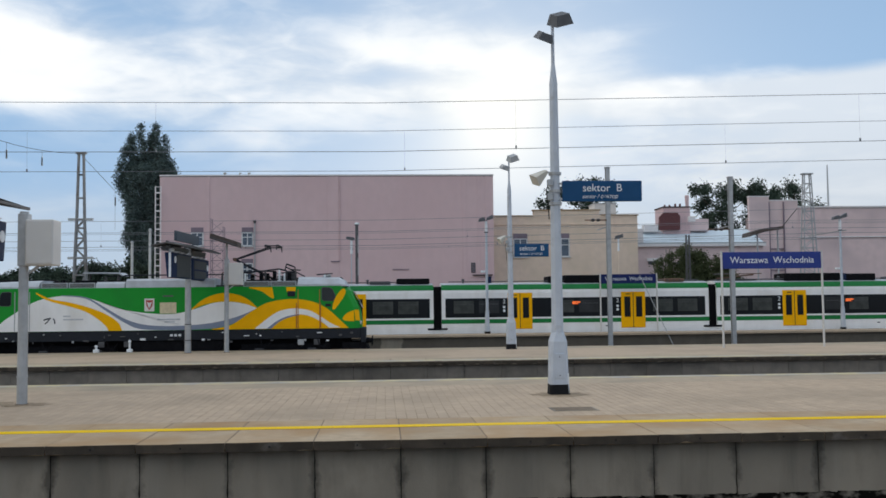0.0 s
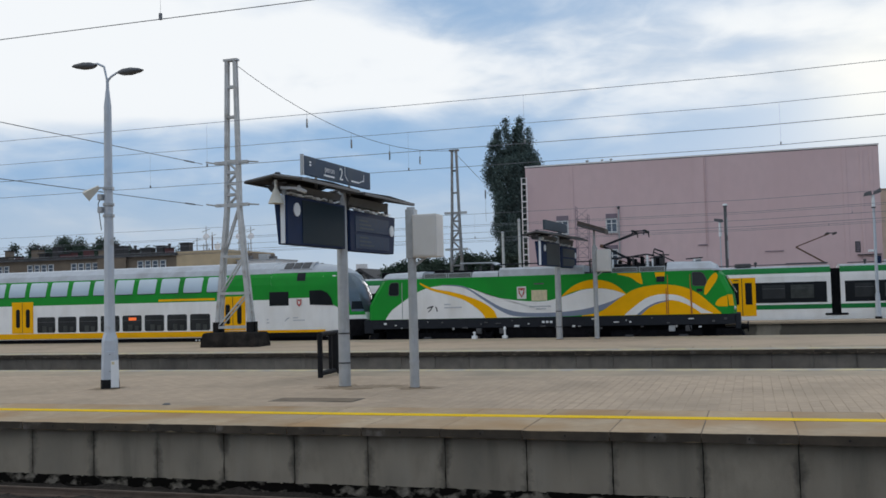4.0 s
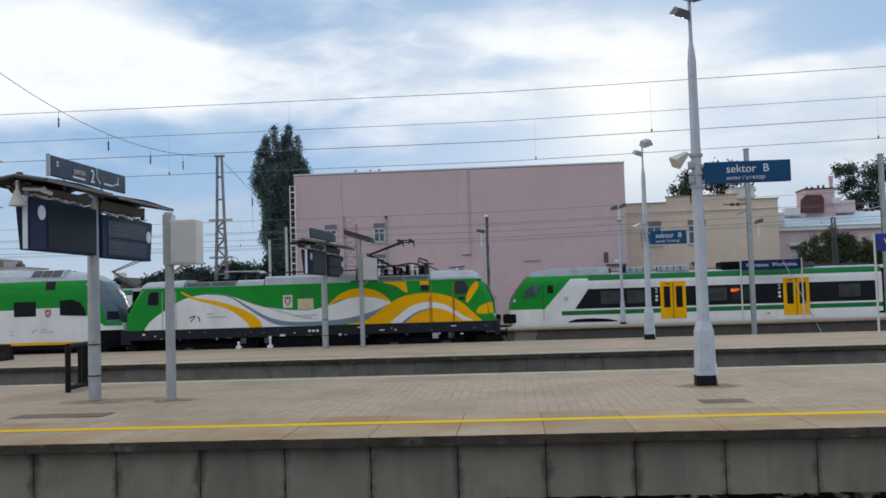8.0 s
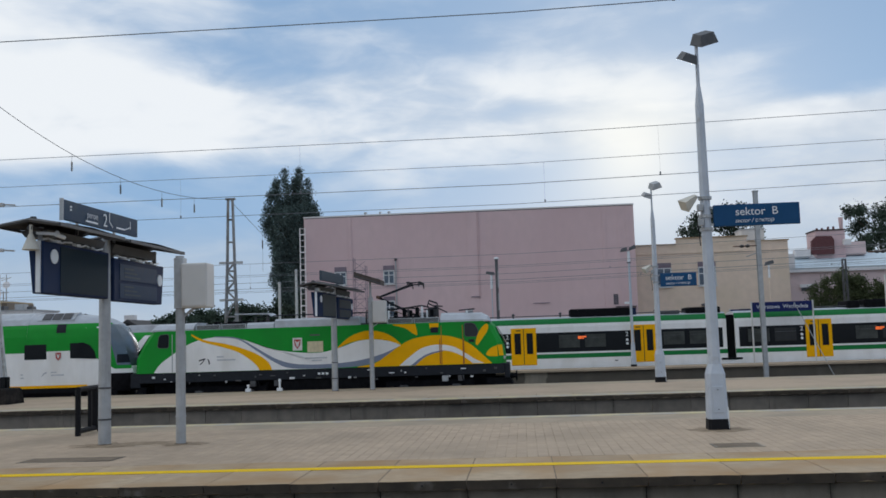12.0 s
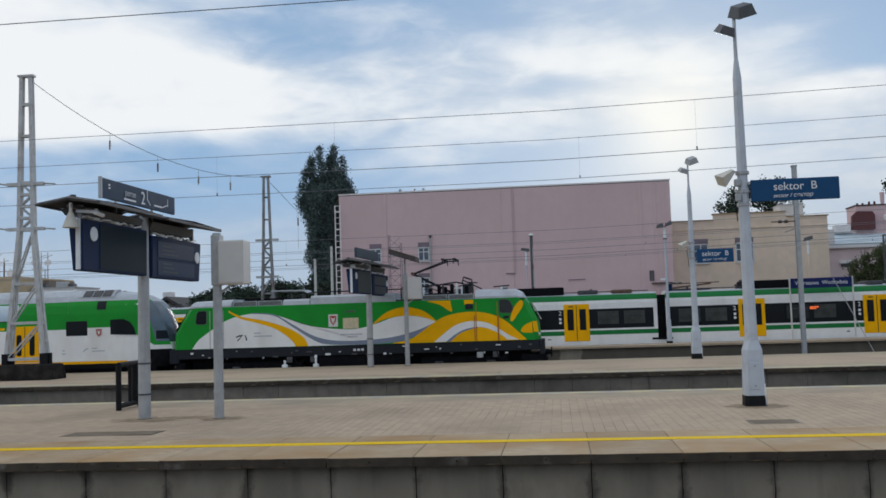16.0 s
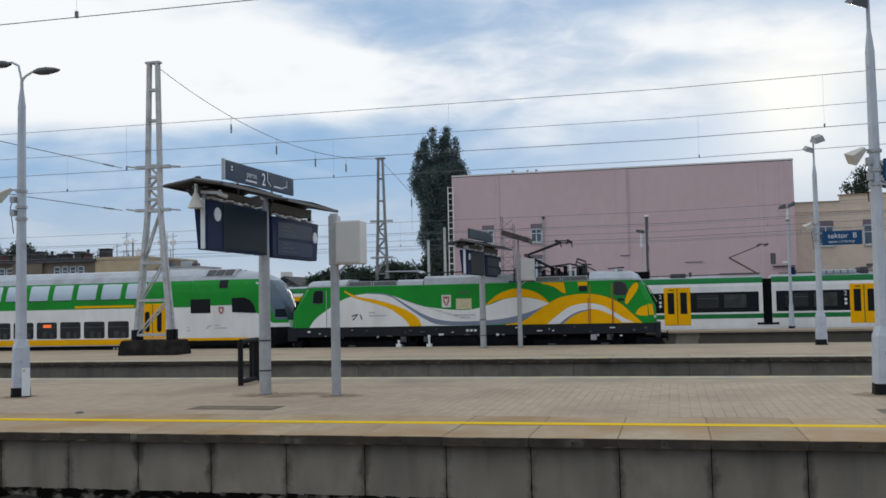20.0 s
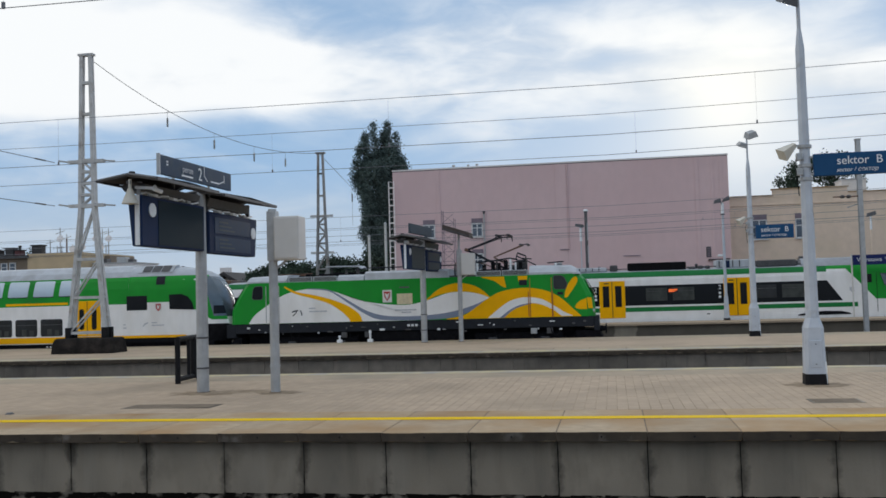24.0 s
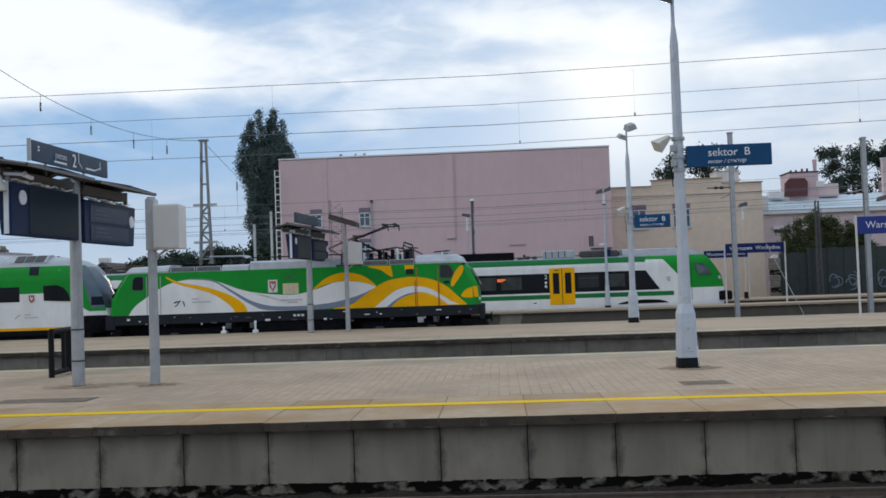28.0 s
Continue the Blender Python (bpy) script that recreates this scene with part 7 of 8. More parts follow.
for z in (5.2, 7.4, 9.6):
    part("landing", Shape().box(40.25, -0.40, z, 41.7, -0.24, z + 0.10), LINTEL, tw)
part("cornice", Shape().box(43.3, -0.12, 8.6, 90, 0.02, 8.72), PALECAP, tw)
part("roof_mast", Shape().rod((48.6, 4, 11.8), (48.6, 4, 16.8), 0.12, 0.06), GALV, tw)

# sheds and houses at the left end of the view
for x0, x1, z, m, lab in ((-96, -65.6, 8.2, BROWN, "brown flat-roofed apartment house with a row of windows"), (-65.6, -58.9, 8.32, TAN, "beige windowless block beside the apartment house")):
    h = thing("apartment_house", (0, 101, 0), lab, "building")
    part("wall", Shape().box(x0, 0, -1, x1, 12, z - 0.3), m, h)
    if m is BROWN:
        part("roof", Shape().box(x0 - 0.2, -0.5, z - 0.3, x1 + 0.2, 12.3, z), TARROOF, h, "dark flat roof")
    else:
        part("roof", Shape().box(x0, -0.06, z - 0.3, x1 + 0.06, 12.06, z), TAN, h, "tan flat roof")
    if m is BROWN:
        part("bay", Shape().box(-76.5, -0.4, -1, -72.4, 0.1, z - 0.35), BROWN, h)
        for gx in (-94, -87.2, -80.6, -71.0):
            for i in range(4):
                window(h, gx + i * 1.05, -0.02, 5.9, 0.8, 1.5, 1, False)
        rr = random.Random(2)
        for i in range(17):
            x = x0 + 1 + i * 1.72 + rr.uniform(-0.6, 0.6)
            w, t = rr.uniform(0.5, 1.7), rr.uniform(0.4, 1.5)
            ck = part("chimney", Shape().box(x, 3, z, x + w, 4, z + t, 0.04), rr.choice((TARROOF, BRICKRED, BROWN, TARROOF)), h)
            part("chimney_cap", Shape().box(x - 0.12, 2.9, z + t, x + w + 0.12, 4.1, z + t + 0.12), TARROOF, ck)
            if i % 3 == 0:
                part("cowl", Shape().rod((x + w / 2, 3.5, z + t), (x + w / 2, 3.5, z + t + 0.6), 0.12, 0.2, 8), TARROOF, ck)
    else:
        part("mast_pole", Shape().rod((-61.3, 1, 4), (-61.3, 1, 10.0), 0.1, 0.08), RUST, h)
hut = thing("pale_hut", (-56.2, 103, -1.42), "low pale flat-roofed building with dark roof units", "building")
part("wall", Shape().box(-2.4, 0, 0, 2.6, 6, 8.4), PALECAP, hut, "pale wall")
part("roof", Shape().box(-2.5, -0.1, 8.4, 2.7, 6.1, 8.52), FLOODPALE, hut)
for x, w, t in ((-1.9, 0.9, 0.5), (0.2, 1.1, 0.62), (1.6, 0.6, 0.35)):
    part("roof_unit", Shape().box(x, 0.5, 8.52, x + w, 1.5, 8.52 + t, 0.04), EQUIP if w < 1 else FLOODPALE, hut)
for x in (-1.6, -0.2, 1.3):
    part("window", Shape().box(x, -0.05, 6.9, x + 0.7, 0.02, 7.7), WINGLASS, hut, "dark window")
aerials = thing("roof_aerials", (-64.2, 108, 8.1), "thin grey aerials and vent pipes on a roof", "aerials")
part("roof_base", Shape().box(-4, -2, -9.1, 6, 4, 0.0), BROWN, aerials)
rr = random.Random(4)
for i in range(13):
    x, h = rr.uniform(-3.5, 5.5), rr.uniform(1.2, 3.9)
    pl = part("pole", Shape().rod((x, 0, 0), (x, 0, h), 0.07, 0.05, 6), FLOODPALE, aerials)
    part("boom", Shape().bar((x - 0.6, 0, h * 0.8), (x + 0.6, 0, h * 0.9), 0.06), FLOODPALE, pl)
    if i % 2:
        part("dish", Shape().rod((x + 0.2, -0.2, h * 0.6), (x + 0.25, -0.45, h * 0.63), 0.08, 0.42, 12), PALECAP, pl, "pale dish aerial")
hs = thing("gabled_house", (-46.5, 112, -1.8), "low house with a dark gabled roof and pale walls", "house")
part("chimney", Shape().box(-1.4, 2.0, 5.5, -0.2, 3.0, 8.3, 0.03), PALECAP, hs, "pale chimney stack")
part("wall", Shape().box(-3.5, 0, 0, 3.5, 7, 5.4), PALECAP, hs)
part("roof", Shape().slab_xz([(-4, 5.3), (0, 7.7), (4, 5.3), (3.8, 5.1), (0, 7.3), (-3.8, 5.1)], -0.4, 7.4), TARROOF, hs)

fn = thing("graffiti_fence", (25.4, 80.5, 0), "dark boarded fence with pale sprayed marks", "fence")
for i in range(24):
    part("board", Shape().box(i * 1.3, 0, -1.0, i * 1.3 + 1.26, 0.08, 3.9), FENCE, fn)
rg = random.Random(3)
for gx in (1.9, 3.2, 5.6, 7.0):
    for k in range(3):
        cx, cz, rw, rh = gx + rg.uniform(-0.2, 0.2), 0.9 + rg.uniform(0, 0.5), rg.uniform(0.25, 0.5), rg.uniform(0.35, 0.65)
        turn0, arc = rg.uniform(0, 6.3), rg.uniform(2.5, 5.0)
        loop = [(cx + rw * math.cos(turn0 + arc * i / 8), -0.008, cz + rh * math.sin(turn0 + arc * i / 8)) for i in range(9)]
        part("sprayed_stroke", Shape().tube(loop, 0.05, 5), GRAFFITI, fn)
# set-back boards added to fill the dark area below the bush
for i in range(3):
    part("board", Shape().box(-2.45 + i * 0.75, 0.25, -1.0, -1.72 + i * 0.75, 0.33, 3.55 + 0.06 * (i % 2)), FENCE, fn)
part("end_post", Shape().box(-0.28, -0.06, -1.0, -0.02, 0.2, 3.95, 0.03), FENCE, fn)
pil = thing("stone_pillar", (22.5, 80.6, -1.0), "mottled grey stone gate pillar beside the fence", "pillar")
rs = random.Random(12)
for i in range(9):
    w = rs.uniform(0.34, 0.46)
    part("stone", Shape().box(-w, -0.3, i * 0.47, w - 0.02, 0.3, i * 0.47 + 0.45, 0.04), SOOTWALL if i % 3 else FOOTING, pil)
part("cap", Shape().slab_xz([(-0.26, 4.23), (0.26, 4.23), (0.18, 4.40), (0, 4.50), (-0.18, 4.40)], -0.25, 0.25), PALECAP, pil, "pale cap stone")
lm = thing("lattice_mast", (25.85, 79.9, -0.98), "slim dark steel lattice mast before the fence", "mast")
for x in (-0.2, 0.2):
    for y in (-0.2, 0.2):
        part("leg", Shape().bar((x, y, 0), (x * 0.6, y * 0.6, 8.7), 0.06), DARKPOST, lm)
for i in range(12):
    z, w0, w1 = 0.7 * i + 0.2, 0.2 - 0.0064 * i, 0.2 - 0.0064 * (i + 1)
    part("brace", Shape().bar((-w0, -w0, z), (w1, -w1, z + 0.7), 0.04).bar((-w1, -w1, z + 0.7), (w1, -w1, z + 0.7), 0.04), DARKPOST, lm)
aw = thing("tilted_canopy", (28.8, 69.3, 0.0), "dark weathered tilted canopy roof on two posts", "canopy")
part("roof", Shape().slab_xz([(-1.68, 6.85), (-1.62, 7.15), (-0.6, 7.45), (0.9, 7.62), (0.9, 7.42), (-0.5, 7.2)], 0, 1.6), WEATHERED, aw)
part("strut", Shape().bar((0.8, 0.2, 7.5), (2.05, 0.2, 8.95), 0.05), WEATHERED, aw)
part("post", Shape().rod((-0.8, 0.8, -0.95), (-0.8, 0.8, 7.2), 0.06), GALV, aw)
part("post", Shape().rod((0.75, 0.8, -0.95), (0.75, 0.8, 7.45), 0.06), GALV, aw)


yd = thing("slim_lamp", (18.38, 73.6, TOP4), "slim cream lamp post with one dark spotlight", "lamp post")
part("foot", Shape().rod((0, 0, 0), (0, 0, 0.5), 0.16, 0.15, 8), BLACKPAINT, yd)
part("shaft", Shape().rod((0, 0, 0.5), (0, 0, 6.2), 0.04, 0.04, 8), BEIGE, yd, "cream painted shaft")
part("sleeve", Shape().rod((0, 0, 5.9), (0, 0, 6.85), 0.08, 0.07, 8), WHITEPL, yd, "white sleeve under the spotlight")
part("head", Shape().slab_xz([(-0.28, 6.80), (0.36, 6.95), (0.32, 7.22), (-0.20, 7.08)], -0.16, 0.16), FLOOD, yd, "dark spotlight")
rod = thing("leaning_rod", (18.3, 60.2, -0.98), "thin pale rod leaning against the far name sign", "rod")
part("shaft", Shape().rod((0.35, 0, 0), (-1.2, 2.6, 4.9), 0.024, 0.02, 6), FLOODPALE, rod)
for x, h in ((-13.57, 0.36), (-11.99, 0.60)):
    mp = thing("marker_post", (x, 47.3, 0), "small white painted marker post on the platform edge", "post", "white marker posts")
    part("stem", Shape().rod((0, 0, 0), (0, 0, h * 0.8), 0.055, 0.05, 8), WHITEPL, mp)
    part("cap", Shape().rod((0, 0, h * 0.8), (0, 0, h), 0.085, 0.05, 8), WHITEPL, mp)
    part("foot", Shape().box(-0.13, -0.1, 0, 0.13, 0.1, 0.16, 0.02), WHITEPL, mp)
yl = thing("yard_lamp", (-2.2, 73.9, TOP4), "slim pale lamp post with a small dark head", "lamp post")
part("shaft", Shape().rod((0, 0, 0), (0, 0, 6.9), 0.045, 0.04, 8), POLE, yl)
part("sleeve", Shape().rod((0, 0, 5.85), (0, 0, 6.95), 0.11, 0.09, 8), WHITEPL, yl, "white sleeve")
part("head", Shape().slab_xz([(-0.42, 7.02), (-0.36, 7.18), (0.22, 7.10), (0.26, 6.92), (0.05, 6.86)], -0.14, 0.14), FLOOD, yl, "dark lamp head")


for x, h in ((-15.18, 7.1), (-14.1, 7.85)):
    pp = thing("pale_pole", (x, 60.2, -0.98), "slim pale pole standing between the tracks", "pole", "pale poles")
    part("shaft", Shape().rod((0, 0, 0), (0, 0, h), 0.10, 0.08, 8), CABINET, pp)
    part("cap", Shape().rod((0, 0, h), (0, 0, h + 0.12), 0.12, 0.05, 8), FLOODPALE, pp)


# ---- trees ----
def leaf_cloud(centres, count, size, rnd, flat=0.6):
    """Many small leaf clumps round the given centres, as one mesh of two-sided cards."""
    c = np.array([q[:3] for q in centres])
    r = np.array([q[3] for q in centres])
    k = rnd.integers(0, len(c), count)
    d = rnd.normal(size=(count, 3))
    d /= np.linalg.norm(d, axis=1)[:, None]
    p = c[k] + d * (r[k] * rnd.uniform(0.05, 1.0, count) ** 0.6)[:, None] * [1, 1, 1.1] + rnd.normal(size=(count, 3)) * 0.18
    a = rnd.normal(size=(count, 3))
    a /= np.linalg.norm(a, axis=1)[:, None]
    b = np.cross(a, rnd.normal(size=(count, 3)))
    b /= np.linalg.norm(b, axis=1)[:, None]
    s = size * rnd.uniform(0.55, 1.25, count)[:, None]
    quad = np.stack([p - a * s, p - b * s * flat, p + a * s, p + b * s * flat], 1).reshape(-1, 3)
    me = bpy.data.meshes.new("crown")
    me.from_pydata(quad.tolist(), [], [[4 * i, 4 * i + 1, 4 * i + 2, 4 * i + 3] for i in range(count)])
    return me


def tree(name, at, label, centres, count, size, material, trunk, seed, category="tree"):
    rnd = np.random.default_rng(seed)
    t = thing(name, at, label, category, "trees")
    h = trunk[0]
    part("trunk", Shape().rod((0, 0, -0.1), (0.1, 0, h), trunk[1], trunk[1] * 0.25, 9), BARK, t)
    limbs = Shape()
    for q in centres[::2]:
        z0 = min(max(q[2] - 1.5, 0.8), h * 0.9)
        limbs.rod((0.05, 0, z0), tuple(q[:3]), trunk[1] * 0.22, 0.02, 5)
    part("limbs", limbs, BARK, t)
    me = leaf_cloud(centres, count, size, rnd)
    me.materials.append(material)
    ob = new("crown", me)
    ob.parent = t
    return t


rp = random.Random(21)
pop = []
for i in range(120):
    # upright plumes set round the trunk, the outer ones ending lower
    z0 = 0.8 + 17.2 * (i / 119) ** 1.05
    a, k = rp.uniform(0, 2 * math.pi), rp.uniform(0.02, 1.0) ** 0.62
    reach = 3.2 * min(1.0, 0.72 + z0 / 12) * k
    px, py, tall = math.cos(a) * reach, math.sin(a) * reach, rp.uniform(2.4, 5.0)
    roof = 23.4 - 0.50 * reach ** 2 - rp.uniform(0, 0.9)
    if z0 + tall > roof:
        tall, z0 = rp.uniform(2.4, 3.6), roof - rp.uniform(3.0, 4.2)
    for j in range(8):
        u = j / 7
        pop.append((px * (0.5 + 0.5 * min(1, 2.0 * u)) * (1 - 0.12 * u * u), py * (0.5 + 0.5 * min(1, 2.0 * u)) * (1 - 0.12 * u * u), z0 + 1.0 + tall * u, 0.66 * (1 - 0.72 * u * u) + rp.uniform(-0.05, 0.08)))
tree("poplar_tree", (-24.65, 104.0, -1.42), "tall dark green columnar poplar behind the pink building", pop, 150000, 0.10, POPLAR, (20.5, 0.4), 1)
for k, (x, y, h, w, n, lab) in enumerate(((40.6, 113, 17.0, 2.7, 8000, "dark broad-leaved tree behind the low building"), (44.75, 113, 17.4, 1.0, 2200, "slim dark tree behind the low building"), (46.9, 113, 17.0, 1.0, 2200, "slim dark tree behind the pink wall"), (49.3, 113.5, 17.4, 1.0, 2200, "slim dark tree behind the pink wall"), (52.9, 113, 15.0, 0.8, 1300, "small dark tree behind the pink wall"), (23.0, 108, 16.9, 2.5, 4600, "leafy tree rising behind the beige building"), (19.0, 107, 16.4, 1.25, 1800, "sparse thin tree rising behind the beige building"), (11.2, 103, 12.0, 1.0, 500, "small tree top behind the beige roof"))):
    r2 = random.Random(40 + k)
    cs = [(r2.gauss(0, w * 0.55), r2.gauss(0, w * 0.5), h * (0.97 - 0.55 * r2.random() ** 1.3), r2.uniform(0.6, 1.15)) for _ in range(int(14 + w * 8))]
    tree("broadleaf_tree", (x, y, -1.0), lab, cs, int(n * 1.9), 0.15, LEAVES, (h * 0.85, 0.28), 10 + k)
r2 = random.Random(77)
cs = []
for _ in range(64):
    # uneven shoots, tallest a little left of the middle
    bx, by = r2.uniform(-2.4, 4.6), r2.uniform(-1.0, 1.0)
    crest = (8.1 - 0.36 * abs(bx + 0.2) ** 1.75 if bx < 0 else 8.1 - 0.16 * bx ** 1.6) - r2.uniform(0, 1.5)
    lean = r2.uniform(-0.5, 0.5)
    for j in range(7):
        u = j / 6
        cs.append((bx + lean * u, by, max(0.3, crest * (0.15 + 0.85 * u)), (0.75 - 0.45 * u) * r2.uniform(0.7, 1.1)))
tree("bush", (26.3, 82.2, -1.42), "large olive green bush behind the fence", cs, 120000, 0.08, BUSHLEAF, (4.0, 0.15), 30, "bush")
for k, (x, y, h, w, n) in enumerate(((-34.6, 98, 6.9, 2.0, 3600), (-31.8, 97.5, 6.9, 1.9, 3600), (-28.9, 97, 7.1, 1.8, 3400), (-37.0, 99, 6.2, 1.2, 1800), (-26.3, 97, 6.0, 1.4, 2200), (-23.8, 96, 7.6, 1.6, 1300), (-101, 119, 12.4, 4.6, 3000), (-94.5, 118, 12.9, 4.4, 3000), (-88, 117, 12.7, 4.0, 2600), (-81.5, 118, 11.2, 3.6, 1800))):
    r2 = random.Random(60 + k)
    cs = [(r2.gauss(0, w * 0.6), r2.gauss(0, w * 0.5), h * r2.uniform(0.4, 0.95), r2.uniform(0.6, 1.1)) for _ in range(24 if h < 9 else 44)]
    tree("broadleaf_tree", (x, y, -1.0), "low dark green tree beyond the tracks", cs, n * 5, 0.15, LEAVES, (h * 0.8, 0.2), 50 + k)


# ---- paving blocks of the second platform ----
BLOCK_W, BLOCK_L, PAVE0, PAVE1 = 0.205, 0.41, NEAR2 + 2.88, FAR2 - 2.3


def block_mesh(name, places, rnd3):
    """Paving blocks with bevelled upper edges, open underneath."""
    vs, fs = [], []
    for x, y, w, d in places:
        k, z, g, c = len(vs), rnd3.uniform(-0.0025, 0.0), 0.005, 0.004
        for e, h in ((g, -0.03), (g, z - c), (g + c, z)):
            vs += [(x + e, y + e, h), (x + w - e, y + e, h), (x + w - e, y + d - e, h), (x + e, y + d - e, h)]
        for r in (0, 4):
            fs += [(k + r + i, k + r + (i + 1) % 4, k + r + 4 + (i + 1) % 4, k + r + 4 + i) for i in range(4)]
        fs.append((k + 8, k + 9, k + 10, k + 11))
    me = bpy.data.meshes.new(name)
    me.from_pydata(vs, [], fs)
    me.materials.append(PAVING)
    return me


def pave():
    rnd3 = random.Random(12)
    alike = [block_mesh("paving_block", [(0, 0, BLOCK_W, BLOCK_L)], rnd3) for _ in range(5)]
    rest, single = [], 0
    for i in range(int(-36 / BLOCK_W), int(36 / BLOCK_W)):
        x, y = i * BLOCK_W, PAVE0 - (BLOCK_L / 2 if i % 2 else 0)
        while y < PAVE1 - 0.02:
            y0, y1 = max(y, PAVE0), min(y + BLOCK_L, PAVE1)
            if -1.2 < x < 5.2 and y0 > PAVE0 and y1 < PAVE0 + 4.3 and single < 300:
                ob = new("paving_block", alike[rnd3.randrange(5)])
                ob.parent, ob.location = p2, (x, y0, 0)
                single += 1
            else:
                rest.append((x, y0, BLOCK_W, y1 - y0))
            y += BLOCK_L
    field = new("paving_field", block_mesh("paving_field", rest, rnd3))
    field.parent = p2
    tagged(field, "worn grey-beige paving blocks", kind="stuff")
    for x0, x1 in ((X0, int(-36 / BLOCK_W) * BLOCK_W), (int(36 / BLOCK_W) * BLOCK_W, X1)):
        part("paving", Shape().box(x0, PAVE0, -0.06, x1, PAVE1, 0.0), PAVING, p2, "grey paving far along the platform")


pave()


# ---- edge slabs and wall panels ----
def edge_row(parent, y0, depth, n, first, top, wall_y, foot, wall=EDGE, gap=0.008, cover=SLAB, step=JOINT):
    """Edge slabs side by side, and the wall panels under them."""
    rnd2 = random.Random(int(y0 * 7))
    slabs, panels, lips, feet = [], [], [], []
    for k in range(4):
        me = bpy.data.meshes.new("edge_slab")
        s = Shape().box(0.008, 0.012, -0.15, step - 0.008, depth, 0.0, 0.008)
        s.bm.to_mesh(me)
        s.bm.free()
        me.materials.append(cover)
        slabs.append(me)
        # the dark brown front face of the slab, with chipped corners
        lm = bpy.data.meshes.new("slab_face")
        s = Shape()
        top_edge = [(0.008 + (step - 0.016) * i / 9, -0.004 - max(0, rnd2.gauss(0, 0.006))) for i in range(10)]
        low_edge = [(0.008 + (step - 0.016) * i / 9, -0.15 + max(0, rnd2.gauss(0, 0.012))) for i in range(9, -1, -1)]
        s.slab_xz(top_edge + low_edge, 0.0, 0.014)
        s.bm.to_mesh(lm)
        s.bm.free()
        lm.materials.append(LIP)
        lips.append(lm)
        # a wall panel with a broken lower edge
        pm = bpy.data.meshes.new("wall_panel")
        s = Shape()
        g = gap * (0.3 + 0.9 * rnd2.random())
        rim = [(g, -0.155), (step - g, -0.155)]
        tall = (-0.16 - foot) / 9
        rim += [(step - g - max(0, rnd2.gauss(0.002, 0.6 * gap)), -0.16 - tall * i) for i in range(1, 9)]
        footing = foot
        cuts = sorted({0.0, 1.0} | {round(rnd2.uniform(0.03, 0.97), 3) for i in range(11)}, reverse=True)
        for c1, c0 in zip(cuts, cuts[1:]):
            low = foot - rnd2.choice((0.0, 0.0, 0.0, 0.01, 0.02)) * rnd2.uniform(0.4, 1.0)
            for e in (c1 - 0.004, c0 + 0.004):
                rim.append((g + (step - 2 * g) * e, low + rnd2.uniform(-0.008, 0.008)))
        rim += [(g + max(0, rnd2.gauss(0.002, 0.6 * gap)), -0.16 - tall * i) for i in range(8, 0, -1)]
        s.slab_xz(rim, 0, 0.11)
        s.bm.to_mesh(pm)
        s.bm.free()
        pm.materials.append(wall)
        panels.append(pm)
        # rough render under the panel, broken away along its lower edge
        fm = bpy.data.meshes.new("wall_footing")
        s = Shape()
        rim = [(0.0, foot + 0.02), (step, foot + 0.02)]
        for i in range(18, -1, -1):
            rim.append((step * i / 18, foot - 0.13 - 0.09 * rnd2.random()))
        s.slab_xz(rim, 0.006, 0.12)
        s.bm.to_mesh(fm)
        s.bm.free()
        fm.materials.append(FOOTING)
        feet.append(fm)
    hole = bpy.data.meshes.new("lifting_hole")
    s = Shape().rod((step / 2, -0.004, -0.075), (step / 2, 0.004, -0.075), 0.017, 0.017, 8)
    s.bm.to_mesh(hole)
    s.bm.free()
    hole.materials.append(BLACKPAINT)
    for i in range(n):
        slab = new("edge_slab", rnd2.choice(slabs))
        slab.location = (first + i * step, y0 + rnd2.uniform(-0.006, 0.006), top + rnd2.uniform(-0.004, 0.001))
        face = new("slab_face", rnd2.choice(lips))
        panel = new("wall_panel", rnd2.choice(panels))
        panel.location = (first + i * step, wall_y + rnd2.uniform(-0.008, 0.008), top)
        base = new("wall_footing", rnd2.choice(feet))
        base.parent = panel
        slab.parent = panel.parent = parent
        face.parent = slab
        dot = new("lifting_hole", hole)
        dot.parent = slab


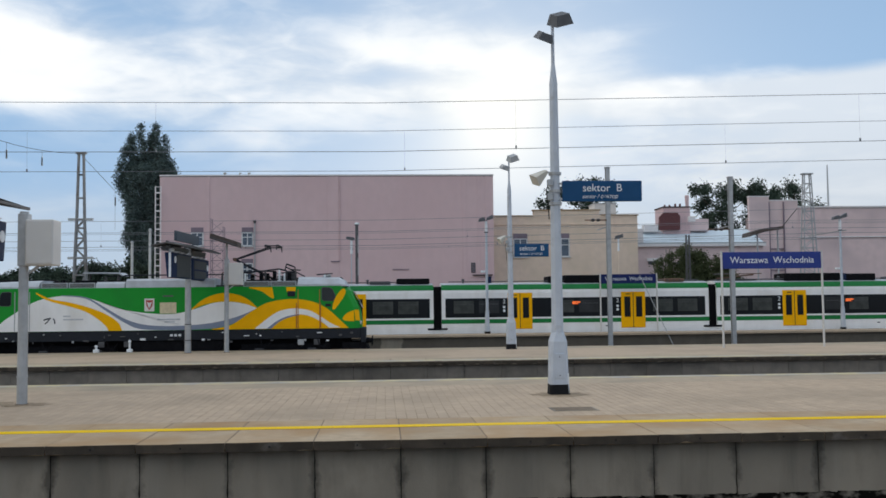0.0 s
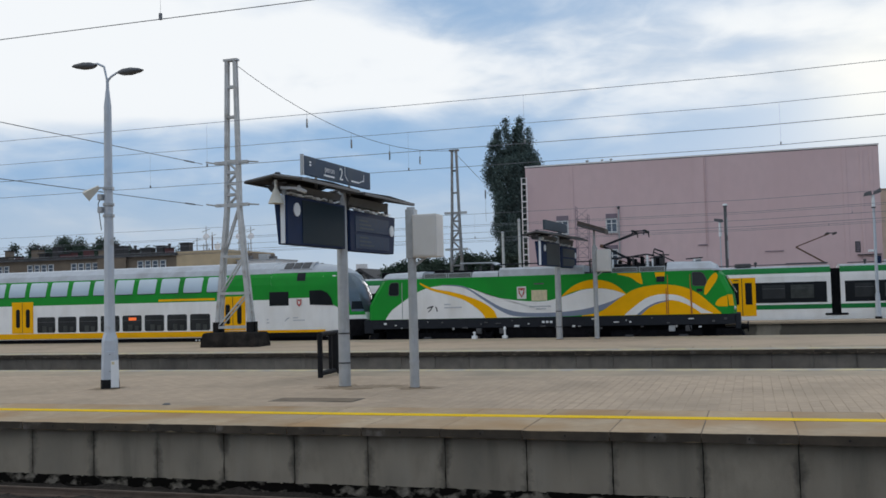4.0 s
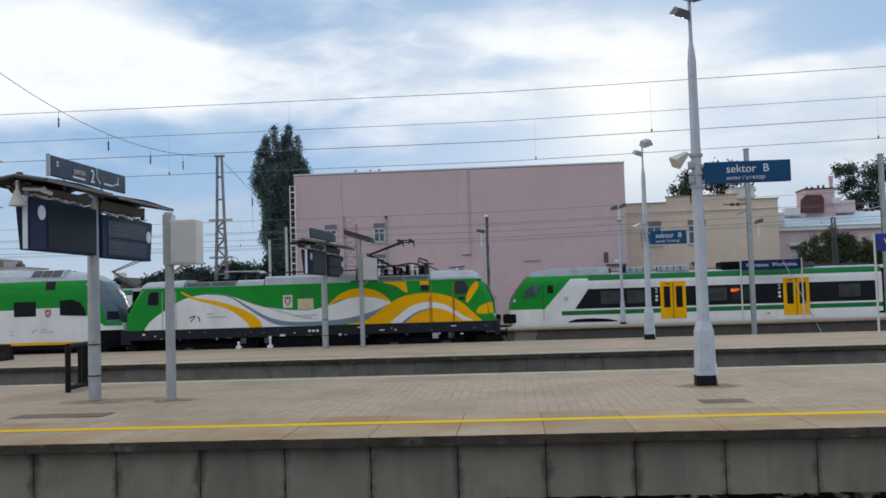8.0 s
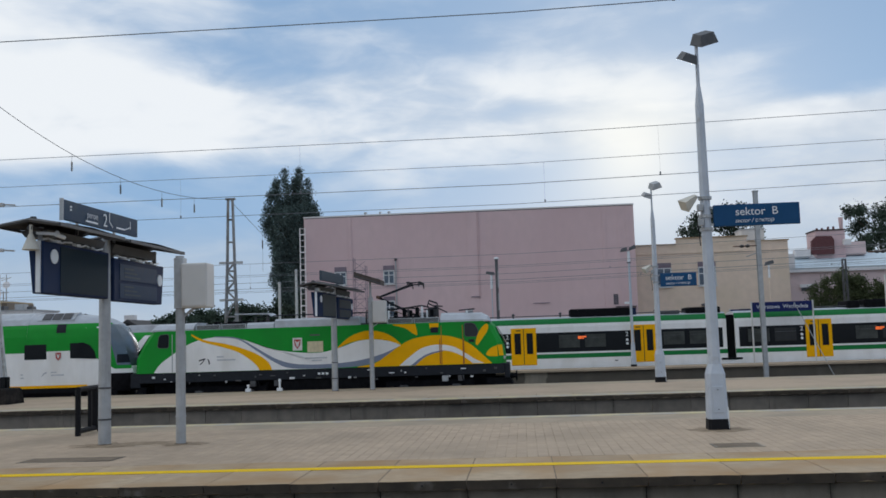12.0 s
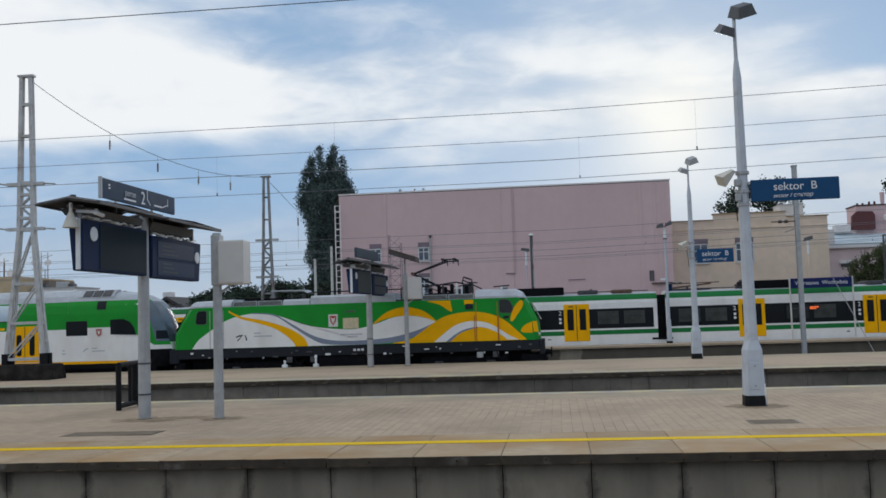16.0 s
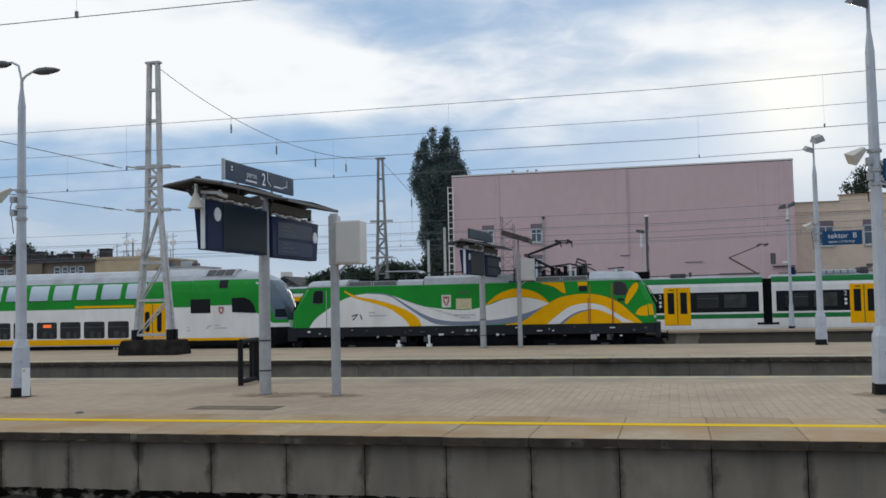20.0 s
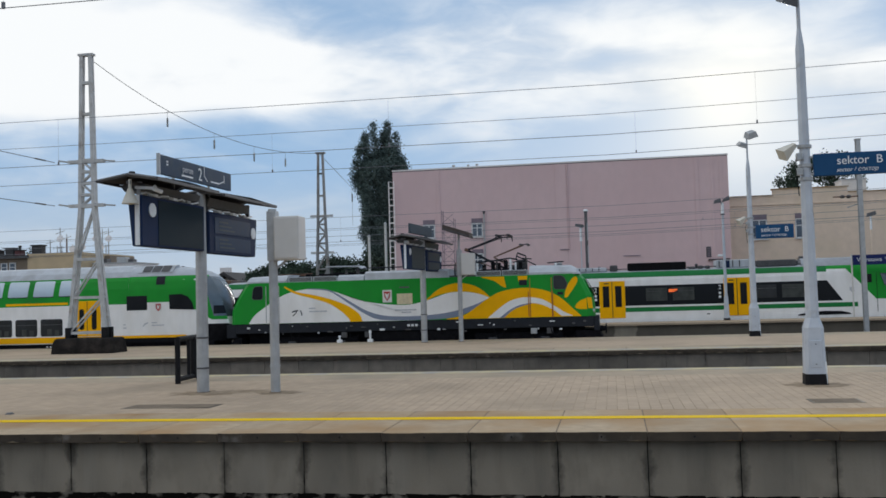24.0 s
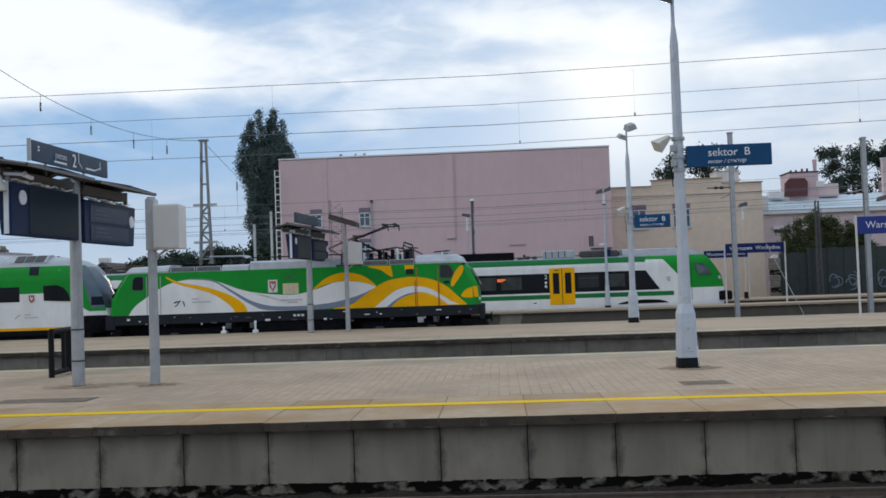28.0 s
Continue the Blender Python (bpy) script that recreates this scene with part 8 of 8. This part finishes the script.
for owner, near, far in ((p2, NEAR2 + 0.02, NEAR2 + 2.86), (p3, NEAR3 + 0.02, NEAR3 + 2.29)):
    part("joint_fill", Shape().box(X0 * 0.6, near, -0.10, X1 * 0.6, far, -0.009), COVER, owner, "dirt packed into the slab joints")
edge_row(p2, NEAR2, 2.87, 46, JOINT_AT - 31 * JOINT, 0.0, NEAR2 + 0.28, -1.045)
part("back_edge", Shape().box(X0, FAR2 - 2.3, -0.12, X1, FAR2, -0.002), PALESLAB, p2, "concrete edge slabs at the back")
edge_row(p3, NEAR3, 2.3, 60, JOINT_AT - 34 * JOINT, 0.0, NEAR3 + 0.18, -0.95, SOOTWALL, 0.006, PALESLAB)
part("back_edge", Shape().box(X0, FAR3 - 2.3, -0.12, X1, FAR3, -0.002), PALESLAB, p3, "concrete edge slabs at the back")


# ---- what moves ----
# seconds and place of the rear unit's nose; the front unit runs 105.4 m ahead of it
RUN = ((0, 69.4), (0.5, 64.19), (1, 58.98), (1.5, 54.09), (2, 49.36), (2.5, 44.64), (3.5, 35.69), (4.5, 27), (5, 22.53), (5.5, 18.39), (6, 14.66),
       (6.5, 10.96), (7, 7.29), (7.5, 3.58), (8, -0.09), (8.5, -3.94), (9, -7.8), (9.5, -11.58), (10, -15.37), (10.5, -19.21), (11, -22.99), (11.5,
       -26.84), (12, -30.64), (12.5, -34.33), (13.5, -41.21), (14.5, -47.73), (15, -50.87), (15.5, -54.06), (16, -57.04), (16.5, -59.93), (17,
       -62.77), (17.5, -65.56), (18, -68.31), (18.5, -70.8), (19, -73.3), (19.5, -75.53), (20, -77.66), (20.5, -79.64), (21.5, -83.07), (22.5,
       -85.95), (23, -87.3), (23.5, -88.5), (24, -89.54), (24.5, -90.54), (25, -91.33), (25.5, -91.98), (26, -92.47), (26.5, -92.87), (27, -93.17),
       (27.5, -93.26), (28, -93.31))


def motions():
    walk(rear_unit, [(t, pose(0.958 * x, UNIT_Y, 0)) for t, x in RUN])
    walk(front_unit, [(t, pose(0.958 * x - 105.4, UNIT_Y, 0)) for t, x in RUN])


motions()
